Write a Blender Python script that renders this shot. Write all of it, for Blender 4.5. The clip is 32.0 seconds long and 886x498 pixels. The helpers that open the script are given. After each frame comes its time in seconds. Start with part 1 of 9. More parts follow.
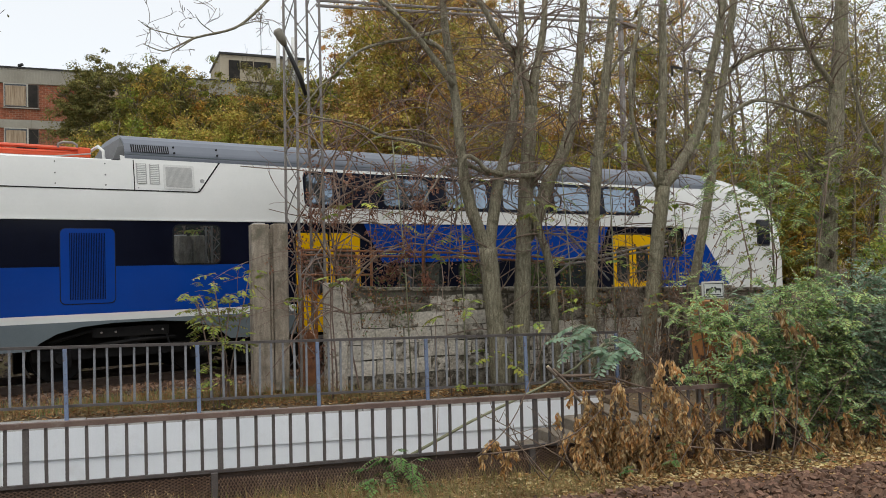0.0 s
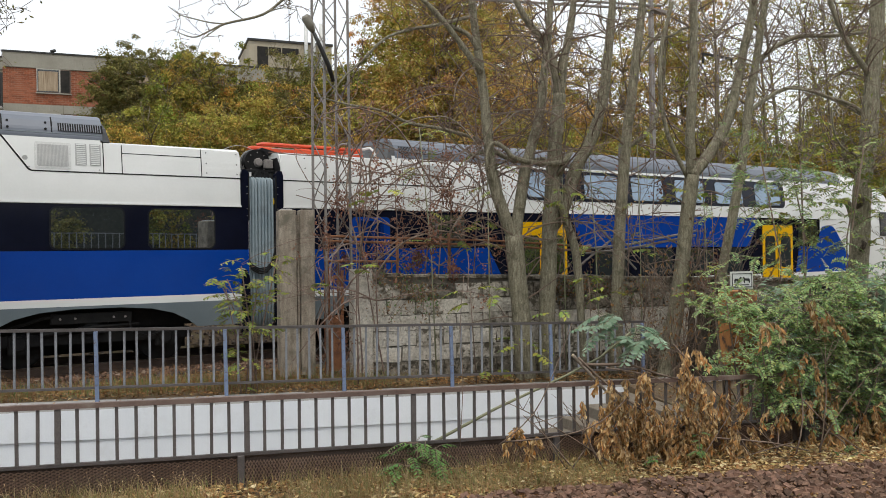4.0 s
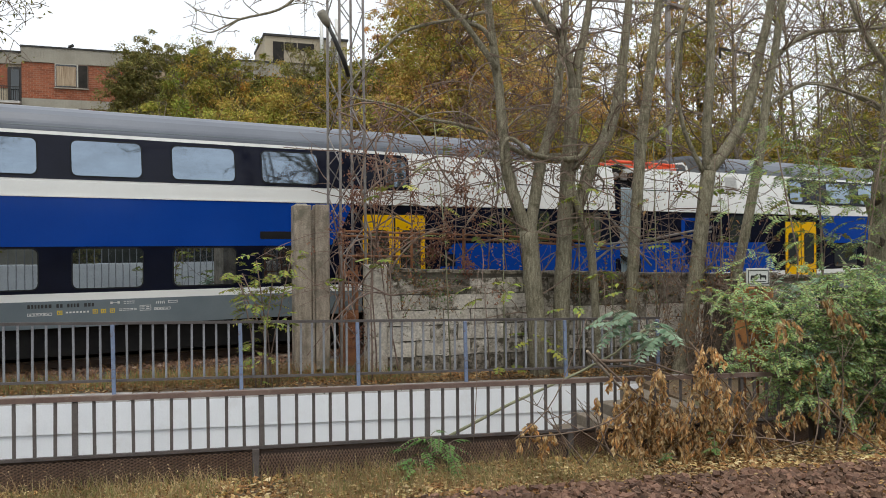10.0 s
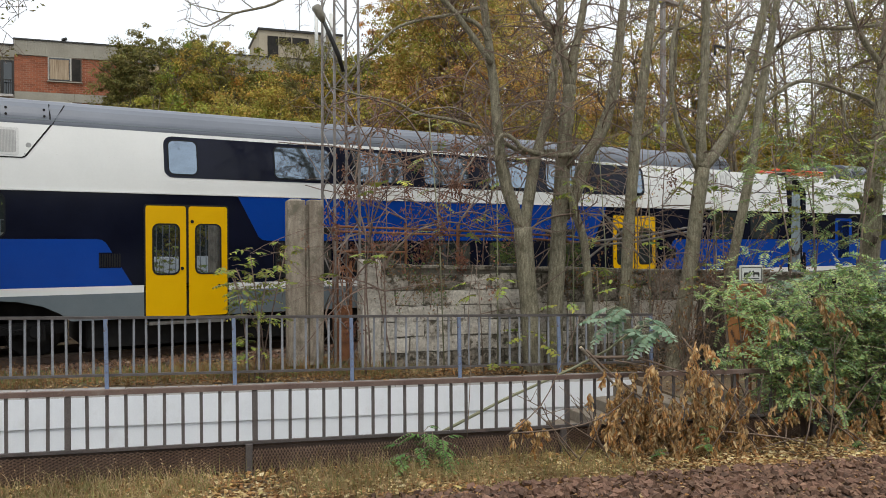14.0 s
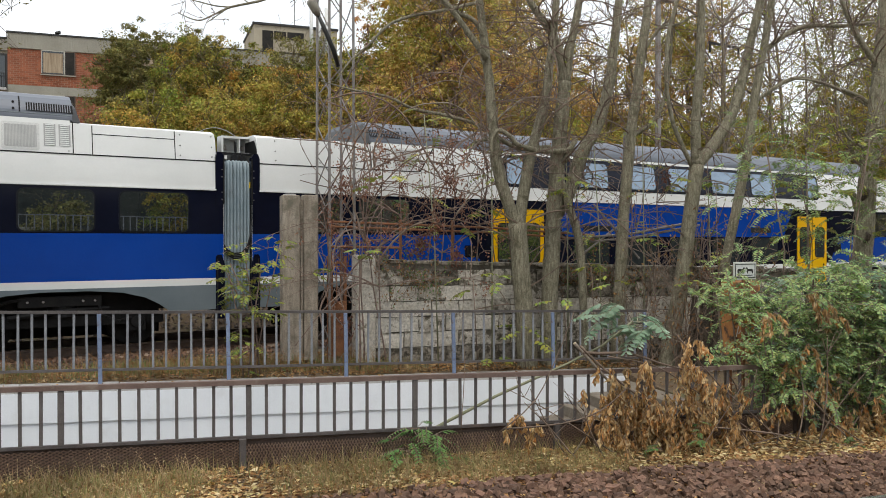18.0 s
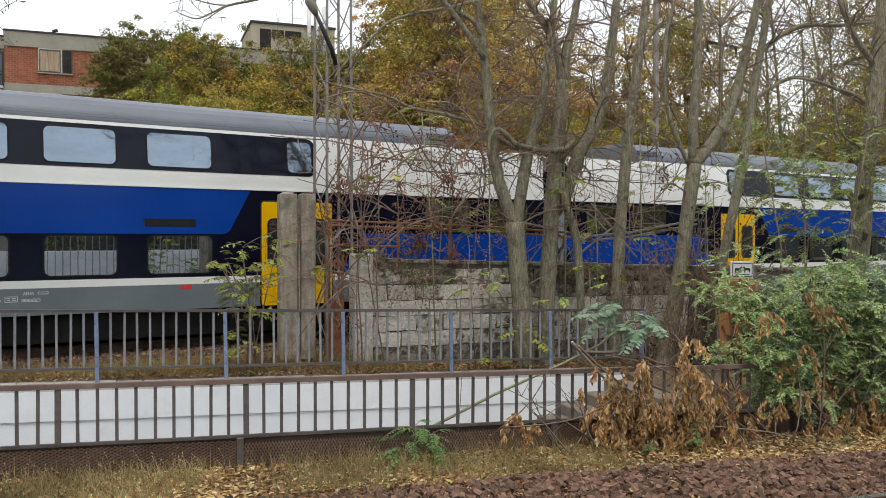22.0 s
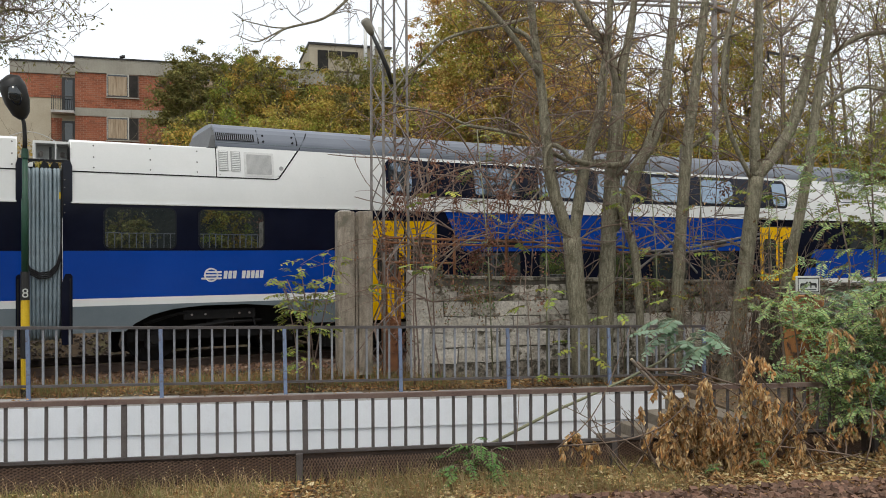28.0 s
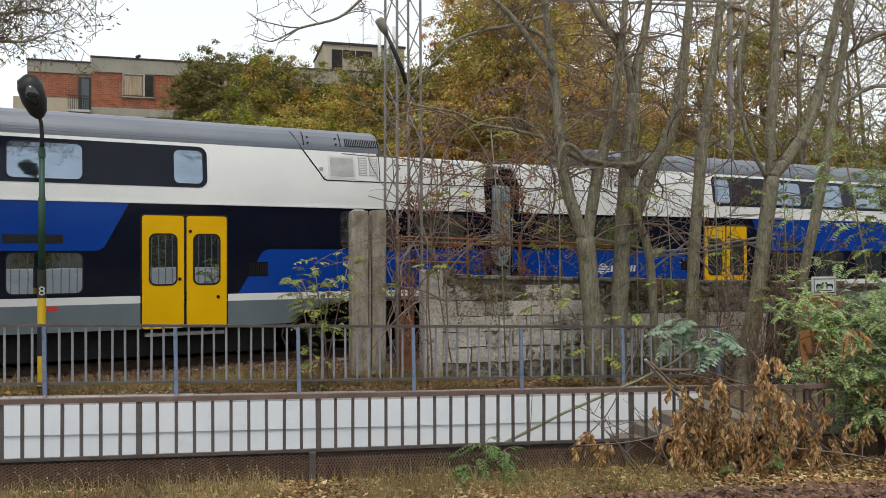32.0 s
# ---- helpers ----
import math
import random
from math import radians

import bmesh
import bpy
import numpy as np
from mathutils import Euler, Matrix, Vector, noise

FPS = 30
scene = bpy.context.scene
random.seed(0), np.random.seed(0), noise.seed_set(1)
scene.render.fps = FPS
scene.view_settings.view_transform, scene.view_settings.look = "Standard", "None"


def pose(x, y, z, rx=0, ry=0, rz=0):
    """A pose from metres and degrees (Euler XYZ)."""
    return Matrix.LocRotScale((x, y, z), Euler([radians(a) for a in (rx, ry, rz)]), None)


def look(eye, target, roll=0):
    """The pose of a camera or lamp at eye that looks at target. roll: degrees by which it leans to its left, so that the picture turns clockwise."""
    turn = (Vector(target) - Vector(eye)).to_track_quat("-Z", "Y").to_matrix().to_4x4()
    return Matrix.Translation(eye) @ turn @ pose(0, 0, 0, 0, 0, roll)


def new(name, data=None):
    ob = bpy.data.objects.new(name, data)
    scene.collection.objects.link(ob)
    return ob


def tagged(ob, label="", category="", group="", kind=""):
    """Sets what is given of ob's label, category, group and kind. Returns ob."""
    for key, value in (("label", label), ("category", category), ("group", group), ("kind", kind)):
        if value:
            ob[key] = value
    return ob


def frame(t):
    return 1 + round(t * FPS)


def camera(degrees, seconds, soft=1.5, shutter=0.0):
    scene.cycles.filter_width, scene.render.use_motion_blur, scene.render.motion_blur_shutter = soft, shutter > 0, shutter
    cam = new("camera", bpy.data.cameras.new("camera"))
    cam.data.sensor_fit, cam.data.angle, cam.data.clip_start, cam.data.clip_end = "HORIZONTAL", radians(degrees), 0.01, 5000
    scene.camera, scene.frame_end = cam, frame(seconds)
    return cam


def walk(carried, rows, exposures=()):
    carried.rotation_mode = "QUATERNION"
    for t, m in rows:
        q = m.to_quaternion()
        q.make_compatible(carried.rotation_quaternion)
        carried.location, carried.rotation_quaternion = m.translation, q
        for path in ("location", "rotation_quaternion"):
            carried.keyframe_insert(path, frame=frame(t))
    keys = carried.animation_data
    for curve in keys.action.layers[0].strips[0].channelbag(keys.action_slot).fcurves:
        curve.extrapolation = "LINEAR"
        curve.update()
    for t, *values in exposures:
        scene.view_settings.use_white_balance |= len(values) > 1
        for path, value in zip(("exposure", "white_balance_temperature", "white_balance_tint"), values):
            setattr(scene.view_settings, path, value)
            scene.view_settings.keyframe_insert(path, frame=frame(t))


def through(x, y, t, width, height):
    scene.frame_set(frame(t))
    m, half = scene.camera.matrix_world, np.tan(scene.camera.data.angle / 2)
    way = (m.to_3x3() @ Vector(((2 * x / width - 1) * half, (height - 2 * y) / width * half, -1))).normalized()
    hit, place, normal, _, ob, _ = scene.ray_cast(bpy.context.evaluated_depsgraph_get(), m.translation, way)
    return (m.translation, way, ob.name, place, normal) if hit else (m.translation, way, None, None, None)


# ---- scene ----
# ---- the camera, held by hand in one spot ----
cam = camera(57.04, 32.0, 0.9)
EYE = (0.0, 0.0, 1.97)
walk(cam, [
    (0.0, pose(*EYE, 91.21, 1.25, -34.15)),
    (0.5, pose(*EYE, 91.15, 1.21, -34.08)),
    (1.0, pose(*EYE, 91.06, 1.11, -33.81)),
    (1.5, pose(*EYE, 90.96, 1.01, -33.56)),
    (2.0, pose(*EYE, 90.83, 0.92, -33.30)),
    (2.5, pose(*EYE, 90.69, 0.87, -33.03)),
    (3.0, pose(*EYE, 90.61, 0.78, -32.84)),
    (3.5, pose(*EYE, 90.46, 0.75, -32.55)),
    (5.5, pose(*EYE, 90.22, 0.58, -32.10)),
    (6.0, pose(*EYE, 90.20, 0.53, -32.10)),
    (6.5, pose(*EYE, 90.18, 0.53, -32.07)),
    (7.0, pose(*EYE, 90.14, 0.53, -31.99)),
    (7.5, pose(*EYE, 90.14, 0.55, -31.79)),
    (8.0, pose(*EYE, 90.11, 0.57, -31.65)),
    (8.5, pose(*EYE, 90.08, 0.53, -31.59)),
    (9.0, pose(*EYE, 90.08, 0.53, -31.39)),
    (9.5, pose(*EYE, 90.06, 0.50, -31.29)),
    (10.0, pose(*EYE, 90.03, 0.47, -31.32)),
    (10.5, pose(*EYE, 89.99, 0.45, -31.37)),
    (11.0, pose(*EYE, 89.97, 0.39, -31.43)),
    (11.5, pose(*EYE, 89.92, 0.38, -31.50)),
    (12.0, pose(*EYE, 89.89, 0.34, -31.55)),
    (12.5, pose(*EYE, 89.86, 0.32, -31.58)),
    (13.0, pose(*EYE, 89.81, 0.31, -31.62)),
    (13.5, pose(*EYE, 89.76, 0.29, -31.68)),
    (14.0, pose(*EYE, 89.73, 0.23, -31.73)),
    (14.5, pose(*EYE, 89.70, 0.21, -31.77)),
    (16.5, pose(*EYE, 89.52, 0.13, -31.97)),
    (17.0, pose(*EYE, 89.47, 0.13, -32.01)),
    (17.5, pose(*EYE, 89.45, 0.06, -32.06)),
    (18.0, pose(*EYE, 89.42, 0.02, -32.11)),
    (18.5, pose(*EYE, 89.37, 0.02, -32.16)),
    (19.0, pose(*EYE, 89.34, -0.05, -32.21)),
    (19.5, pose(*EYE, 89.29, -0.05, -32.25)),
    (20.0, pose(*EYE, 89.24, -0.09, -32.29)),
    (20.5, pose(*EYE, 89.21, -0.09, -32.33)),
    (21.0, pose(*EYE, 89.17, -0.11, -32.38)),
    (21.5, pose(*EYE, 89.16, -0.10, -32.40)),
    (22.0, pose(*EYE, 89.34, -0.04, -32.28)),
    (22.5, pose(*EYE, 89.43, 0.02, -32.23)),
    (23.0, pose(*EYE, 89.51, 0.02, -32.21)),
    (23.5, pose(*EYE, 89.58, 0.03, -32.21)),
    (24.0, pose(*EYE, 89.60, 0.04, -32.22)),
    (24.5, pose(*EYE, 89.65, 0.07, -32.16)),
    (25.0, pose(*EYE, 89.83, 0.17, -31.82)),
    (25.5, pose(*EYE, 90.07, 0.28, -31.14)),
    (27.5, pose(*EYE, 90.48, 0.36, -28.64)),
    (28.0, pose(*EYE, 90.51, 0.34, -28.33)),
    (28.5, pose(*EYE, 90.51, 0.33, -28.16)),
    (29.0, pose(*EYE, 90.48, 0.29, -28.07)),
    (29.5, pose(*EYE, 90.46, 0.27, -27.98)),
    (30.0, pose(*EYE, 90.46, 0.24, -27.78)),
    (30.5, pose(*EYE, 90.47, 0.22, -27.65)),
    (31.0, pose(*EYE, 90.46, 0.21, -27.59)),
    (31.5, pose(*EYE, 90.45, 0.19, -27.50)),
    (32.0, pose(*EYE, 90.47, 0.17, -27.39)),
], exposures=[(0.0, -0.10), (1.0, 0.03), (2.0, 0.08), (7.0, 0.08), (14.0, 0.09), (19.0, 0.14), (24.0, 0.11), (28.0, 0.05), (32.0, 0.02)])

# ---- light: an overcast autumn sky and a weak, very soft sun ----
world = bpy.data.worlds.new("overcast")
scene.world = world
world.use_nodes = True
wn, wl = world.node_tree.nodes, world.node_tree.links
wn.clear()
sky = wn.new("ShaderNodeTexSky")
sky.sky_type = "NISHITA"
sky.sun_disc = False
sky.sun_elevation, sky.sun_rotation = radians(65), radians(207)
sky_bg = wn.new("ShaderNodeBackground")
sky_bg.inputs["Strength"].default_value = 0.06
wl.new(sky.outputs[0], sky_bg.inputs["Color"])
cloud_bg = wn.new("ShaderNodeBackground")
cloud_bg.inputs["Color"].default_value = (1.0, 0.985, 0.93, 1)
cloud_bg.inputs["Strength"].default_value = 0.85
both = wn.new("ShaderNodeAddShader")
wl.new(sky_bg.outputs[0], both.inputs[0])
wl.new(cloud_bg.outputs[0], both.inputs[1])
w_out = wn.new("ShaderNodeOutputWorld")
wl.new(both.outputs[0], w_out.inputs["Surface"])
sun_data = bpy.data.lights.new("sun", "SUN")
sun_data.energy, sun_data.angle, sun_data.color = 1.6, radians(22), (1.0, 0.95, 0.87)
sun = new("sun", sun_data)
sun.matrix_world = look((-5, -10, 24), (0, 0, 0))

# ---- materials ----
def ramp_node(nt, fac, stops):
    r = nt.nodes.new("ShaderNodeValToRGB")
    e = r.color_ramp.elements
    e[0].position, e[0].color = stops[0][0], (*stops[0][1], 1)
    e[1].position, e[1].color = stops[-1][0], (*stops[-1][1], 1)
    for p, c in stops[1:-1]:
        k = e.new(p)
        k.color = (*c, 1)
    nt.links.new(fac, r.inputs["Fac"])
    return r.outputs["Color"]


def noise_node(nt, scale, detail=6, rough=0.6, stretch=None, space="Object"):
    tc = nt.nodes.new("ShaderNodeTexCoord" if space != "Whole" else "ShaderNodeNewGeometry")
    space = "Position" if space == "Whole" else space
    n = nt.nodes.new("ShaderNodeTexNoise")
    n.inputs["Scale"].default_value, n.inputs["Detail"].default_value, n.inputs["Roughness"].default_value = scale, detail, rough
    if stretch:
        mp = nt.nodes.new("ShaderNodeMapping")
        mp.inputs["Scale"].default_value = stretch
        nt.links.new(tc.outputs[space], mp.inputs["Vector"])
        nt.links.new(mp.outputs[0], n.inputs["Vector"])
    else:
        nt.links.new(tc.outputs[space], n.inputs["Vector"])
    return n.outputs["Fac"]


def mix_col(nt, fac, a, b, mode="MIX"):
    m = nt.nodes.new("ShaderNodeMix")
    m.data_type, m.blend_type = "RGBA", mode
    for sock, v in ((m.inputs["Factor"], fac), (m.inputs[6], a), (m.inputs[7], b)):
        if isinstance(v, (int, float)):
            sock.default_value = v
        elif isinstance(v, tuple):
            sock.default_value = (*v, 1)
        else:
            nt.links.new(v, sock)
    return m.outputs[2]


def base_mat(name, rough=0.6, metal=0.0, spec=0.5):
    m = bpy.data.materials.new(name)
    m.use_nodes = True
    b = m.node_tree.nodes["Principled BSDF"]
    b.inputs["Roughness"].default_value, b.inputs["Metallic"].default_value = rough, metal
    b.inputs["Specular IOR Level"].default_value = spec
    return m, m.node_tree, b


def bump(nt, bsdf, height, strength=0.3, dist=0.02):
    k = nt.nodes.new("ShaderNodeBump")
    k.inputs["Strength"].default_value, k.inputs["Distance"].default_value = strength, dist
    nt.links.new(height, k.inputs["Height"])
    nt.links.new(k.outputs[0], bsdf.inputs["Normal"])


def surface(name, c1, c2, scale=8.0, rough=0.6, metal=0.0, spec=0.5, grain=60.0, grain_amt=0.25, relief=0.2, dist=0.01,
            stain=None, stain_scale=1.5, stain_at=(0.5, 0.7), stretch=None, vary=0.0, island=False, rough2=None, whole=False):
    """Two colours in soft patches, fine grain, relief, and an optional stain colour with edges of its own."""
    m, nt, b = base_mat(name, rough, metal, spec)
    big = noise_node(nt, scale, 5, 0.6, stretch, "Whole" if whole else "Object")
    col = ramp_node(nt, big, [(0.32, c1), (0.68, c2)])
    fine = noise_node(nt, grain, 4, 0.7, None, "Whole" if whole else "Object")
    dark = tuple(x * (1 - grain_amt) for x in (1, 1, 1))
    col = mix_col(nt, 1.0, col, ramp_node(nt, fine, [(0.3, dark), (0.65, (1, 1, 1))]), "MULTIPLY")
    if stain:
        s = noise_node(nt, stain_scale, 8, 0.7, space="Whole" if whole else "Object")
        f = nt.nodes.new("ShaderNodeMapRange")
        f.inputs["From Min"].default_value, f.inputs["From Max"].default_value = stain_at
        nt.links.new(s, f.inputs["Value"])
        col = mix_col(nt, f.outputs[0], col, stain)
    if vary:
        if island:
            rnd = nt.nodes.new("ShaderNodeNewGeometry").outputs["Random Per Island"]
        else:
            rnd = nt.nodes.new("ShaderNodeObjectInfo").outputs["Random"]
        lo, hi = 1 - vary, 1.0
        col = mix_col(nt, 1.0, col, ramp_node(nt, rnd, [(0, (lo, lo, lo)), (1, (hi, hi, hi))]), "MULTIPLY")
    nt.links.new(col, b.inputs["Base Color"])
    if rough2 is not None:
        rr = nt.nodes.new("ShaderNodeMapRange")
        rr.inputs["To Min"].default_value, rr.inputs["To Max"].default_value = rough, rough2
        nt.links.new(big, rr.inputs["Value"])
        nt.links.new(rr.outputs[0], b.inputs["Roughness"])
    if relief:
        bump(nt, b, fine, relief, dist)
    return m


def leaf_mat(name, cols, through=0.24, patchy=False):
    """Leaves: one colour per leaf out of a range, a little light passing through."""
    m, nt, b = base_mat(name, 0.7, 0, 0.15)
    rnd = nt.nodes.new("ShaderNodeNewGeometry").outputs["Random Per Island"]
    n = len(cols)
    col = ramp_node(nt, rnd, [(i / (n - 1), c) for i, c in enumerate(cols)])
    # clump-sized light and dark put into the leaf colour, for shading contrast
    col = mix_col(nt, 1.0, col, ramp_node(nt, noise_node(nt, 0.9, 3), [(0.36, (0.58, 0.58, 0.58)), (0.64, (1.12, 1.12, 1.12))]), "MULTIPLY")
    if patchy:
        hue = ramp_node(nt, noise_node(nt, 0.55, 4), [(0.36, (1.14, 0.74, 0.60)), (0.52, (1, 0.97, 0.97)), (0.67, (0.74, 1.03, 0.74))])
        col = mix_col(nt, 1.0, col, hue, "MULTIPLY")
    nt.links.new(col, b.inputs["Base Color"])
    t = nt.nodes.new("ShaderNodeBsdfTranslucent")
    nt.links.new(col, t.inputs["Color"])
    mx = nt.nodes.new("ShaderNodeMixShader")
    mx.inputs[0].default_value = through
    nt.links.new(b.outputs[0], mx.inputs[1])
    nt.links.new(t.outputs[0], mx.inputs[2])
    nt.links.new(mx.outputs[0], nt.nodes["Material Output"].inputs["Surface"])
    return m


def window_glass(name, tint, mirror, blur=0.03):
    """Tinted, half-mirrored train glazing."""
    m, nt, b = base_mat(name, 0.04, 0.0, 0.6)
    b.inputs["Base Color"].default_value = (0.012, 0.016, 0.02, 1)
    g = nt.nodes.new("ShaderNodeBsdfGlossy")
    g.inputs["Roughness"].default_value = blur
    # streaks of mirrored cloud put into the gloss colour as soft noise
    cloud_streaks = ramp_node(nt, noise_node(nt, 1.6, 5, 0.6, (1.0, 1.0, 2.2)), [(0.34, tuple(0.86 * c for c in tint)), (0.66, tuple(min(1, 1.06 * c) for c in tint))])
    nt.links.new(cloud_streaks, g.inputs["Color"])
    wob = noise_node(nt, 1.3, 2)
    k = nt.nodes.new("ShaderNodeBump")
    k.inputs["Strength"].default_value, k.inputs["Distance"].default_value = 0.012, 0.02
    nt.links.new(wob, k.inputs["Height"])
    nt.links.new(k.outputs[0], g.inputs["Normal"])
    mx = nt.nodes.new("ShaderNodeMixShader")
    mx.inputs[0].default_value = mirror
    nt.links.new(b.outputs[0], mx.inputs[1])
    nt.links.new(g.outputs[0], mx.inputs[2])
    nt.links.new(mx.outputs[0], nt.nodes["Material Output"].inputs["Surface"])
    return m


M_WHITE = surface("train_white", (0.69, 0.705, 0.685), (0.755, 0.765, 0.745), 0.8, 0.16, grain=25, grain_amt=0.03, relief=0.0, rough2=0.26)
M_BLACK = surface("train_black", (0.004, 0.005, 0.013), (0.007, 0.009, 0.021), 1.2, 0.08, spec=0.22, grain=30, grain_amt=0.1, relief=0.0, rough2=0.14)
M_BLUE = surface("train_blue", (0.0035, 0.043, 0.27), (0.005, 0.052, 0.31), 0.9, 0.10, spec=0.26, grain=30, grain_amt=0.04, relief=0.0, rough2=0.2)
M_YELLOW = surface("door_yellow", (0.70, 0.395, 0.0), (0.76, 0.44, 0.001), 1.0, 0.34, spec=0.14, grain=40, grain_amt=0.03, relief=0.0)
M_SKIRT = surface("skirt_grey", (0.112, 0.142, 0.158), (0.148, 0.18, 0.196), 1.0, 0.4, grain=40, grain_amt=0.08, relief=0.0, stain=(0.11, 0.115, 0.11), stain_at=(0.6, 0.9))
M_ROOF = surface("roof_grey", (0.135, 0.153, 0.187), (0.168, 0.189, 0.225), 0.7, 0.42, grain=30, grain_amt=0.06, relief=0.0)
M_MESHGREY = surface("vent_grey", (0.36, 0.37, 0.365), (0.46, 0.465, 0.45), 3, 0.5, grain=90, grain_amt=0.2, relief=0.1)
M_DARK = surface("underframe_dark", (0.005, 0.005, 0.006), (0.016, 0.015, 0.014), 4, 0.75, spec=0.25, grain=40, grain_amt=0.4, relief=0.2)
M_RUBBER = surface("black_rubber", (0.006, 0.006, 0.007), (0.012, 0.012, 0.013), 5, 0.5, spec=0.3, grain=60, relief=0.1)
M_BELLOWS = surface("bellows_grey", (0.20, 0.26, 0.29), (0.28, 0.34, 0.37), 2, 0.5, grain=40, grain_amt=0.2, relief=0.1, stain=(0.12, 0.14, 0.15), stain_at=(0.52, 0.8))
M_PANTO = surface("pantograph_red", (0.62, 0.07, 0.02), (0.72, 0.10, 0.03), 4, 0.45, grain=50, grain_amt=0.1, relief=0.0)
M_STEEL = surface("bare_steel", (0.35, 0.34, 0.33), (0.5, 0.49, 0.47), 8, 0.35, 0.9, grain=80, grain_amt=0.2)
M_REDLABEL = surface("label_red", (0.6, 0.03, 0.02), (0.66, 0.04, 0.03), 8, 0.4, relief=0)
M_MESHPALE = surface("vent_wire", (0.5, 0.51, 0.5), (0.58, 0.58, 0.56), 3, 0.5, grain=90, grain_amt=0.2, relief=0.1)
M_MESHDARK = surface("vent_dark", (0.11, 0.115, 0.115), (0.17, 0.17, 0.165), 3, 0.6, grain=90, grain_amt=0.2, relief=0.1)
M_ROOFEND = surface("roof_end_grey", (0.055, 0.058, 0.062), (0.085, 0.088, 0.09), 3, 0.55, grain=90, grain_amt=0.2, relief=0.1)
M_PRINT = surface("print_white", (0.62, 0.64, 0.62), (0.7, 0.7, 0.68), 20, 0.5, relief=0)
M_PRINTDK = surface("print_dark", (0.02, 0.02, 0.02), (0.03, 0.03, 0.03), 20, 0.5, relief=0)
M_PRINTYL = surface("print_yellow", (0.6, 0.42, 0.03), (0.65, 0.46, 0.03), 20, 0.5, relief=0)
M_GLASS_UP = window_glass("glass_upper", (0.55, 0.69, 0.84), 0.40, 0.06)
M_GLASS_LOW = window_glass("glass_lower", (0.78, 0.86, 0.92), 0.56, 0.012)
M_RAILPAINT = surface("railing_bluegrey", (0.25, 0.26, 0.28), (0.37, 0.39, 0.42), 6, 0.5, grain=70, grain_amt=0.35, relief=0.3, stain=(0.12, 0.08, 0.06), stain_scale=3.5, stain_at=(0.55, 0.68), vary=0.25)
M_POSTBLUE = surface("post_blue", (0.15, 0.21, 0.36), (0.25, 0.31, 0.43), 5, 0.55, grain=60, grain_amt=0.3, relief=0.3, stain=(0.13, 0.10, 0.09), stain_scale=9, stain_at=(0.54, 0.62), vary=0.2)
M_RAILBROWN = surface("railing_brown", (0.095, 0.082, 0.078), (0.155, 0.137, 0.13), 5, 0.6, grain=70, grain_amt=0.35, relief=0.3, stain=(0.17, 0.12, 0.10), stain_scale=4, stain_at=(0.58, 0.72), vary=0.25)
M_TOPBROWN = surface("handrail_brown", (0.14, 0.09, 0.075), (0.21, 0.15, 0.125), 3, 0.6, grain=60, grain_amt=0.3, relief=0.3, stain=(0.24, 0.2, 0.17), stain_scale=5, stain_at=(0.6, 0.75))
M_MESHBROWN = surface("mesh_brown", (0.24, 0.155, 0.115), (0.36, 0.25, 0.19), 3, 0.7, grain=80, grain_amt=0.4, relief=0.4)
M_MESHSHADE = surface("mesh_shadow_brown", (0.075, 0.05, 0.04), (0.115, 0.08, 0.062), 3, 0.8, grain=60, grain_amt=0.4, relief=0.3)
M_WALLWHITE = surface("wall_whitewash", (0.74, 0.775, 0.81), (0.81, 0.84, 0.87), 1.2, 0.8, grain=50, grain_amt=0.06, relief=0.25, stain=(0.66, 0.67, 0.68), stain_scale=2.2, stain_at=(0.55, 0.8))
M_COPING = surface("coping_concrete", (0.42, 0.41, 0.39), (0.56, 0.55, 0.53), 4, 0.9, grain=80, grain_amt=0.3, relief=0.5, stain=(0.2, 0.175, 0.14), stain_scale=2.5, stain_at=(0.56, 0.72))
M_STEP = surface("step_concrete", (0.17, 0.14, 0.105), (0.27, 0.23, 0.18), 4, 0.9, grain=60, grain_amt=0.35, relief=0.5, stain=(0.10, 0.085, 0.06), stain_scale=2.5, stain_at=(0.52, 0.7))
M_PILLAR = surface("pillar_concrete", (0.25, 0.205, 0.155), (0.46, 0.40, 0.32), 5, 0.9, grain=55, grain_amt=0.45, relief=0.8, dist=0.015, stain=(0.15, 0.135, 0.10), stain_scale=3.2, stain_at=(0.5, 0.64), stretch=(2.6, 2.6, 0.7))
M_BLOCK = surface("wall_block", (0.58, 0.525, 0.43), (0.93, 0.88, 0.78), 7, 0.95, grain=22, grain_amt=0.5, relief=1.0, dist=0.025, stain=(0.20, 0.17, 0.12), stain_scale=7, stain_at=(0.55, 0.65), vary=0.16, whole=True)
M_BLOCKMID = surface("wall_block_stained", (0.42, 0.375, 0.30), (0.80, 0.74, 0.64), 7, 0.95, grain=22, grain_amt=0.55, relief=1.0, dist=0.025, stain=(0.10, 0.088, 0.06), stain_scale=6, stain_at=(0.49, 0.58), vary=0.16, whole=True)
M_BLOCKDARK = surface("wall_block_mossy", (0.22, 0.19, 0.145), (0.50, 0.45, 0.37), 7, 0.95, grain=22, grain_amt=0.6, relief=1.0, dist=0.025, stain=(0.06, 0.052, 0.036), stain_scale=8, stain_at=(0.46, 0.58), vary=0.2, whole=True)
M_JOINT = surface("wall_joint", (0.13, 0.115, 0.09), (0.26, 0.235, 0.19), 4, 0.95, grain=40, grain_amt=0.4, relief=0.6, stain=(0.09, 0.08, 0.06), stain_scale=1.3, stain_at=(0.5, 0.66), whole=True)
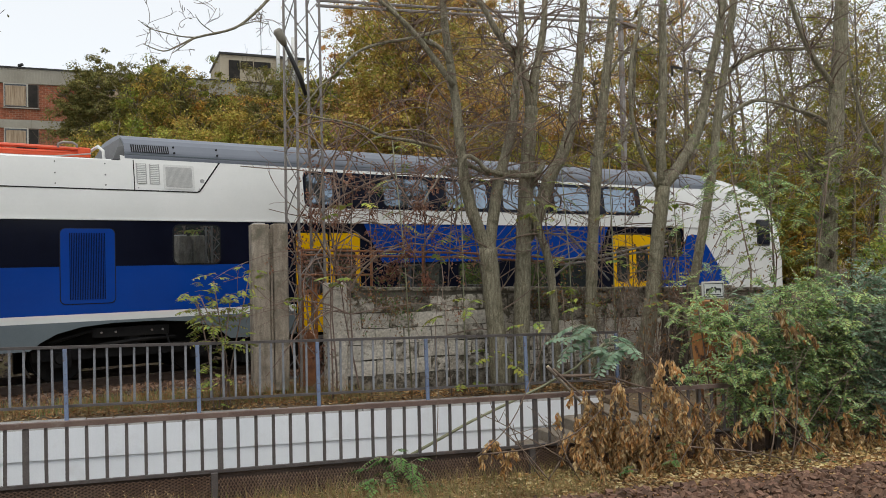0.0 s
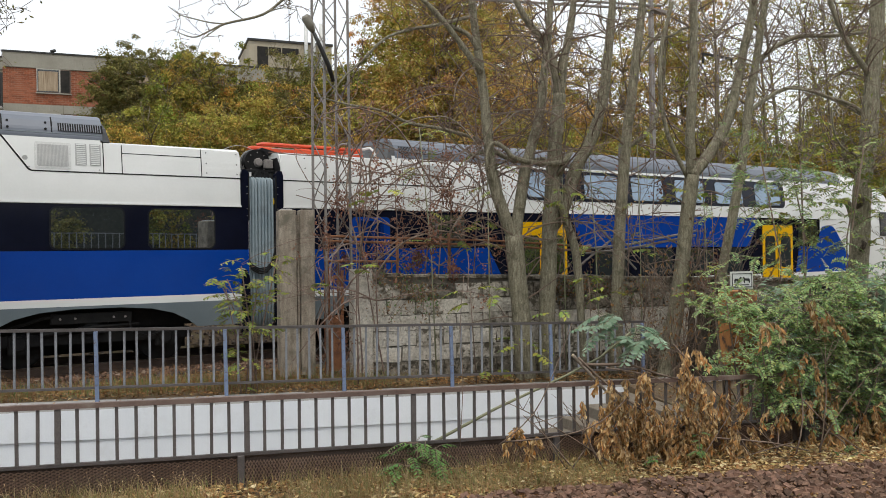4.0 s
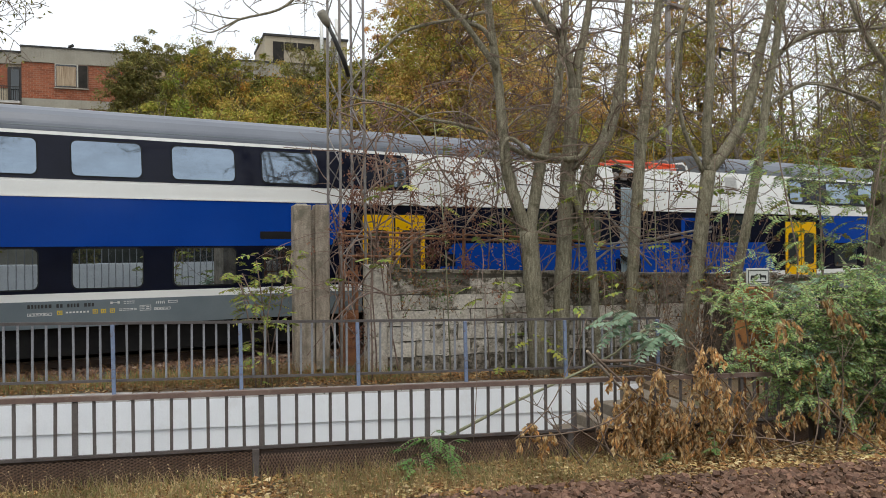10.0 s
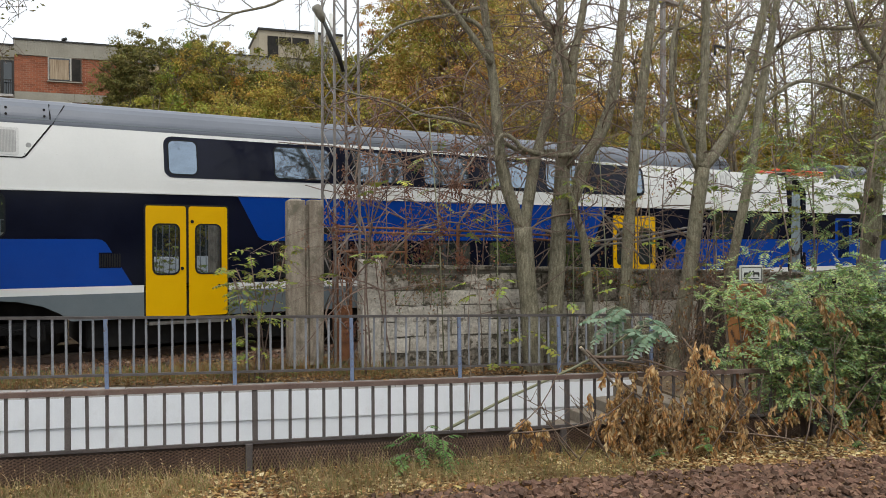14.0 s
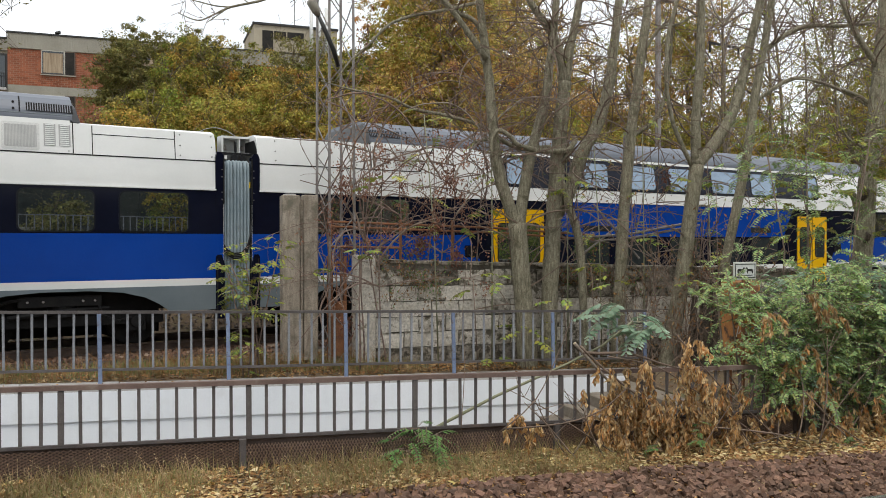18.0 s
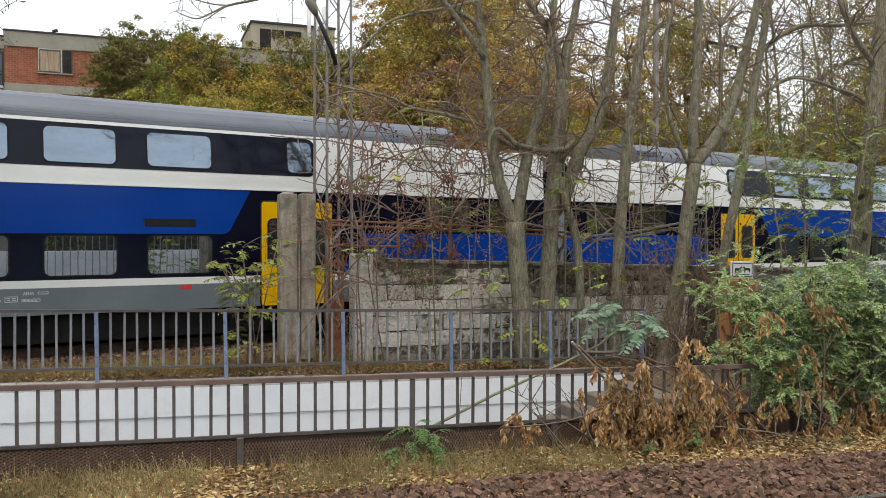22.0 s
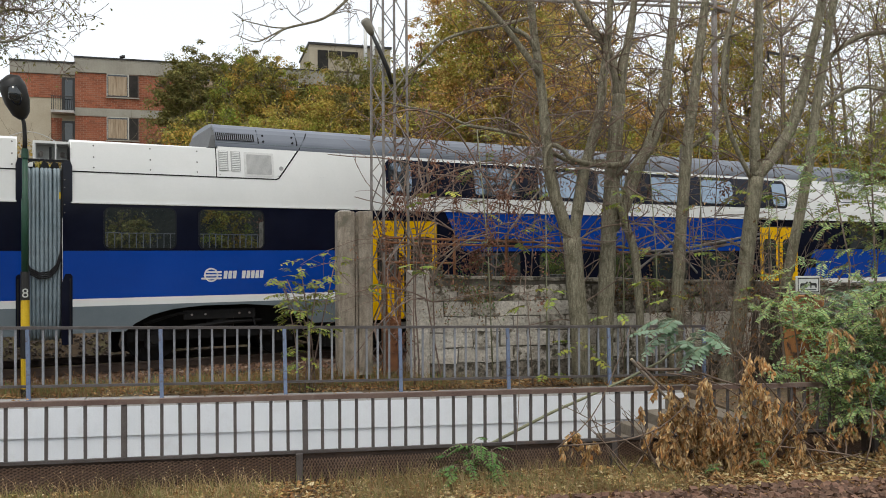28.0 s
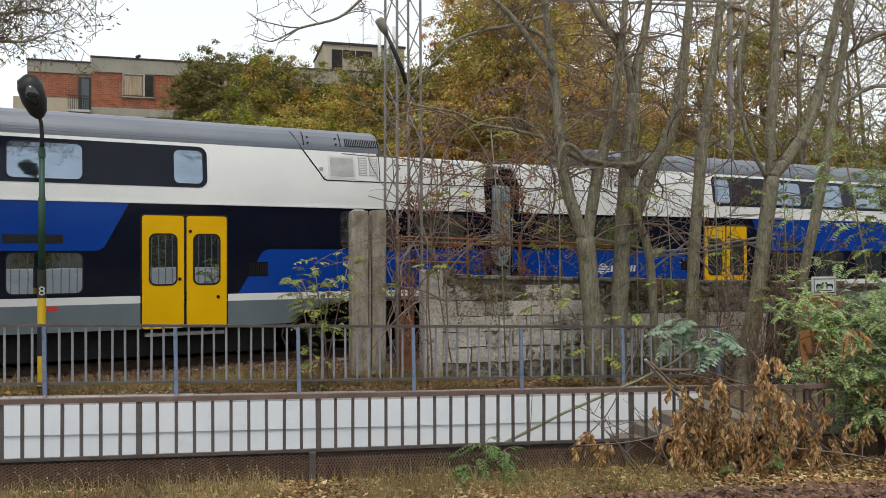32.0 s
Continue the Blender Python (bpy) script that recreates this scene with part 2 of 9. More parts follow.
M_RUST = surface("rusty_iron", (0.24, 0.095, 0.04), (0.40, 0.18, 0.085), 4, 0.85, grain=60, grain_amt=0.45, relief=0.5, stain=(0.10, 0.05, 0.03), stain_scale=3, stain_at=(0.5, 0.7))
M_GALV = surface("mast_grey", (0.22, 0.20, 0.185), (0.33, 0.305, 0.285), 6, 0.6, 0.2, grain=60, grain_amt=0.3, stain=(0.2, 0.12, 0.08), stain_scale=4, stain_at=(0.55, 0.7))
M_GREENPOLE = surface("pole_green", (0.012, 0.055, 0.03), (0.02, 0.085, 0.045), 4, 0.5, grain=60, grain_amt=0.3)
M_LAMPGREY = surface("lamp_head_dark", (0.011, 0.011, 0.010), (0.024, 0.023, 0.021), 6, 0.5)
M_FLOOD = surface("flood_housing", (0.16, 0.15, 0.12), (0.26, 0.24, 0.19), 5, 0.5, grain=40, grain_amt=0.2)
M_POLEYELLOW = surface("pole_yellow", (0.62, 0.40, 0.01), (0.7, 0.47, 0.02), 5, 0.5, grain=50, grain_amt=0.2)
M_PANELGREY = surface("facade_panel", (0.28, 0.265, 0.22), (0.36, 0.345, 0.29), 0.6, 0.85, grain=10, grain_amt=0.12, relief=0.1)
M_BEIGE = surface("render_beige", (0.36, 0.315, 0.23), (0.44, 0.39, 0.295), 0.5, 0.9, grain=10, grain_amt=0.12, relief=0.1)
M_BLDWIN = window_glass("house_glass", (0.5, 0.52, 0.5), 0.05)
M_CURTAIN = surface("curtain", (0.22, 0.15, 0.09), (0.46, 0.37, 0.26), 2, 0.9, stretch=(6, 6, 0.4))
M_BARK = surface("bark_greybrown", (0.165, 0.148, 0.098), (0.41, 0.375, 0.265), 11, 0.95, grain=45, grain_amt=0.55, relief=1.0, dist=0.02, stain=(0.11, 0.10, 0.06), stain_scale=6, stain_at=(0.53, 0.66), stretch=(3.0, 3.0, 0.55))
M_TWIG = surface("twig_brown", (0.125, 0.09, 0.068), (0.27, 0.20, 0.15), 5, 0.9, grain=40, grain_amt=0.3, relief=0.3)
M_TWIGRED = surface("twig_purple", (0.125, 0.082, 0.066), (0.32, 0.23, 0.18), 7, 0.85, grain=40, grain_amt=0.3, relief=0.3)
M_TWIGPALE = surface("twig_grey", (0.20, 0.165, 0.13), (0.36, 0.31, 0.25), 7, 0.85, grain=40, grain_amt=0.3, relief=0.3)
M_PALECUT = surface("cut_wood", (0.5, 0.40, 0.26), (0.6, 0.5, 0.34), 20, 0.8, relief=0.1)
M_BARKFAR = surface("bark_far", (0.12, 0.095, 0.06), (0.22, 0.18, 0.115), 3, 0.95, grain=20, relief=0.3)
M_BARKOLD = surface("bark_old", (0.045, 0.036, 0.026), (0.15, 0.115, 0.08), 9, 0.95, grain=40, grain_amt=0.6, relief=1.2, dist=0.03, stretch=(3.0, 3.0, 0.5))
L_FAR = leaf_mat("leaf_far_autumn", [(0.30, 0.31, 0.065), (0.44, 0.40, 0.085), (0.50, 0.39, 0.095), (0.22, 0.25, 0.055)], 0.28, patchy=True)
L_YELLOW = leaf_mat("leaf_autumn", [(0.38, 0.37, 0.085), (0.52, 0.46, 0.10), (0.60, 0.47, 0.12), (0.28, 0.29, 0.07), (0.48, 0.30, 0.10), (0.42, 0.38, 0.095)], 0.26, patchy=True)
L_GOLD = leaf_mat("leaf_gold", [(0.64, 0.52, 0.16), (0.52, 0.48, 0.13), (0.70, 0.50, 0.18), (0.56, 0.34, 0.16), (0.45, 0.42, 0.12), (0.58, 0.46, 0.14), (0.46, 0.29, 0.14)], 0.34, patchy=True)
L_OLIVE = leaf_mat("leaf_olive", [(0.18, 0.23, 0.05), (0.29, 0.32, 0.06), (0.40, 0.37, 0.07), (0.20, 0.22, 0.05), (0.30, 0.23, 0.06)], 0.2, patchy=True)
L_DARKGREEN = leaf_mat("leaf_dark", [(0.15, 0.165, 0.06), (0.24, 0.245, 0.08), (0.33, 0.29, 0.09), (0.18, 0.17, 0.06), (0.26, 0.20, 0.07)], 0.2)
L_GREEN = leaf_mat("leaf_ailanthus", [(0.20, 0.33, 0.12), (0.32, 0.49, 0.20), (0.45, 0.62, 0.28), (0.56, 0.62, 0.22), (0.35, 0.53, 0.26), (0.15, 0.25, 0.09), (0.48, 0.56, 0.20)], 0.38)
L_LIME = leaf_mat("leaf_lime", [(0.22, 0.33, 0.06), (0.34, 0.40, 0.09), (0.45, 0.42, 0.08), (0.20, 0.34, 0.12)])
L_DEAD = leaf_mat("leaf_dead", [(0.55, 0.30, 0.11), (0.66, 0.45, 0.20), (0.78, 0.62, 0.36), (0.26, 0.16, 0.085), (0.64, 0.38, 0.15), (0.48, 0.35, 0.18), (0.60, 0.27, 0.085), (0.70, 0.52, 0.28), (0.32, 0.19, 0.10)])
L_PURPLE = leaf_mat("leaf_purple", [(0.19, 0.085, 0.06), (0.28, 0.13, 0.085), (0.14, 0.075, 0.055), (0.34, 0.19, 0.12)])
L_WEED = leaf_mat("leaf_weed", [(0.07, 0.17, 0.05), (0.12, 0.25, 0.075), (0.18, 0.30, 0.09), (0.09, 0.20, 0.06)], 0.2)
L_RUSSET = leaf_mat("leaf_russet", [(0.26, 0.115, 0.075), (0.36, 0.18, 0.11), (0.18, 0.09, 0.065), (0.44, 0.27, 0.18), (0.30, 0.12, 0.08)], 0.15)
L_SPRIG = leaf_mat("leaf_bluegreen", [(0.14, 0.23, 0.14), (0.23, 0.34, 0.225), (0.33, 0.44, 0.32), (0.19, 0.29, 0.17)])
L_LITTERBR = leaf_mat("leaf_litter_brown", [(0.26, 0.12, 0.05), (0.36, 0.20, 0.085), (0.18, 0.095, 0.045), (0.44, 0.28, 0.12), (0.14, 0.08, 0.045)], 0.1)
M_GASKET = surface("window_gasket", (0.010, 0.011, 0.013), (0.018, 0.02, 0.022), 4, 0.6, spec=0.12, relief=0)
M_WINPALE = surface("window_frame_pale", (0.40, 0.38, 0.33), (0.5, 0.48, 0.42), 3, 0.7, relief=0.1)
M_WINDARK = surface("unlit_window", (0.02, 0.02, 0.018), (0.045, 0.04, 0.036), 2, 0.6, spec=0.1, relief=0)
M_WINFRAME = surface("window_frame_brown", (0.10, 0.07, 0.05), (0.16, 0.115, 0.085), 3, 0.7, relief=0.1)
M_PALESTONE = surface("dull_stone", (0.13, 0.095, 0.072), (0.27, 0.215, 0.175), 6, 0.9, grain=50, grain_amt=0.35, relief=0.3, vary=0.5, island=True)
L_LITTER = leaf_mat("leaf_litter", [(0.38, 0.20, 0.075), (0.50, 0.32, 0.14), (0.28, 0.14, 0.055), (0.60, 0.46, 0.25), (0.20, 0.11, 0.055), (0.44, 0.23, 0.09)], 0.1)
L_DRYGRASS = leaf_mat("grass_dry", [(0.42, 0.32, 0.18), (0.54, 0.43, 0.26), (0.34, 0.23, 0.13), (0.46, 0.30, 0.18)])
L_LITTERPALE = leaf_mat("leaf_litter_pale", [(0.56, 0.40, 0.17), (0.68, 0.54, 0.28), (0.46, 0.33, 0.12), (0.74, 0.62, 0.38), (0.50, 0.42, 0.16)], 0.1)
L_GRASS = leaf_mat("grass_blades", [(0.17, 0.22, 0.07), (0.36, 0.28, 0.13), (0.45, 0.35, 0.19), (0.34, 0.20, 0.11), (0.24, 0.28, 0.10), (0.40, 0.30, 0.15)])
M_STONE = surface("ballast_stone", (0.155, 0.09, 0.058), (0.37, 0.215, 0.14), 6, 0.9, grain=50, grain_amt=0.45, relief=0.4, vary=0.65, island=True)
M_SOIL = surface("soil", (0.12, 0.08, 0.05), (0.22, 0.155, 0.09), 1.4, 0.97, grain=22, grain_amt=0.5, relief=0.7, dist=0.04, stain=(0.12, 0.12, 0.05), stain_scale=0.9, stain_at=(0.5, 0.68))
M_SLEEPER = surface("sleeper_concrete", (0.23, 0.165, 0.12), (0.34, 0.25, 0.185), 4, 0.9, grain=50, grain_amt=0.3)
M_POLISHED = surface("polished_rail", (0.55, 0.56, 0.57), (0.66, 0.67, 0.68), 3, 0.22, 0.9, grain=50, grain_amt=0.1, relief=0.0)
M_RAILTOP = surface("rail_steel", (0.07, 0.048, 0.038), (0.13, 0.09, 0.07), 5, 0.5, 0.5, grain=60, grain_amt=0.3)
M_SIGN = surface("sign_white", (0.52, 0.52, 0.48), (0.60, 0.60, 0.56), 3, 0.5, relief=0)
M_CABINET = surface("cabinet_orange_rust", (0.40, 0.165, 0.045), (0.54, 0.245, 0.08), 3, 0.75, grain=50, grain_amt=0.25, relief=0.3, stain=(0.07, 0.04, 0.025), stain_scale=5, stain_at=(0.52, 0.6), stretch=(2, 2, 0.6))
M_GREENSTEM = surface("stem_green", (0.20, 0.21, 0.12), (0.32, 0.32, 0.20), 6, 0.7, grain=50, grain_amt=0.2, relief=0.2)
M_STONEONE = surface("loose_stone", (0.18, 0.095, 0.062), (0.33, 0.19, 0.13), 6, 0.9, grain=50, grain_amt=0.35, relief=0.3, vary=0.6)
M_BED = surface("ballast_dark", (0.07, 0.055, 0.045), (0.15, 0.12, 0.10), 2.0, 0.97, grain=18, grain_amt=0.6, relief=0.8, dist=0.05)

# ---- mesh tools ----
class Geo:
    """Gathers vertices and faces for one mesh."""

    def __init__(self):
        self.v, self.f = [], []

    def add(self, verts, faces):
        n = len(self.v)
        self.v.extend(verts)
        self.f.extend(tuple(i + n for i in f) for f in faces)
        return self

    def box(self, x0, x1, y0, y1, z0, z1, c=0.0):
        if c <= 0:
            vs = [(x, y, z) for x in (x0, x1) for y in (y0, y1) for z in (z0, z1)]
            return self.add(vs, [(0, 1, 3, 2), (4, 6, 7, 5), (0, 4, 5, 1), (2, 3, 7, 6), (0, 2, 6, 4), (1, 5, 7, 3)])
        # chamfered upright edges and top rim
        ring = [(x0 + c, y0), (x1 - c, y0), (x1, y0 + c), (x1, y1 - c), (x1 - c, y1), (x0 + c, y1), (x0, y1 - c), (x0, y0 + c)]
        top = [(x0 + 2 * c, y0 + c), (x1 - 2 * c, y0 + c), (x1 - c, y0 + 2 * c), (x1 - c, y1 - 2 * c), (x1 - 2 * c, y1 - c), (x0 + 2 * c, y1 - c), (x0 + c, y1 - 2 * c), (x0 + c, y0 + 2 * c)]
        vs = [(x, y, z0) for x, y in ring] + [(x, y, z1 - c) for x, y in ring] + [(x, y, z1) for x, y in top]
        fs = [tuple(range(7, -1, -1)), tuple(range(16, 24))]
        for k in (0, 8):
            fs += [(k + i, k + (i + 1) % 8, k + 8 + (i + 1) % 8, k + 8 + i) for i in range(8)]
        return self.add(vs, fs)

    def prism(self, poly, place0, place1):
        """A polygon of (u, w) between two placings, which turn (u, w) into points."""
        n = len(poly)
        vs = [place0(u, w) for u, w in poly] + [place1(u, w) for u, w in poly]
        fs = [tuple(range(n - 1, -1, -1)), tuple(range(n, 2 * n))]
        fs += [(i, (i + 1) % n, n + (i + 1) % n, n + i) for i in range(n)]
        return self.add(vs, fs)

    def tube(self, pts, radii, n=6, cap=True):
        pts = [Vector(p) for p in pts]
        vs, fs = [], []
        side = None
        for i, p in enumerate(pts):
            d = (pts[min(i + 1, len(pts) - 1)] - pts[max(i - 1, 0)]).normalized()
            if side is None:
                side = d.orthogonal().normalized()
            side = (side - d * side.dot(d))
            side = side.normalized() if side.length > 1e-6 else d.orthogonal().normalized()
            up = d.cross(side)
            for k in range(n):
                a = 2 * math.pi * k / n
                vs.append(tuple(p + (side * math.cos(a) + up * math.sin(a)) * radii[i]))
        for i in range(len(pts) - 1):
            for k in range(n):
                fs.append((i * n + k, i * n + (k + 1) % n, (i + 1) * n + (k + 1) % n, (i + 1) * n + k))
        if cap:
            fs += [tuple(range(n - 1, -1, -1)), tuple(range((len(pts) - 1) * n, len(pts) * n))]
        return self.add(vs, fs)

    def rod(self, p0, p1, r, n=8):
        return self.tube([p0, p1], [r, r], n)

    def mesh(self, name, mat, smooth=False):
        me = bpy.data.meshes.new(name)
        me.from_pydata(self.v, [], self.f)
        me.materials.append(mat)
        me.update()
        if smooth:
            me.polygons.foreach_set("use_smooth", [True] * len(me.polygons))
        return me


def link_mesh(name, me, parent=None, m=None, label=""):
    ob = new(name, me)
    if parent is not None:
        ob.parent = parent
    if m is not None:
        ob.matrix_basis = m
    return tagged(ob, label)


def part(name, geo, mat, parent, label="", smooth=False, m=None):
    return link_mesh(name, geo.mesh(name, mat, smooth), parent, m, label)


def thing(name, label, category, m=None, group="", kind=""):
    ob = new(name)
    ob.empty_display_size = 0.2
    if m is not None:
        ob.matrix_basis = m
    return tagged(ob, label, category, group, kind)


def solid(name, geo, mat, label, category="", m=None, group="", kind="", smooth=False):
    """A thing that is one mesh."""
    ob = link_mesh(name, geo.mesh(name, mat, smooth), None, m)
    return tagged(ob, label, category, group, kind)


def round_rect(x0, x1, z0, z1, r, n=4):
    out = []
    for cx, cz, a0 in ((x1 - r, z1 - r, 0), (x0 + r, z1 - r, 90), (x0 + r, z0 + r, 180), (x1 - r, z0 + r, 270)):
        for k in range(n + 1):
            a = radians(a0 + 90 * k / n)
            out.append((cx + r * math.cos(a), cz + r * math.sin(a)))
    return out


# The stairs, railings and near track run 14.2 degrees off the railway line: a runs along them, b away from the viewer.
LANE = pose(0, 0, 0, 0, 0, -14.2)


def far_level(a):
    return -0.147 - 0.0245 * max(-14, min(a, 16))


def near_level(a):
    return -0.41 - 0.0225 * max(-14, min(a, 16))


# ---- the ground: one sheet, with the stair pit, the track beds and the near ballast ----
PIT_B0, PIT_B1, PIT_A = 8.86, 12.60, 7.4


def ground_z(a, b):
    near, far = near_level(a), far_level(a)
    if b <= PIT_B0:
        z = near
        if b < 8.0:
            z = near + 0.07 * min(1, (8.0 - b) / 0.8)
        return z
    if b >= PIT_B1 - 0.01:
        wx, wy = 0.9694 * a + 0.2453 * b, -0.2453 * a + 0.9694 * b
        t = max(0.0, min(1.0, (wy - 13.6) / 1.2))
        z = far * (1 - t) + (-0.26) * t
        if wy > 19.4:
            z += min(0.9, (wy - 19.4) * 0.6) + min(2.5, max(0.0, wy - 21) * 0.06)
        return z
    if a >= PIT_A:
        t = (b - PIT_B0) / (PIT_B1 - PIT_B0)
        return near * (1 - t) + far * t
    return -3.4


def build_ground():
    aa = [-1800, -400, -120, -60, -30, -20, -15] + [-12 + 0.4 * i for i in range(47)]
    aa += [PIT_A - 0.01, PIT_A] + [PIT_A + 0.4 * i for i in range(1, 40)] + [26, 32, 45, 70, 120, 400, 1800]
    bb = [-1800, -400, -100, -40, -15, -5, 0, 2, 4] + [5 + 0.25 * i for i in range(15)] + [PIT_B0, PIT_B0 + 0.01, 9.6, 10.4, 11.2, 12.0, PIT_B1 - 0.02, PIT_B1]
    bb += [12.9 + 0.35 * i for i in range(30)] + [24, 26, 29, 33, 38, 45, 60, 90, 150, 400, 1800]
    g = Geo()
    vs = []
    for b in bb:
        for a in aa:
            z = ground_z(a, b)
            if abs(a) < 25 and 4 < b < 24:
                z += 0.035 * noise.noise((a * 1.7, b * 1.7, 0.3)) + 0.015 * noise.noise((a * 6, b * 6, 4))
            vs.append((a, b, z))
    w = len(aa)
    fs = [(j * w + i, j * w + i + 1, (j + 1) * w + i + 1, (j + 1) * w + i) for j in range(len(bb) - 1) for i in range(w - 1)]
    g.add(vs, fs)
    return solid("ground", g, M_SOIL, "bare earth with thin grass and leaf litter", "ground", LANE, kind="structure")


build_ground()


def shear_box(g, a0, a1, b0, b1, lo, hi, level, c=0.0):
    """A box along a whose underside and top follow a sloping level."""
    vs = []
    for a in (a0, a1):
        for b in (b0, b1):
            for z in (lo, hi):
                vs.append((a, b, level(a) + z))
    g.add(vs, [(0, 1, 3, 2), (4, 6, 7, 5), (0, 4, 5, 1), (2, 3, 7, 6), (0, 2, 6, 4), (1, 5, 7, 3)])


# ---- stair pit: white wall with a lap joint, coping, steps, near kerb ----
def build_pit():
    g = Geo()
    shear_box(g, -14, PIT_A - 0.05, PIT_B1 - 0.145, PIT_B1 + 0.12, -0.46, -0.045, far_level)
    wall = solid("wall_stair_far", g, M_WALLWHITE, "whitewashed concrete retaining wall of the stair pit", "wall", LANE, kind="structure")
    g = Geo()
    shear_box(g, -14, PIT_A - 0.05, PIT_B1 - 0.12, PIT_B1 + 0.12, -3.4, -0.46, far_level)
    part("lower_course", g, M_WALLWHITE, wall)
    rng = random.Random(3)
    a = -13.9
    coping = thing("coping", "weathered concrete coping slabs with fallen leaves", "coping", LANE, kind="structure")
    while a < PIT_A + 2.4:
        L = rng.uniform(1.1, 1.5)
        g = Geo()
        dz = rng.uniform(-0.008, 0.008)
        shear_box(g, a, a + L - 0.015, PIT_B1 - 0.14, PIT_B1 + 0.34, -0.07 + dz, 0.012 + dz, far_level)
        part("slab", g, M_COPING, coping)
        a += L
    steps = thing("stairs", "worn concrete steps going down to an underpass", "stairs", LANE, kind="structure")
    top = (near_level(PIT_A) + far_level(PIT_A)) / 2
    for i in range(17):
        g = Geo()
        z1 = top - 0.17 * i
        g.box(PIT_A - 0.42 * (i + 1), PIT_A - 0.42 * i, PIT_B0 + 0.12, PIT_B1 - 0.15, -3.4, z1, 0.008)
        part("step", g, M_STEP, steps)
    g = Geo()
    shear_box(g, -14, PIT_A, PIT_B0 - 0.04, PIT_B0 + 0.11, -3.0, 0.03, near_level)
    solid("wall_stair_near", g, M_COPING, "low concrete kerb at the edge of the stair pit", "wall", LANE, kind="structure")


build_pit()


# ---- railings ----
def build_far_railing():
    rail = thing("far_railing", "painted steel railing with blue posts on the coping", "railing", LANE)
    b = 12.77
    a0, a1 = -1.096 - 1.8 * 6, -1.096 + 1.8 * 5 + 0.05
    for name, lo, hi, hw, mat in (("top_rail", 1.035, 1.075, 0.028, M_RAILBROWN), ("bottom_rail", 0.20, 0.235, 0.022, M_RAILBROWN)):
        g = Geo()
        shear_box(g, a0, a1, b - hw, b + hw, lo, hi, far_level)
        part(name, g, mat, rail)
    post = Geo().box(-0.028, 0.028, -0.022, 0.022, 0.0, 1.034, 0.004).mesh("post", M_POSTBLUE)
    bar = Geo().box(-0.016, 0.016, -0.011, 0.011, 0.236, 1.034).mesh("bar", M_RAILPAINT)
    for k in range(-6, 6):
        ap = -1.096 + 1.8 * k
        link_mesh("post", post, rail, pose(ap, b - 0.045, far_level(ap), random.Random(k).uniform(-0.6, 0.6), -0.8, 0))
        if k < 5:
            for i in range(1, 10):
                a = ap + 0.18 * i
                link_mesh("bar", bar, rail, pose(a, b, far_level(a), 0, random.Random(k * 10 + i).uniform(-0.5, 0.5), 0))
    return rail


def build_near_railing():
    rail = thing("near_railing", "brown-painted steel railing with an expanded-metal skirt", "railing", LANE)
    b = 8.73
    first = -1.652 - 0.18 * 40
    last = 8.2
    g = Geo()
    shear_box(g, first - 0.05, last, b - 0.03, b + 0.03, 0.890, 0.940, near_level)
    part("top_rail", g, M_TOPBROWN, rail)
    g = Geo()
    shear_box(g, first - 0.05, last, b - 0.02, b + 0.02, 0.325, 0.355, near_level)
    part("bottom_rail", g, M_RAILBROWN, rail)
    bar = Geo().box(-0.016, 0.016, -0.010, 0.010, 0.356, 0.884).mesh("bar", M_RAILBROWN)
    post = Geo().box(-0.028, 0.028, -0.02, 0.02, 0.356, 0.884, 0.004).mesh("upright", M_RAILBROWN)
    i = 0
    while first + 0.18 * i < last:
        a = first + 0.18 * i
        thick = (i - 43) % 10 == 0
        tilt = random.Random(900 + i).uniform(-0.35, 0.35)
        link_mesh("upright" if thick else "bar", post if thick else bar, rail, pose(a, b, near_level(a), 0, tilt, 0))
        i += 1
    foot = Geo().box(-0.035, 0.035, -0.025, 0.025, -0.06, 0.33, 0.004).mesh("foot_post", M_RAILBROWN)
    for k in range(-2, 3):
        a = 0.62 + 3.6 * k
        link_mesh("foot_post", foot, rail, pose(a, b - 0.03, near_level(a)))
    # expanded metal: slanting strands in two directions
    g = Geo()
    # sheet added behind the strands; its brown carries the shade in the gaps
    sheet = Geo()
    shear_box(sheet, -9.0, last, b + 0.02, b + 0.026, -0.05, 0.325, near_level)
    part("gap_shade_sheet", sheet, M_MESHSHADE, rail, "brown sheet added for the shaded gaps of the mesh")
    a = -4.0
    while a < 7.6:
        w, h = (0.062, 0.032) if a < 0.62 or a > 4.2 else (0.034, 0.064)
        z0, t = near_level(a), 0.008 if w > h else 0.012
        for row in range(int(0.31 / h)):
            zc = 0.008 + row * h
            for up in (1, -1):
                lo, hi = (zc, zc + h / 2) if up > 0 else (zc + h, zc + h / 2)
                for x0, x1, za, zb in ((a, a + w / 2, lo, hi), (a + w / 2, a + w, hi, lo)):
                    g.add([(x0, b - 0.004, z0 + za - t), (x1, b - 0.004, z0 + zb - t), (x1, b - 0.012, z0 + zb + t), (x0, b - 0.012, z0 + za + t)], [(0, 1, 2, 3)])
        a += w
    tagged(part("expanded_mesh", g, M_MESHBROWN, rail, "rusty brown expanded-metal mesh"), kind="stuff")
    return rail


build_far_railing()
build_near_railing()


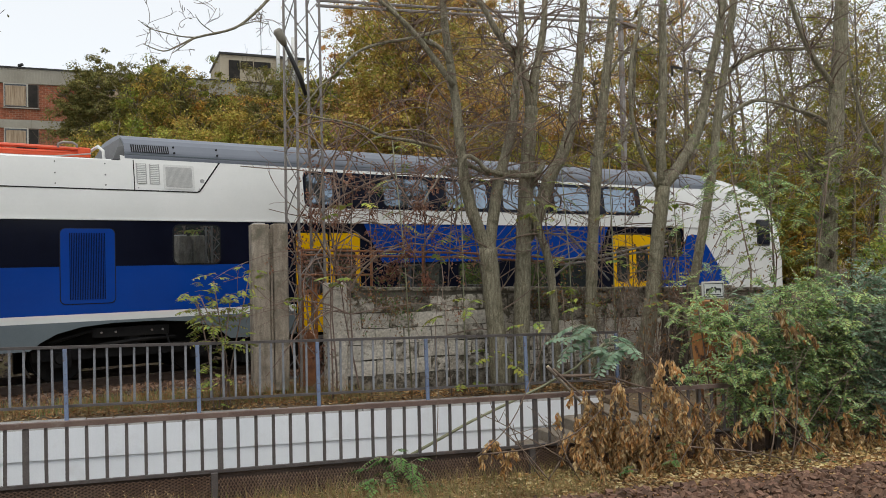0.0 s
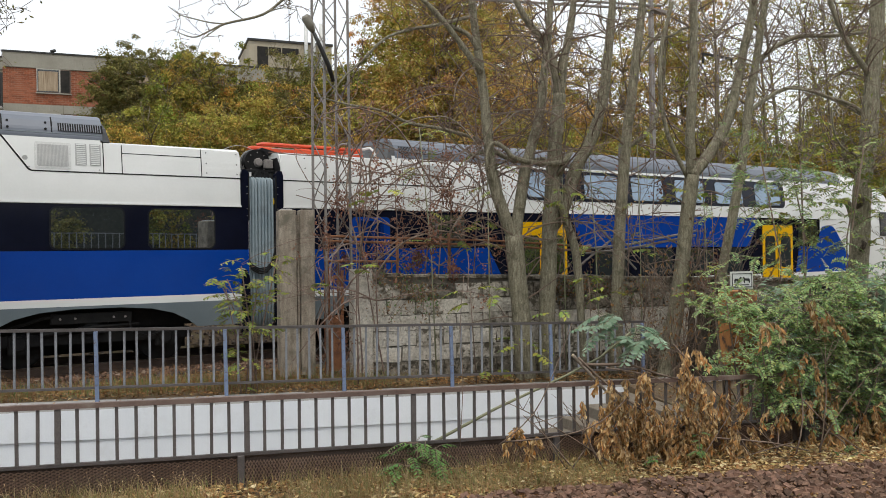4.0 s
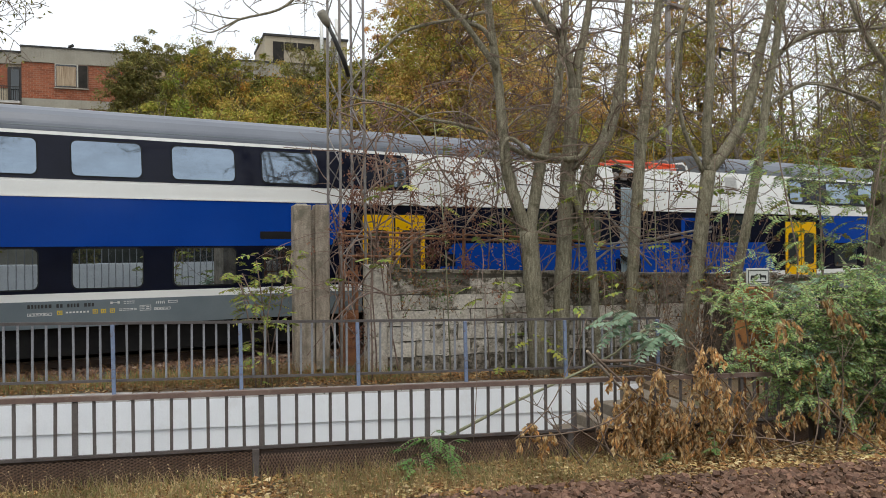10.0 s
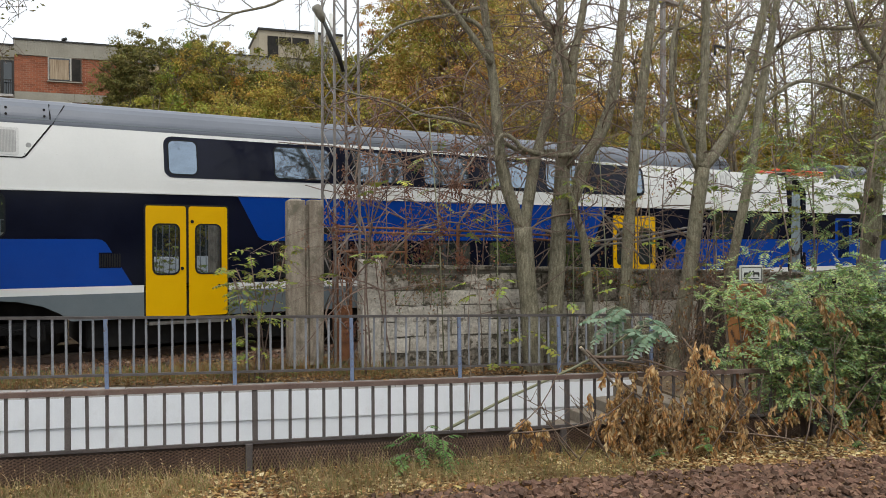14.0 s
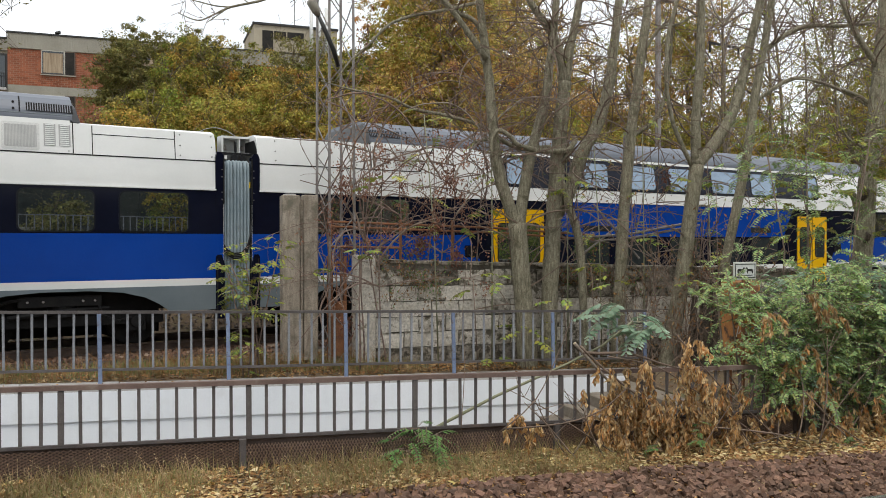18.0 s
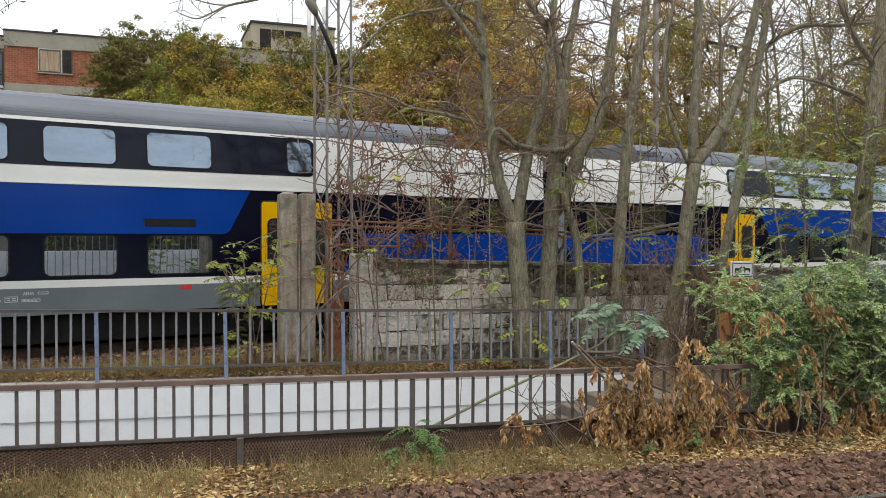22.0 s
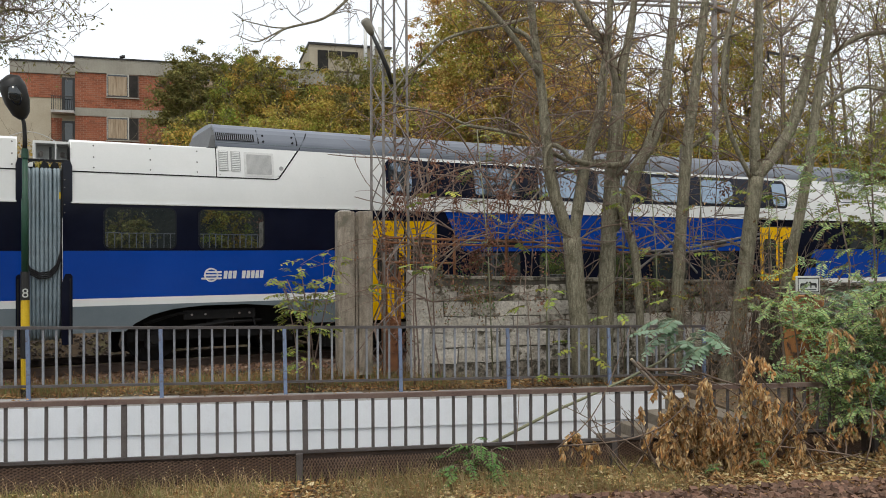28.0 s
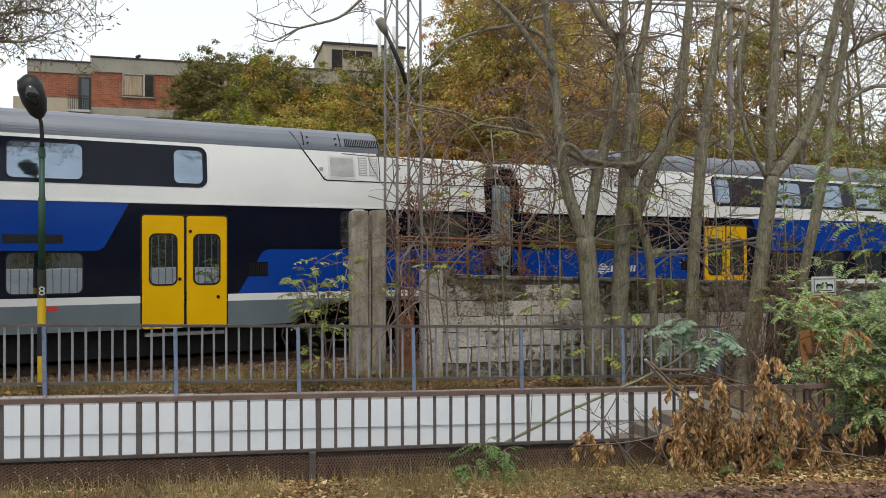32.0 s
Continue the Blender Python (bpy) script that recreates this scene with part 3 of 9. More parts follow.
# ---- block wall, concrete gate post, rusty gate ----
def build_block_wall():
    m = LANE @ pose(0, 14.0, 0)
    a0, a1, z0, z1 = 2.97, 12.5, -0.5, 1.66
    drop = 0.030
    wall = thing("wall_blocks", "stained whitewashed concrete-block wall with dark moss", "wall", m, kind="structure")
    g = Geo()
    g.prism([(a0 + 0.01, z0), (a1, z0), (a1, z1 - 0.05 - drop * (a1 - a0)), (a0 + 0.01, z1 - 0.05)], lambda u, w: (u, 0.03, w), lambda u, w: (u, 0.40, w))
    part("mortar_core", g, M_JOINT, wall)
    g = Geo().box(a0 - 0.03, a0 + 0.30, -0.05, 0.45, z0, z1 + 0.06, 0.02)
    part("end_pier", g, M_BLOCK, wall, "pale concrete pier at the wall's end")
    rng = random.Random(11)
    shapes, stained, mossy = [], [], []
    for k in range(30):
        g = Geo()
        L, H = 0.50, 0.262
        vs = []
        for (x, y, z) in [(x, y, z) for x in (0, L) for y in (0, 0.10) for z in (0, H)]:
            vs.append((x + rng.uniform(-0.018, 0.018), y + (rng.uniform(-0.02, 0.012) if y == 0 else 0), z + rng.uniform(-0.016, 0.014)))
        mid = (L / 2, -0.012 + rng.uniform(-0.01, 0.008), H / 2)
        g.add(vs + [mid], [(0, 1, 8), (1, 5, 8), (5, 4, 8), (4, 0, 8), (4, 5, 7, 6), (0, 2, 3, 1), (1, 3, 7, 5), (0, 4, 6, 2)])
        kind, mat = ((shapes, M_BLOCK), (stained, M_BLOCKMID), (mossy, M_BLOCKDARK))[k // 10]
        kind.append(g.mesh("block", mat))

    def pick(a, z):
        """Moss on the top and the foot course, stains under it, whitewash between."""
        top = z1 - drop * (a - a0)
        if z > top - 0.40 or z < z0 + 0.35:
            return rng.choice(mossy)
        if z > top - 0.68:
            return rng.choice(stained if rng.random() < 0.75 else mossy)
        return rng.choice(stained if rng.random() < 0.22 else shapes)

    row = 0
    z = z0 + 0.02
    while z < z1 - 0.15:
        a = a0 + 0.31 + (0.27 if row % 2 else 0.0) - 0.0
        if row % 2:
            link_mesh("block", pick(a, z), wall, Matrix.Translation((a0 + 0.31, 0, z)) @ Matrix.Diagonal((0.48, 1, 1, 1)))
        while a < a1 - 0.3:
            if z + 0.275 < z1 - drop * (a - a0) + 0.04:
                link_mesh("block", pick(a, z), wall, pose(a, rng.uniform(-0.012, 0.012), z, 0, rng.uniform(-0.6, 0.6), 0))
            a += 0.515
        row += 1
        z += 0.276
    a = a0 + 0.3
    while a < a1:
        L = rng.uniform(0.35, 0.75)
        g = Geo().box(0, L - 0.012, -0.025, 0.43, 0, 0.05 + rng.uniform(0, 0.02), 0.01)
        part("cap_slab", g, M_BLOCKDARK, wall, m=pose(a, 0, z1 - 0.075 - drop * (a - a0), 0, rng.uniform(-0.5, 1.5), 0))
        a += L
    return wall


build_block_wall()


def build_gate_post():
    m = LANE @ pose(1.68, 14.15, -0.10)
    post = thing("gate_post", "tall weathered concrete gate post with a vertical slot", "post", m)
    part("flange", Geo().box(0.0, 0.30, 0.0, 0.42, 0, 2.86, 0.015), M_PILLAR, post)
    part("web", Geo().box(0.30, 0.37, 0.14, 0.36, 0, 2.78, 0.0), M_PILLAR, post)
    part("inner_flange", Geo().box(0.37, 0.62, 0.05, 0.45, 0, 2.87, 0.015), M_PILLAR, post)
    part("rib", Geo().box(0.315, 0.355, 0.06, 0.14, 0, 2.1, 0.008), M_PILLAR, post, "weathered concrete rib")
    part("cap", Geo().box(0.05, 0.24, 0.08, 0.34, 2.86, 2.885, 0.008), M_COPING, post)


build_gate_post()


def build_gate():
    m = LANE @ pose(2.50, 14.45, -0.2)
    gate = thing("iron_gate", "rust-brown iron gate with an upper grille", "gate", m)
    part("panel", Geo().box(0, 0.34, 0, 0.03, 0.1, 1.05), M_RUST, gate)
    for x in (0.0, 0.30):
        part("stile", Geo().box(x, x + 0.05, -0.012, 0.04, 0.05, 1.9), M_RUST, gate)
    for z in (1.05, 1.75):
        part("rail", Geo().box(0.05, 0.30, -0.008, 0.036, z, z + 0.045), M_RUST, gate)
    for i in range(3):
        part("bar", Geo().rod((0.10 + 0.075 * i, 0.015, 1.09), (0.10 + 0.075 * i, 0.015, 1.75), 0.009, 6), M_RUST, gate)


build_gate()


def build_guard_frame():
    """Rusty pipes and a short grille standing behind the wall."""
    m = LANE @ pose(2.6, 14.75, 0)
    fr = thing("guard_railing", "rusty pipe guard railing behind the block wall", "railing", m)
    for z in (2.32, 2.23):
        part("pipe", Geo().tube([(0, 0, z), (3.2, 0.02, z - 0.10), (5.4, 0.03, z - 0.24)], [0.021] * 3, 8), M_RUST, fr)
    for x in (0.02, 1.33, 2.35):
        part("upright", Geo().rod((x, 0, -0.3), (x, 0, 2.36), 0.026), M_RUST, fr)
    part("grille_rail", Geo().rod((0.0, 0, 1.86), (1.33, 0.0, 1.84), 0.022), M_RUST, fr)
    for i in range(10):
        part("grille_bar", Geo().rod((0.1 + 0.125 * i, 0.01, 1.5), (0.1 + 0.125 * i, 0.01, 1.85), 0.008, 6), M_RUST, fr)
    part("grille_rail", Geo().rod((0.02, 0.01, 1.5), (1.33, 0.01, 1.5), 0.012, 6), M_RUST, fr)


build_guard_frame()


def build_strut():
    """Galvanised posts with sloping pipes further along the wall."""
    m = LANE @ pose(8.1, 14.8, 0)
    fr = thing("steel_barrier", "galvanised steel barrier with sloping pipes beside the track", "barrier", m)
    for z in (1.98, 2.07):
        part("pipe", Geo().tube([(-0.2, 0, z - 0.03), (0.8, 0, z + 0.05), (2.4, 0.0, z + 0.32)], [0.024] * 3, 8), M_GALV, fr)
    part("post", Geo().rod((0.45, 0, -0.3), (0.62, 0, 4.2), 0.04), M_GALV, fr)
    part("brace", Geo().rod((-0.1, 0, 2.7), (0.95, 0, 1.6), 0.022), M_GALV, fr)
    part("brace", Geo().rod((-0.5, 0, 1.6), (0.5, 0, 2.3), 0.022), M_GALV, fr)


build_strut()


# ---- tracks ----
def build_track(name, m, x0, x1, bed_z, bed=True):
    tr = thing(name, "rusty-sided steel rails on concrete sleepers and ballast", "railway track", m, kind="structure")
    if bed:
        g = Geo()
        n = 60
        prof = [(-2.0, -0.50), (-1.55, -0.20), (1.55, -0.20), (2.0, -0.50)]
        for i in range(n + 1):
            for y, z in prof:
                g.v.append((x0 + (x1 - x0) * i / n, y, z))
        for i in range(n):
            for k in range(3):
                g.f.append((i * 4 + k, (i + 1) * 4 + k, (i + 1) * 4 + k + 1, i * 4 + k + 1))
        part("ballast_bed", g, M_BED, tr, "brown ballast with leaves")
    prof = [(-0.07, -0.172), (0.07, -0.172), (0.07, -0.16), (0.010, -0.14), (0.010, -0.045), (0.036, -0.035), (0.036, -0.004), (0.028, 0.0), (-0.028, 0.0), (-0.036, -0.004), (-0.036, -0.035), (-0.010, -0.045), (-0.010, -0.14), (-0.07, -0.16)]
    for y in (-0.7525, 0.7525):
        part("rail", Geo().prism(prof, lambda u, w: (x0, y + u, w), lambda u, w: (x1, y + u, w)), M_RAILTOP, tr)
        part("running_surface", Geo().box(x0, x1, y - 0.026, y + 0.026, 0.0, 0.002), M_POLISHED, tr, "polished rail head")
    sl = Geo().box(-0.13, 0.13, -1.25, 1.25, -0.40, -0.175, 0.02).mesh("sleeper", M_SLEEPER)
    lo, hi = max(x0, -25), min(x1, 40)
    for i in range(int((hi - lo) / 0.62)):
        link_mesh("sleeper", sl, tr, pose(lo + 0.62 * i, 0, 0))
    return tr


build_track("track_main", pose(0, 17.2, 0), -120, 160, -0.2)
build_track("track_near", LANE @ pose(0, 4.88, near_level(6) + 0.26), -60, 60, -0.2, bed=True)


# ---- lattice mast with a lamp arm, catenary portal, platform lamp ----
def build_mast():
    m = LANE @ pose(2.68, 14.6, -0.35, 0, 0, 17)
    mast = thing("lattice_mast", "tall grey lattice steel mast with thin legs", "mast", m)
    w0, w1, H = 0.255, 0.225, 11.0
    corners = [(-1, -1), (1, -1), (1, 1), (-1, 1)]
    for sx, sy in corners:
        part("leg", Geo().tube([(sx * w0, sy * w0, 0), (sx * w1, sy * w1, H)], [0.028, 0.022], 4), M_GALV, mast)
    n = 20
    for i in range(n):
        za, zb = H * i / n, H * (i + 1) / n
        wa, wb = w0 + (w1 - w0) * i / n, w0 + (w1 - w0) * (i + 1) / n
        for k in range(4):
            p, q = corners[k], corners[(k + 1) % 4]
            if i % 2:
                p, q = q, p
            part("brace", Geo().rod((p[0] * wa, p[1] * wa, za), (q[0] * wb, q[1] * wb, zb), 0.011, 4), M_GALV, mast)
    return mast


build_mast()


def build_mast_lamp():
    m = LANE @ pose(0, 14.2, 0)
    lamp = thing("floodlight", "dark round floodlight on a curved arm fixed to the mast", "lamp", m)
    part("arm", Geo().tube([(2.68, 0.1, 5.05), (2.58, 0.0, 5.30), (2.44, 0.0, 5.62), (2.30, -0.03, 5.90)], [0.034, 0.044, 0.040, 0.03], 8), M_LAMPGREY, lamp, smooth=True)
    part("head", Geo().tube([(2.31, -0.02, 5.87), (2.26, -0.04, 5.96), (2.18, -0.06, 6.10), (2.16, -0.07, 6.13)], [0.04, 0.072, 0.085, 0.055], 12), M_FLOOD, lamp, "grey-beige lamp housing", smooth=True)


build_mast_lamp()


def build_platform_lamp():
    m = LANE @ pose(-3.05, 13.2, 0, 0, 0, 14)
    lamp = thing("platform_lamp", "green lamp post with dark lantern head and yellow base", "lamp", m)
    part("base_sleeve", Geo().tube([(0, 0, -0.12), (0, 0, 1.36)], [0.060, 0.060], 14), M_POLEYELLOW, lamp, "yellow painted sleeve")
    part("base_ring", Geo().tube([(0, 0, 0.50), (0, 0, 0.97)], [0.064, 0.064], 14), M_LAMPGREY, lamp, "black painted ring")
    part("base_ring", Geo().tube([(0, 0, -0.12), (0, 0, 0.05)], [0.064, 0.064], 14), M_LAMPGREY, lamp, "black painted ring")
    part("number_band", Geo().tube([(0, 0, 1.36), (0, 0, 1.78)], [0.064, 0.062], 14), M_LAMPGREY, lamp, "black band with a white number")
    part("pole", Geo().tube([(0, 0, 1.78), (0, 0, 2.85), (0, 0, 2.87), (0, 0, 3.52)], [0.050, 0.050, 0.040, 0.040], 14), M_GREENPOLE, lamp, smooth=True)
    part("collar", Geo().tube([(0, 0, 3.46), (0, 0, 3.60)], [0.052, 0.046], 14), M_GREENPOLE, lamp)
    part("neck", Geo().tube([(0, 0, 3.58), (0, -0.01, 3.78), (-0.01, -0.03, 3.95), (-0.04, -0.07, 4.08)], [0.034, 0.03, 0.028, 0.026], 8), M_LAMPGREY, lamp, smooth=True)
    head = part("head", Geo().tube([(-0.03, -0.06, 4.04), (-0.05, -0.09, 4.10), (-0.10, -0.15, 4.26), (-0.16, -0.21, 4.46), (-0.20, -0.25, 4.57), (-0.22, -0.27, 4.60)], [0.06, 0.12, 0.17, 0.18, 0.14, 0.05], 16), M_LAMPGREY, lamp, "dark grey lantern head", smooth=True)
    part("lens", Geo().tube([(-0.085, -0.24, 4.20), (-0.13, -0.32, 4.32), (-0.17, -0.36, 4.45)], [0.05, 0.10, 0.06], 12), M_BLDWIN, head, "glass lens", smooth=True)
    cu = bpy.data.curves.new("number", "FONT")
    cu.body, cu.size, cu.align_x, cu.extrude = "8", 0.19, "CENTER", 0.001
    cu.materials.append(M_SIGN)
    txt = new("number", cu)
    txt.parent = lamp
    txt.matrix_basis = pose(0.0, -0.068, 1.40, 90, 0, 0)


build_platform_lamp()


def build_portal():
    por = thing("catenary_portal", "grey steel catenary portal beam over the tracks", "gantry", pose(0, 0, 0))
    for dz in (0.0, 0.16):
        part("beam", Geo().rod((10.33, 21.5, 9.64 + dz), (23.55, 21.5, 11.08 + dz), 0.045, 6), M_GALV, por)
    part("post", Geo().tube([(22.95, 21.5, -0.3), (22.95, 21.5, 11.38)], [0.13, 0.10], 8), M_GALV, por)
    part("bracket", Geo().box(22.75, 23.65, 21.35, 21.65, 10.94, 11.04), M_GALV, por)
    arm = thing("signal_bracket", "small dark cross-arm with insulators on a thin pole", "bracket", pose(0, 0, 0))
    part("cross_arm", Geo().box(26.95, 28.85, 22.45, 22.55, 10.02, 10.11), M_LAMPGREY, arm)
    part("pole", Geo().rod((27.90, 22.5, -0.3), (27.90, 22.5, 10.22), 0.06, 8), M_GALV, arm)
    for x in (27.01, 28.79):
        part("insulator", Geo().tube([(x, 22.5, 9.67), (x, 22.5, 10.02)], [0.05, 0.04], 8), M_LAMPGREY, arm)


build_portal()
# ---- the double-deck train ----
CAR_Y = 17.2
CAR_L = 25.642
HALF = 1.4


def side_y(z):
    """Half width of the body: upright to the gutter, then curving in towards the roof."""
    if z <= 2.95:
        return HALF
    return HALF - 0.02 * (z - 2.95) - 0.085 * (z - 2.95) ** 2


CUTS = [3.0 + 0.1 * i for i in range(14)]


def clip_z(poly, z, keep_above):
    out = []
    for (u0, w0), (u1, w1) in zip(poly, poly[1:] + poly[:1]):
        in0, in1 = (w0 >= z, w1 >= z) if keep_above else (w0 <= z, w1 <= z)
        if in0:
            out.append((u0, w0))
        if in0 != in1 and abs(w1 - w0) > 1e-9:
            f = (z - w0) / (w1 - w0)
            out.append((u0 + f * (u1 - u0), z))
    return [p for i, p in enumerate(out) if p != out[i - 1]]


def skin(poly, side, off=0.006, inset=0.02):
    """A panel on the car's side from a polygon of (x, z), bent to the body's curve."""
    top, low = max(w for _, w in poly), min(w for _, w in poly)
    if top <= 3.02:
        return Geo().prism(poly, lambda u, w: (u, side * (side_y(w) + off), w), lambda u, w: (u, side * (side_y(w) - inset), w))
    g, known = Geo(), {}
    cuts = [z for z in CUTS if low + 0.005 < z < top - 0.005]
    for z0, z1 in zip([None] + cuts, cuts + [None]):
        q = list(poly)
        if z0 is not None:
            q = clip_z(q, z0, True)
        if z1 is not None and len(q) > 2:
            q = clip_z(q, z1, False)
        if len(q) < 3:
            continue
        n = len(q)
        vs = [(u, side * (side_y(w) + off), w) for u, w in q] + [(u, side * (side_y(w) - inset), w) for u, w in q]
        fs = [tuple(range(n))]
        for i in range(n):
            wa, wb = q[i][1], q[(i + 1) % n][1]
            if not (wa == wb and wa in (z0, z1)):
                fs.append((i, (i + 1) % n, n + (i + 1) % n, n + i))
        ids = []
        for v in vs:
            key = (round(v[0], 5), round(v[1], 5), round(v[2], 5))
            if key not in known:
                known[key] = len(g.v)
                g.v.append(v)
            ids.append(known[key])
        g.f.extend(tuple(ids[k] for k in f) for f in fs)
    return g


def window(parent, x0, x1, z0, z1, side, mat, r=0.10, label=""):
    fr = part("window", skin(round_rect(x0 - 0.026, x1 + 0.026, z0 - 0.026, z1 + 0.026, r + 0.024), side, 0.012), M_GASKET, parent, label)
    part("pane", skin(round_rect(x0, x1, z0, z1, r), side, 0.017), mat, fr)


def louvre(parent, name, x0, x1, z0, z1, side, n, vertical, back, slat, off=0.010):
    fr = part(name, skin([(x0, z0), (x1, z0), (x1, z1), (x0, z1)], side, off), back, parent)
    if side > 0:
        return fr
    for i in range(n):
        if vertical:
            w = (x1 - x0) / n
            q = [(x0 + w * (i + 0.2), z0 + 0.02), (x0 + w * (i + 0.75), z0 + 0.02), (x0 + w * (i + 0.75), z1 - 0.02), (x0 + w * (i + 0.2), z1 - 0.02)]
        else:
            w = (z1 - z0) / n
            q = [(x0 + 0.02, z0 + w * (i + 0.2)), (x1 - 0.02, z0 + w * (i + 0.2)), (x1 - 0.02, z0 + w * (i + 0.75)), (x0 + 0.02, z0 + w * (i + 0.75))]
        part("slat", skin(q, side, off + 0.010), slat, fr)
    return fr


def door(parent, x0, x1, side):
    z0, z1, mid = 0.63, 2.73, (x0 + x1) / 2
    dr = part("door", skin(round_rect(x0 - 0.03, x1 + 0.03, z0, z1 + 0.03, 0.06), side, 0.008), M_RUBBER, parent, "black rubber door surround")
    for k, (a, b) in enumerate(((x0, mid - 0.025), (mid + 0.025, x1))):
        part("door_leaf", skin(round_rect(a, b, z0 + 0.01, z1, 0.05), side, 0.022), M_YELLOW, dr, "yellow door leaf")
        wa, wb = a + 0.145, b - 0.145
        part("leaf_window_seal", skin(round_rect(wa - 0.03, wb + 0.03, 1.43, 2.40, 0.12), side, 0.027), M_RUBBER, dr)
        part("leaf_window", skin(round_rect(wa, wb, 1.46, 2.37, 0.10), side, 0.031), M_GLASS_LOW, dr)
    for x, z in ((mid + 0.09, 2.44), (mid - 0.10, 1.55), (x1 - 0.16, 1.20)):
        part("button", Geo().tube([(x, side * (HALF + 0.02), z), (x, side * (HALF + 0.035), z)], [0.034, 0.03], 10), M_GASKET, dr)
    part("step", Geo().box(x0 + 0.05, x1 - 0.05, min(side * 1.25, side * 1.45), max(side * 1.25, side * 1.45), 0.50, 0.56), M_STEEL, dr, "folding step")


def hull(x0, x1, profile, name, mat, parent, label="", smooth=False):
    g = Geo()
    ring = profile + [(-y, z) for y, z in reversed(profile)]
    g.prism(ring, lambda u, w: (x0, u, w), lambda u, w: (x1, u, w))
    return part(name, g, mat, parent, label, smooth)


WAIST_PROFILE = [(HALF - 0.05, 1.08), (HALF, 1.10), (HALF, 2.949)]
LOW_PROFILE = [(HALF, 2.951)] + [(side_y(3.0 + 0.1 * i), 3.0 + 0.1 * i) for i in range(10)] + [(side_y(3.95) - 0.015, 3.97), (1.215, 4.06), (1.05, 4.12)]
UPPER_WALL = [(side_y(3.6 + 0.08 * i) + 0.0012, 3.6 + 0.08 * i) for i in range(8)] + [(1.21, 4.2)]
ROOF_PROFILE = [(1.262, 4.125), (1.262, 4.17), (1.245, 4.26), (1.225, 4.31), (1.16, 4.43), (1.06, 4.52), (0.92, 4.59), (0.70, 4.635), (0.3, 4.65)]
ROOF_Y, ROOF_Z = [p[0] for p in ROOF_PROFILE], [p[1] for p in ROOF_PROFILE]


def bogie(car, xc, spin):
    b = part("bogie", Geo().box(xc - 1.75, xc + 1.75, -1.12, -1.02, 0.42, 0.62, 0.02).box(xc - 1.75, xc + 1.75, 1.02, 1.12, 0.42, 0.62, 0.02).box(xc - 0.3, xc + 0.3, -1.02, 1.02, 0.40, 0.66, 0.02), M_DARK, car, "dark cast bogie frame")
    # black box added between the wheels, in place of the shade there
    part("view_block", Geo().box(xc - 1.9, xc + 1.9, -0.12, 0.12, 0.14, 1.02, 0.04), M_DARK, b, "black box added to block the view beneath the bogie")
    part("hanger", Geo().box(xc - 0.75, xc + 0.62, -1.30, -1.22, 0.80, 0.98, 0.015), M_DARK, b)
    for dx in (-0.6, -0.35, 0.3, 0.5):
        part("bolt", Geo().rod((xc + dx, -1.32, 0.89), (xc + dx, -1.295, 0.89), 0.022, 6), M_GALV, b)
    part("lever", Geo().tube([(xc - 1.45, -1.2, 0.74), (xc - 0.85, -1.27, 0.92), (xc - 0.7, -1.28, 0.93)], [0.03, 0.03, 0.03], 6), M_DARK, b)
    part("hose", Geo().tube([(xc + 0.55, -1.27, 0.9), (xc + 0.62, -1.3, 0.62), (xc + 0.9, -1.25, 0.5), (xc + 1.15, -1.2, 0.55)], [0.018] * 4, 6), M_RUBBER, b)
    part("sand_pipe", Geo().tube([(xc - 1.78, -0.95, 0.7), (xc - 1.84, -0.9, 0.35), (xc - 1.72, -0.8, 0.12)], [0.02] * 3, 6), M_GALV, b)
    for s in (-1, 1):
        part("spring", Geo().tube([(xc, s * 1.0, 0.60), (xc, s * 1.0, 0.95)], [0.26, 0.26], 14), M_RUBBER, b)
        part("yaw_damper", Geo().tube([(xc - 0.9, s * 1.24, 0.62), (xc + 0.1, s * 1.24, 0.72), (xc + 0.75, s * 1.24, 0.74)], [0.045, 0.045, 0.028], 8), M_DARK, b)
        for dx in (-1.25, 1.25):
            part("axle_box", Geo().box(xc + dx - 0.17, xc + dx + 0.17, s * 1.10 - 0.08, s * 1.10 + 0.08, 0.30, 0.60, 0.02), M_DARK, b)
            part("axle_cover", Geo().tube([(xc + dx, s * 1.17, 0.46), (xc + dx, s * 1.22, 0.46)], [0.13, 0.10], 12), M_DARK, b)
    for dx in (-1.25, 1.25):
        g = Geo()
        for s in (-1, 1):
            g.tube([(0, s * 0.685, 0), (0, s * 0.715, 0), (0, s * 0.72, 0), (0, s * 0.82, 0)], [0.49, 0.49, 0.46, 0.455], 28)
            g.tube([(0, s * 0.82, 0), (0, s * 0.835, 0)], [0.20, 0.16], 16)
            for k in range(5):
                a = 2 * math.pi * k / 5
                g.rod((0.30 * math.cos(a), s * 0.81, 0.30 * math.sin(a)), (0.30 * math.cos(a), s * 0.84, 0.30 * math.sin(a)), 0.035, 8)
        g.rod((0, -0.7, 0), (0, 0.7, 0), 0.085, 10)
        w = part("wheelset", g, M_DARK, car, "dark steel wheels on an axle", m=pose(xc + dx, 0, 0.46))
        spin.append((w, xc + dx))


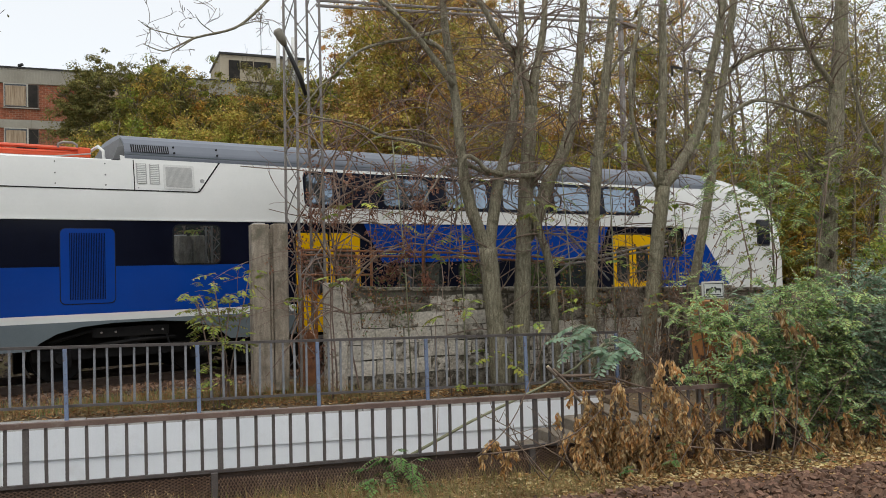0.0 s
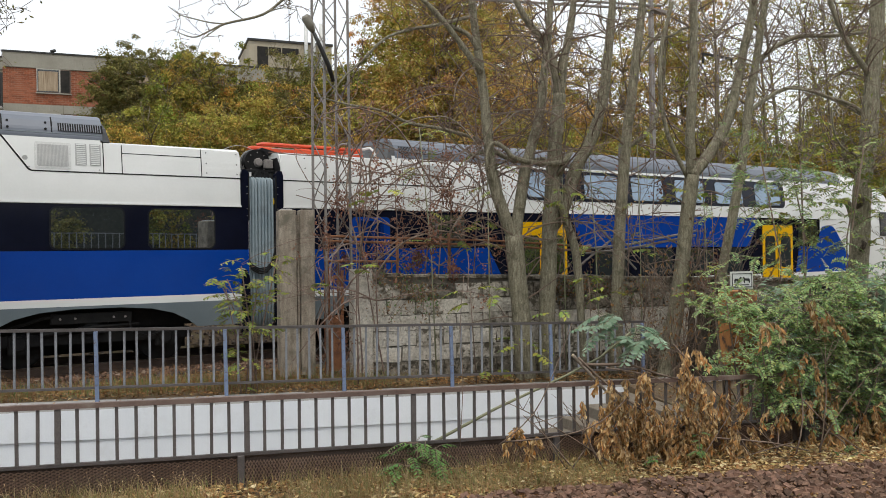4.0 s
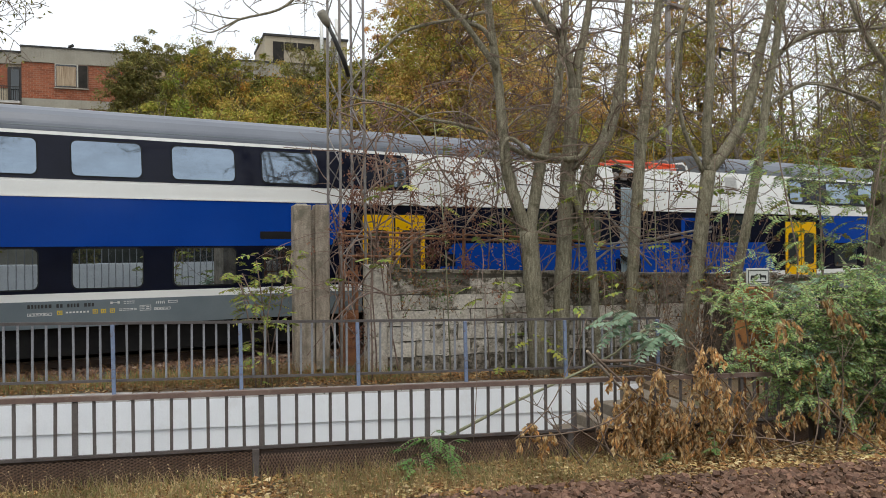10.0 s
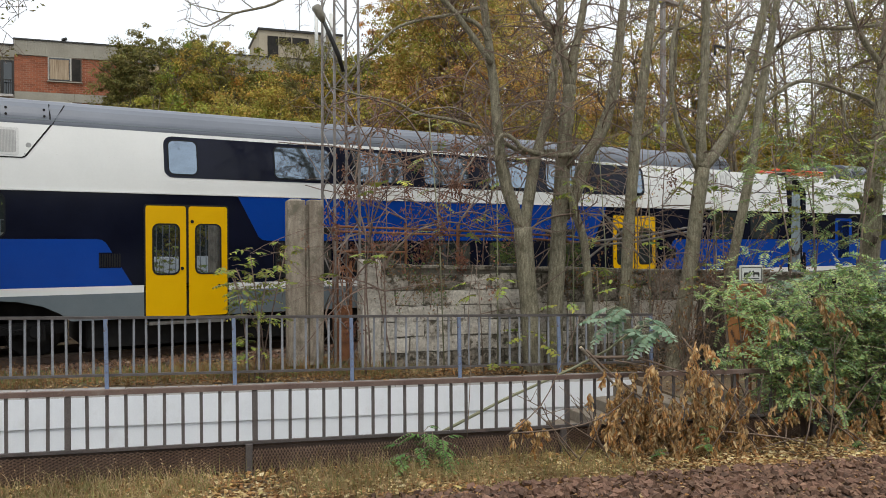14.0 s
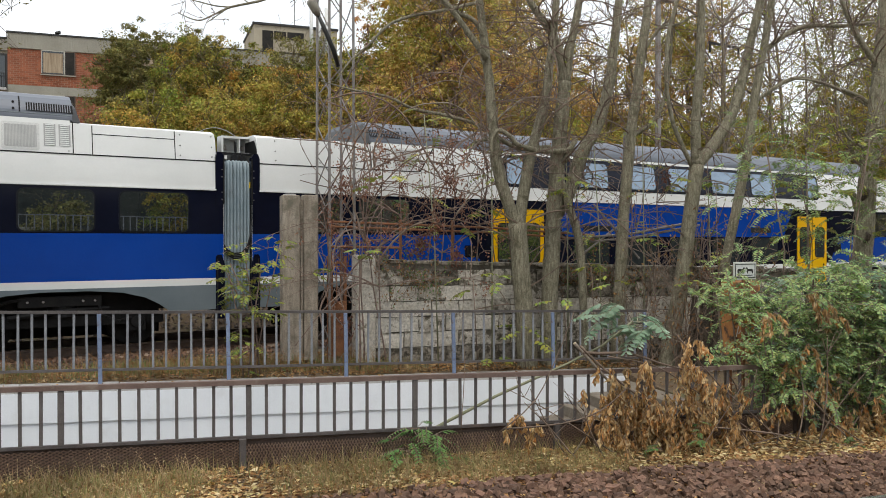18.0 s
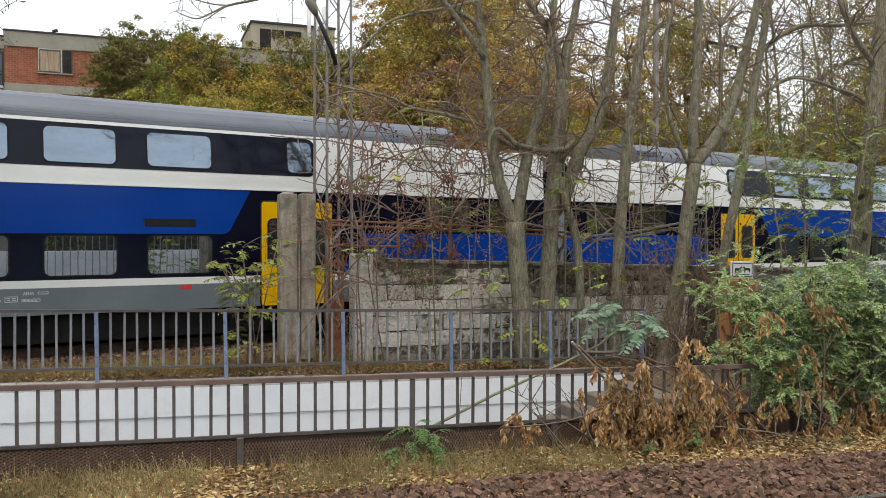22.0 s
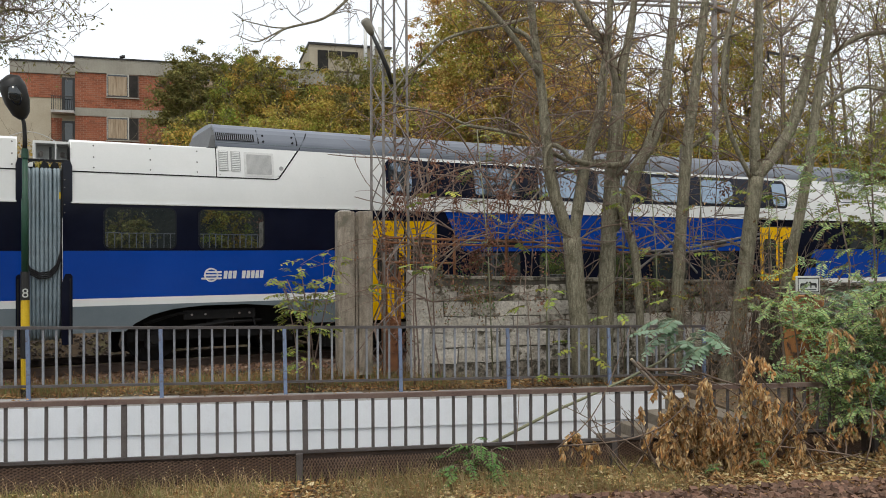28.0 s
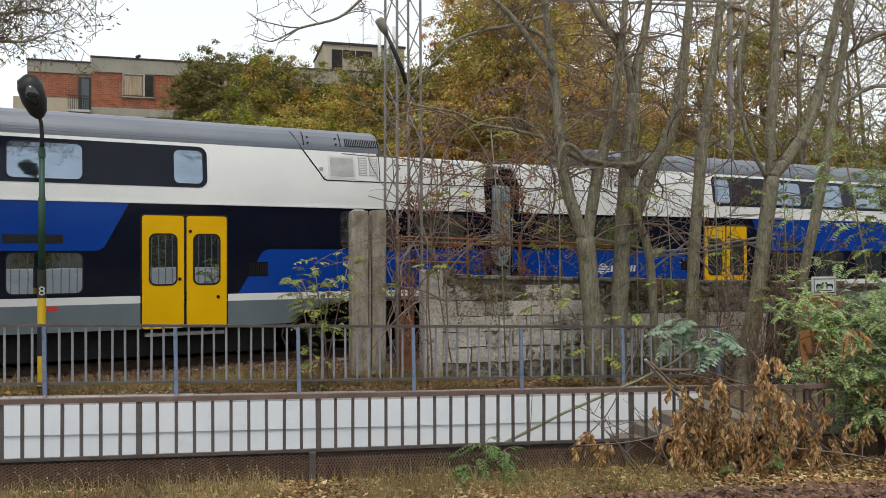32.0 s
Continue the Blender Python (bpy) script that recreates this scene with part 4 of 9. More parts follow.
def end_panels(car, side, x, rear, d=0.0, start=0.44):
    """The roof panels, grilles and vents near a car's end; x turns a distance from the joint into a place."""
    def P(*pts):
        return [(x(u), w) for u, w in pts]

    def seam(*pts):
        part("panel_joint", skin(P(*pts), side, 0.007), M_DARK, car, "dark panel joint")

    j = 2.97 + d
    part("service_panel", skin(P((start, 3.53), (4.17 + d, 3.53), (4.60 + d, 4.10), (start, 4.05)), side, 0.004), M_WHITE, car)
    seam((start, 3.508), (4.15 + d, 3.508), (4.15 + d, 3.528), (start, 3.528))
    seam((4.15 + d, 3.508), (4.20 + d, 3.52), (4.23 + d, 3.55), (4.65 + d, 4.13), (4.615 + d, 4.13), (4.20 + d, 3.555), (4.15 + d, 3.528))
    seam((j, 3.53), (j + 0.018, 3.53), (j + 0.018, 4.10), (j, 4.10))
    if not rear:
        for u in (2.65, 1.19):
            seam((u, 3.53), (u + 0.016, 3.53), (u + 0.016, 4.06), (u, 4.06))
        seam((1.205, 3.895), (2.65, 3.895), (2.65, 3.91), (1.205, 3.91))
    xs = sorted((x(3.52 + d), x(4.11 + d)))
    mesh = part("vent_mesh", skin(round_rect(xs[0], xs[1], 3.56, 4.04, 0.03), side, 0.012), M_PRINT, car, "pale framed mesh vent")
    part("mesh_field", skin(round_rect(xs[0] + 0.045, xs[1] - 0.045, 3.605, 3.995, 0.02), side, 0.015), M_MESHGREY, mesh)
    for i in range(22 if side < 0 else 0):
        u = xs[0] + 0.055 + 0.0222 * i
        part("slat", skin([(u, 3.61), (u + 0.008, 3.61), (u + 0.008, 3.99), (u, 3.99)], side, 0.019), M_MESHPALE, mesh)
    for a, b in ((3.02, 3.21), (3.26, 3.45)):
        q = sorted((x(a + d), x(b + d)))
        louvre(car, "vent_grille", q[0], q[1], 3.65, 4.04, side, 11, False, M_MESHGREY, M_WHITE)
    if side < 0:
        for u in ((0.80, 1.77, 2.62) if rear else (0.50, 1.10)):
            for z in (3.60, 3.79, 4.0):
                part("panel_screw", Geo().rod((x(u), -(side_y(z) + 0.003), z), (x(u), -(side_y(z) + 0.012), z), 0.015, 6), M_MESHDARK, car)
        for u, z, r in ((4.26 + d, 3.74, 0.045), (4.20 + d, 3.58, 0.015), (3.05 + d, 3.57, 0.015)):
            part("panel_screw", Geo().rod((x(u), -(side_y(z) + 0.003), z), (x(u), -(side_y(z) + 0.010), z), r, 12), M_MESHGREY, car)


def arch_skirt(x_lo, x_hi, arches, z0=0.64, z1=1.13):
    """The outline of the grey skirt with wheel arches cut up into it."""
    pts = [(x_lo, z0)]
    for c in arches:
        pts += [(c - 1.80, z0), (c - 1.62, 0.78), (c - 1.35, 0.92), (c - 0.95, 1.02), (c - 0.4, 1.065), (c + 0.4, 1.065), (c + 0.95, 1.02), (c + 1.35, 0.92), (c + 1.62, 0.78), (c + 1.80, z0)]
    pts += [(x_hi, z0), (x_hi, z1), (x_lo, z1)]
    return pts


def gangway(car, x, drum=False):
    """Bellows, black end plates, cables and roof gear at a car's rear joint."""
    n = 8
    ring = [(1.20, 0.52), (1.335, 0.60), (1.36, 1.0), (1.365, 2.0), (1.36, 3.42), (1.33, 3.53), (1.20, 3.58)]
    ring = ring + [(-y, z) for y, z in reversed(ring)]
    w, m = 0.545 / n, len(ring)
    for i in range(n):
        g = Geo()
        lean = 0.012 * math.sin(i * 2.3)
        for f, k in ((0.0, 0.955), (0.18, 0.985), (0.5, 1.0), (0.82, 0.985), (1.0, 0.955)):
            # the folds draw together and hang a little towards the foot
            g.v.extend((x - 0.272 + w * (i + f) + (0.03 - 0.008 * i) * max(0, 1.2 - v) + lean * max(0, v - 3.0), u * k, v if k == 1.0 else 0.02 + v * 0.992) for u, v in ring)
        for r in range(4):
            g.f.extend((r * m + q, r * m + (q + 1) % m, (r + 1) * m + (q + 1) % m, (r + 1) * m + q) for q in range(m))
        part("bellows_rib", g, M_BELLOWS, car, "ribbed grey rubber gangway bellows", smooth=True)
    for d in (-1, 1):
        part("bellows_frame", Geo().box(*sorted((x + d * 0.262, x + d * 0.30)), -1.335, 1.335, 0.55, 3.52, 0.004), M_RUBBER, car, "black rubber frame of the bellows")
    for s in (-1, 1):
        for d in (-1, 1):
            def at(u, y):
                return lambda a, b: (x + d * a, s * y, b)
            upper = [(0.27, 2.70), (0.38, 2.62), (0.445, 2.68), (0.445, 3.60), (0.41, 3.70), (0.33, 3.70), (0.27, 3.62)]
            lower = [(0.27, 0.45), (0.445, 0.45), (0.445, 1.66), (0.41, 1.70), (0.33, 1.70), (0.27, 1.52)]
            pl = part("end_plate", Geo().prism(upper, at(0, 1.30), at(0, 1.413)), M_BLACK, car, "black upper end plate")
            part("plate_lip", Geo().prism([(0.272, 2.72), (0.295, 2.70), (0.295, 3.60), (0.272, 3.60)], at(0, 1.413), at(0, 1.424)), M_DARK, pl)
            for z in (2.78, 2.92, 3.22, 3.36):
                part("bolt", Geo().rod((x + d * 0.32, s * 1.412, z), (x + d * 0.32, s * 1.422, z), 0.012, 6), M_MESHDARK, pl)
            lo = part("end_plate", Geo().prism(lower, at(0, 1.30), at(0, 1.416)), M_BLACK, car, "black lower end plate")
            part("plate_lip", Geo().prism([(0.40, 0.46), (0.425, 0.46), (0.425, 1.62), (0.40, 1.62)], at(0, 1.416), at(0, 1.426)), M_DARK, lo)
        part("label", Geo().box(x + 0.235, x + 0.262, *sorted((s * 1.368, s * 1.374)), 3.02, 3.14), M_PRINTYL, car, "small yellow warning label")
        for k in range(4):
            dz = 0.033 * k
            part("cable", Geo().tube([(x - 0.29, s * 1.36, 1.93 - dz), (x - 0.22, s * 1.385, 1.80 - dz), (x - 0.08, s * 1.40, 1.72 - dz), (x + 0.08, s * 1.40, 1.74 - dz), (x + 0.19, s * 1.395, 1.86 - dz), (x + 0.255, s * 1.385, 2.06 - dz), (x + 0.285, s * 1.36, 2.36 - dz)], [0.015] * 7, 6), M_RUBBER, car, smooth=True)
    part("roof_bracket", Geo().box(x - 0.40, x + 0.43, -0.98, -0.92, 3.71, 3.755, 0.005), M_RUBBER, car, "black roof cross-bar")
    for a in (-0.20, 0.02, 0.18):
        part("roof_bracket", Geo().prism([(x + a - 0.09, 3.57), (x + a + 0.07, 3.57), (x + a + 0.05, 3.66), (x + a - 0.03, 3.70)], lambda u, w: (u, -1.18, w), lambda u, w: (u, -1.02, w)), M_RUBBER, car, "black bellows bracket")
    part("roof_bracket", Geo().prism([(x - 0.30, 3.58), (x - 0.17, 3.58), (x - 0.17, 3.66), (x - 0.22, 3.66)], lambda u, w: (u, -1.26, w), lambda u, w: (u, -1.15, w)), M_WHITE, car, "pale bracket")
    arc = [(x - 0.62 + 0.105 * k, -0.6, 4.06 + 0.22 * math.sin(math.pi * min(1, (k + 1) / 10))) for k in range(10)]
    part("roof_cable", Geo().tube(arc, [0.007] * 10, 5), M_MESHGREY, car, "thin arched roof cable", smooth=True)
    if drum:
        dr = part("roof_drum", Geo().tube([(x + 0.12, -0.80, 3.93), (x + 0.12, -0.58, 3.93)], [0.27, 0.27], 28), M_DARK, car, "black round cable drum")
        part("drum_rim", Geo().tube([(x + 0.105, -0.60, 3.93), (x + 0.105, -0.56, 3.93)], [0.29, 0.29], 28), M_STEEL, dr, "steel rim")
        part("drum_hub", Geo().tube([(x + 0.14, -0.86, 3.92), (x + 0.14, -0.80, 3.92)], [0.07, 0.10], 14), M_GALV, dr)
        for k in range(8):
            a = 2 * math.pi * k / 8
            part("bolt", Geo().rod((x + 0.12 + 0.2 * math.cos(a), -0.81, 3.93 + 0.2 * math.sin(a)), (x + 0.12 + 0.2 * math.cos(a), -0.798, 3.93 + 0.2 * math.sin(a)), 0.014, 6), M_GALV, dr)
        part("pulley_block", Geo().box(x + 0.22, x + 0.40, -0.98, -0.86, 3.80, 3.98, 0.02), M_GALV, dr, "grey metal pulley block")
        part("drum_guard", Geo().prism([(x + 0.16, 4.20), (x + 0.22, 4.24), (x + 0.55, 4.16), (x + 0.50, 4.10), (x + 0.24, 4.12)], lambda u, w: (u, -0.80, w), lambda u, w: (u, -0.55, w)), M_RUBBER, dr)
        part("drum_stay", Geo().prism([(x - 0.17, 3.66), (x - 0.10, 3.66), (x - 0.02, 4.10), (x - 0.12, 4.02)], lambda u, w: (u, -0.70, w), lambda u, w: (u, -0.64, w)), M_STEEL, dr)
    else:
        # an open pale cable box on the carriage end
        bx = part("roof_box", Geo().box(x - 0.13, x + 0.42, -0.60, -0.56, 3.75, 4.08), M_MESHGREY, car, "pale open cable box on the roof end")
        for a, b, z0, z1 in ((-0.16, -0.12, 3.72, 4.10), (-0.12, 0.42, 4.055, 4.10), (-0.12, 0.42, 3.75, 3.77), (0.20, 0.22, 3.77, 4.055)):
            part("box_edge", Geo().box(x + a, x + b, -0.86, -0.56, z0, z1), M_WHITE, bx)
        part("box_post", Geo().box(x + 0.10, x + 0.14, -0.90, -0.84, 3.70, 3.99), M_RUBBER, bx)
        for a in (-0.06, 0.30):
            part("box_fitting", Geo().box(x + a, x + a + 0.07, -0.66, -0.60, 3.84, 3.93, 0.01), M_GALV, bx)


def logo(car, x, z, side):
    """The operator's mark: a winged disc and a row of bars, as plain shapes."""
    em = part("emblem", skin([(x + 0.02 + 0.135 * math.cos(k), z + 0.135 * math.sin(k)) for k in [2 * math.pi * i / 24 for i in range(24)]], side, 0.008), M_PRINT, car, "white winged-wheel emblem as plain shapes")
    part("disc", skin([(x + 0.02 + 0.105 * math.cos(k), z + 0.105 * math.sin(k)) for k in [2 * math.pi * i / 24 for i in range(24)]], side, 0.010), M_BLUE, em)
    for k in range(3):
        part("wing", skin(round_rect(x - 0.17 + 0.05 * k, x + 0.22, z - 0.085 + 0.06 * k, z - 0.05 + 0.06 * k, 0.012, 2), side, 0.012), M_PRINT, em)
    for k in range(9):
        if k != 3:
            part("letter_bar", skin([(x + 0.25 + 0.088 * k, z - 0.075), (x + 0.318 + 0.088 * k, z - 0.075), (x + 0.335 + 0.088 * k, z + 0.075), (x + 0.267 + 0.088 * k, z + 0.075)], side, 0.009), M_PRINT, em, "white bar in place of a letter")


def markings(car, x, side):
    """Small printed data on the skirt, as bars."""
    rng = random.Random(int(x * 10))

    def bar(mat, a, b, z0, z1):
        part("data_bar", skin([(x + a, z0), (x + b, z0), (x + b, z1), (x + a, z1)], side, 0.010), mat, car)

    def frame_of(mat, a, b, z0, z1, t=0.009):
        for q in ((a, b, z0, z0 + t), (a, b, z1 - t, z1), (a, a + t, z0 + t, z1 - t), (b - t, b, z0 + t, z1 - t)):
            bar(mat, *q)

    a = 0.0
    for k in range(19):
        w = rng.uniform(0.028, 0.046)
        if k not in (7, 10, 15):
            bar(M_PRINTDK, a, a + w, 0.998, 1.062)
        a += w + 0.019
    frame_of(M_PRINT, 0.0, 0.39, 0.865, 0.915)
    for k in range(6):
        bar(M_PRINT, 0.03 + 0.055 * k, 0.065 + 0.055 * k, 0.882, 0.898)
    for k, u in enumerate((0.47, 1.05, 1.19, 1.34)):
        frame_of(M_PRINTYL, u, u + 0.085, 0.868, 0.945, 0.015)
        bar(M_PRINTYL, u + 0.03, u + 0.055, 0.892, 0.922)
    for k in range(7):
        bar(M_PRINT, 0.61 + 0.057 * k, 0.645 + 0.057 * k, 0.893, 0.922)
    for z in (0.90, 0.925):
        for k in range(5):
            bar(M_PRINT, 1.50 + 0.063 * k, 1.552 + 0.063 * k, z, z + 0.011)
    for z in (1.055, 1.09):
        for k in range(4):
            bar(M_PRINT, 1.58 + 0.05 * k, 1.615 + 0.05 * k, z - 0.03, z - 0.018)
    bar(M_PRINT, 1.35, 1.51, 1.045, 1.055)
    for u in (1.35, 1.47):
        bar(M_PRINT, u, u + 0.04, 1.03, 1.07)
    frame_of(M_PRINT, 1.86, 2.06, 0.885, 0.985)
    for z in (0.91, 0.945):
        bar(M_PRINT, 1.89, 1.94, z, z + 0.014)
        bar(M_PRINT, 1.97, 2.03, z, z + 0.014)
    frame_of(M_PRINT, 2.12, 2.41, 0.885, 0.935)
    for k in range(4):
        bar(M_PRINT, 2.14 + 0.06 * k, 2.18 + 0.06 * k, 0.902, 0.918)
    for k in range(5):
        part("data_bar", skin([(x + 2.14 + 0.04 * k, 1.0), (x + 2.155 + 0.04 * k, 1.0), (x + 2.175 + 0.03 * k, 1.05), (x + 2.16 + 0.03 * k, 1.05)], side, 0.010), M_PRINT, car)
    frame_of(M_PRINT, 2.37, 2.54, 1.01, 1.055)


def middle_car(x_gap, label, with_logo):
    """A double-deck middle carriage, from the joint at its rear (x = 0) to the next joint."""
    L = CAR_L
    car = thing("train_carriage", label, "train carriage", pose(x_gap, CAR_Y, 0), group="train carriages")
    spin = []
    hull(0.28, L - 0.28, WAIST_PROFILE, "body", M_WHITE, car, "glossy white carbody")
    hull(0.42, L - 0.42, LOW_PROFILE, "upper_body", M_WHITE, car)
    hull(3.02, L - 3.02, UPPER_WALL, "upper_wall", M_WHITE, car)
    roof = hull(2.98, L - 2.98, ROOF_PROFILE, "roof", M_ROOF, car, "mid-grey roof fairing")
    for xe in (2.98, L - 2.98):
        d = -1 if xe < 5 else 1
        part("roof_end", Geo().prism([(1.255, 4.10), (1.2, 4.36), (0.9, 4.56), (-0.9, 4.56), (-1.2, 4.36), (-1.255, 4.10)], lambda u, w: (xe, u, w), lambda u, w: (xe + d * 0.13 * (4.62 - w) / 0.5, u * 0.985, 4.10 + (w - 4.10) * 0.93)), M_ROOFEND, roof, "dark grey sloping roof end")
    for xe in (0.42, L - 0.42):
        hull(xe - 0.004, xe + 0.004, [(y - 0.012, z) for y, z in LOW_PROFILE[:10]] + [(1.15, 4.0)], "end_wall", M_RUBBER, car, "black carriage end wall")
    for xe in (0.28, L - 0.28):
        hull(xe - 0.004, xe + 0.004, [(y + 0.0015, z) for y, z in WAIST_PROFILE], "end_wall", M_RUBBER, car, "black carriage end wall")
    for side in (-1, 1):
        for xa, xb in ((0.29, 5.9), (L - 5.9, L - 0.29)):
            part("black_band", skin([(xa, 2.10), (xb, 2.10), (xb, 2.945), (xa, 2.945)], side, 0.003), M_BLACK, car, "glossy black window band")
        part("black_band", skin([(5.2, 1.25), (L - 5.2, 1.25), (L - 5.2, 2.945), (5.2, 2.945)], side, 0.0035), M_BLACK, car, "glossy black window band")
        part("blue_panel", skin([(0.29, 1.24), (5.97, 1.24), (5.50, 2.04), (5.43, 2.09), (5.34, 2.105), (0.29, 2.105)], side, 0.006), M_BLUE, car, "deep blue side panel")
        part("blue_panel", skin([(L - 0.29, 1.24), (L - 0.29, 2.105), (L - 5.34, 2.105), (L - 5.43, 2.09), (L - 5.50, 2.04), (L - 5.97, 1.24)], side, 0.006), M_BLUE, car, "deep blue side panel")
        part("blue_panel", skin([(7.94, 2.947), (8.36, 2.15), (8.44, 2.09), (8.54, 2.075), (L - 8.54, 2.075), (L - 8.44, 2.09), (L - 8.36, 2.15), (L - 7.94, 2.947)], side, 0.006), M_BLUE, car, "deep blue side panel")
        part("upper_band", skin(round_rect(6.54, L - 6.54, 3.27, 4.06, 0.16), side, 0.006), M_BLACK, car, "glossy black upper window band")
        part("gutter", Geo().box(0.43, L - 0.43, min(side * 1.40, side * 1.42), max(side * 1.40, side * 1.42), 2.95, 2.975), M_WHITE, car)
        part("stripe", skin([(0.29, 1.115), (L - 0.29, 1.115), (L - 0.29, 1.25), (0.29, 1.25)], side, 0.008), M_WHITE, car, "white waist stripe")
        part("skirt", skin(arch_skirt(0.29, L - 0.29, (3.12, L - 3.12)), side, 0.007), M_SKIRT, car, "slate-grey side skirt")
        end_panels(car, side, lambda u: u, True)
        end_panels(car, side, lambda u: L - u, False)
        bays = [(L / 2 + 1.752 * k - 0.594, L / 2 + 1.752 * k + 0.594) for k in (-2, -1, 0, 1, 2)]
        for a, b in [(6.63, 7.15)] + bays + [(L - 7.15, L - 6.63)]:
            window(car, a, b, 3.345, 3.975, side, M_GLASS_UP)
        for a, b in bays:
            window(car, a, b, 1.33, 2.03, side, M_GLASS_LOW)
        for a, b in ((0.98, 2.20), (2.65, 3.87)):
            window(car, a, b, 2.15, 2.87, side, M_GLASS_LOW)
            window(car, L - b, L - a, 2.15, 2.87, side, M_GLASS_LOW)
        door(car, 6.19, 7.72, side)
        door(car, L - 7.72, L - 6.19, side)
        for a in (5.38, L - 5.76):
            louvre(car, "side_grille", a, a + 0.38, 1.58, 1.86, side, 9, True, M_BLACK, M_DARK)
        for a in (9.03, L - 9.98):
            part("slot_vent", skin([(a, 2.21), (a + 0.95, 2.21), (a + 0.95, 2.36), (a, 2.36)], side, 0.010), M_RUBBER, car, "black horizontal vent slot")
        for a in (9.12, L - 9.32):
            part("red_label", skin([(a, 1.02), (a + 0.20, 1.02), (a + 0.20, 1.10), (a, 1.10)], side, 0.012), M_REDLABEL, car, "small red label")
        for a in (2.99, L - 3.72):
            g = Geo().prism([(a, 0), (a + 0.75, 0), (a + 0.75, 1), (a, 1)], lambda u, w: (u, side * (1.262 - 0.075 * w), 4.255 + 0.15 * w), lambda u, w: (u, side * (1.18 - 0.075 * w), 4.255 + 0.15 * w))
            rg = part("roof_grille", g, M_DARK, car, "dark roof ventilation grille")
            for k in range(18 if side < 0 else 0):
                s = Geo().add([(a + 0.04 * k + 0.02, side * 1.268, 4.26), (a + 0.04 * k + 0.034, side * 1.268, 4.26), (a + 0.04 * k + 0.034, side * 1.195, 4.40), (a + 0.04 * k + 0.02, side * 1.195, 4.40)], [(0, 1, 2, 3)])
                part("slat", s, M_ROOF, rg)
        if side < 0:
            def on_roof(u, w):
                return (u, -(np.interp(w, ROOF_Z, ROOF_Y) + 0.004), w)

            def in_roof(u, w):
                return (u, -(np.interp(w, ROOF_Z, ROOF_Y) - 0.05), w)
            for a, lean, low in ((4.64, 0.56, 4.14), (4.60, 0.0, 4.22), (3.81, 0.0, 4.22)):
                levels = [low] + [z for z in ROOF_Z if low < z < 4.55]
                for sgn in (1, -1):
                    q = [(a + 0.024 + lean * (z - 4.14), z) for z in levels] + [(a + lean * (z - 4.14), z) for z in reversed(levels)]
                    part("roof_joint", Geo().prism([(u if sgn > 0 else L - u, w) for u, w in q], on_roof, in_roof), M_DARK, roof)
            for a in (3.92, 4.52, L - 3.92, L - 4.52):
                for z in (4.27, 4.39):
                    y = 1.247 - 0.57 * (z - 4.29)
                    part("roof_bolt", Geo().rod((a, -(y - 0.03), z), (a, -(y + 0.008), z + 0.006), 0.022, 6), M_DARK, roof)
        part("roof_seam", Geo().prism([(2.99, 0), (L - 2.99, 0), (L - 2.99, 1), (2.99, 1)], lambda u, w: (u, side * (1.262 - 0.006 * w), 4.205 + 0.014 * w), lambda u, w: (u, side * (1.20 - 0.006 * w), 4.205 + 0.014 * w)), M_SKIRT, car, "dark roof seam")
        if side < 0:
            markings(car, 11.5, side)
        if with_logo:
            logo(car, 2.84, 1.64, side)
    # equipment boxes deepened to 0.12, their black filling the shade under the train
    part("underframe", Geo().box(5.2, L - 5.2, -1.2, 1.2, 0.12, 0.70, 0.03), M_DARK, car, "dark equipment boxes under the floor")
    part("underframe", Geo().box(0.5, L - 0.5, -0.9, 0.9, 0.66, 1.06, 0.0), M_DARK, car, "dark floor frame")
    gangway(car, 0.0)
    bogie(car, 3.12, spin)
    bogie(car, L - 3.12, spin)
    return car, spin


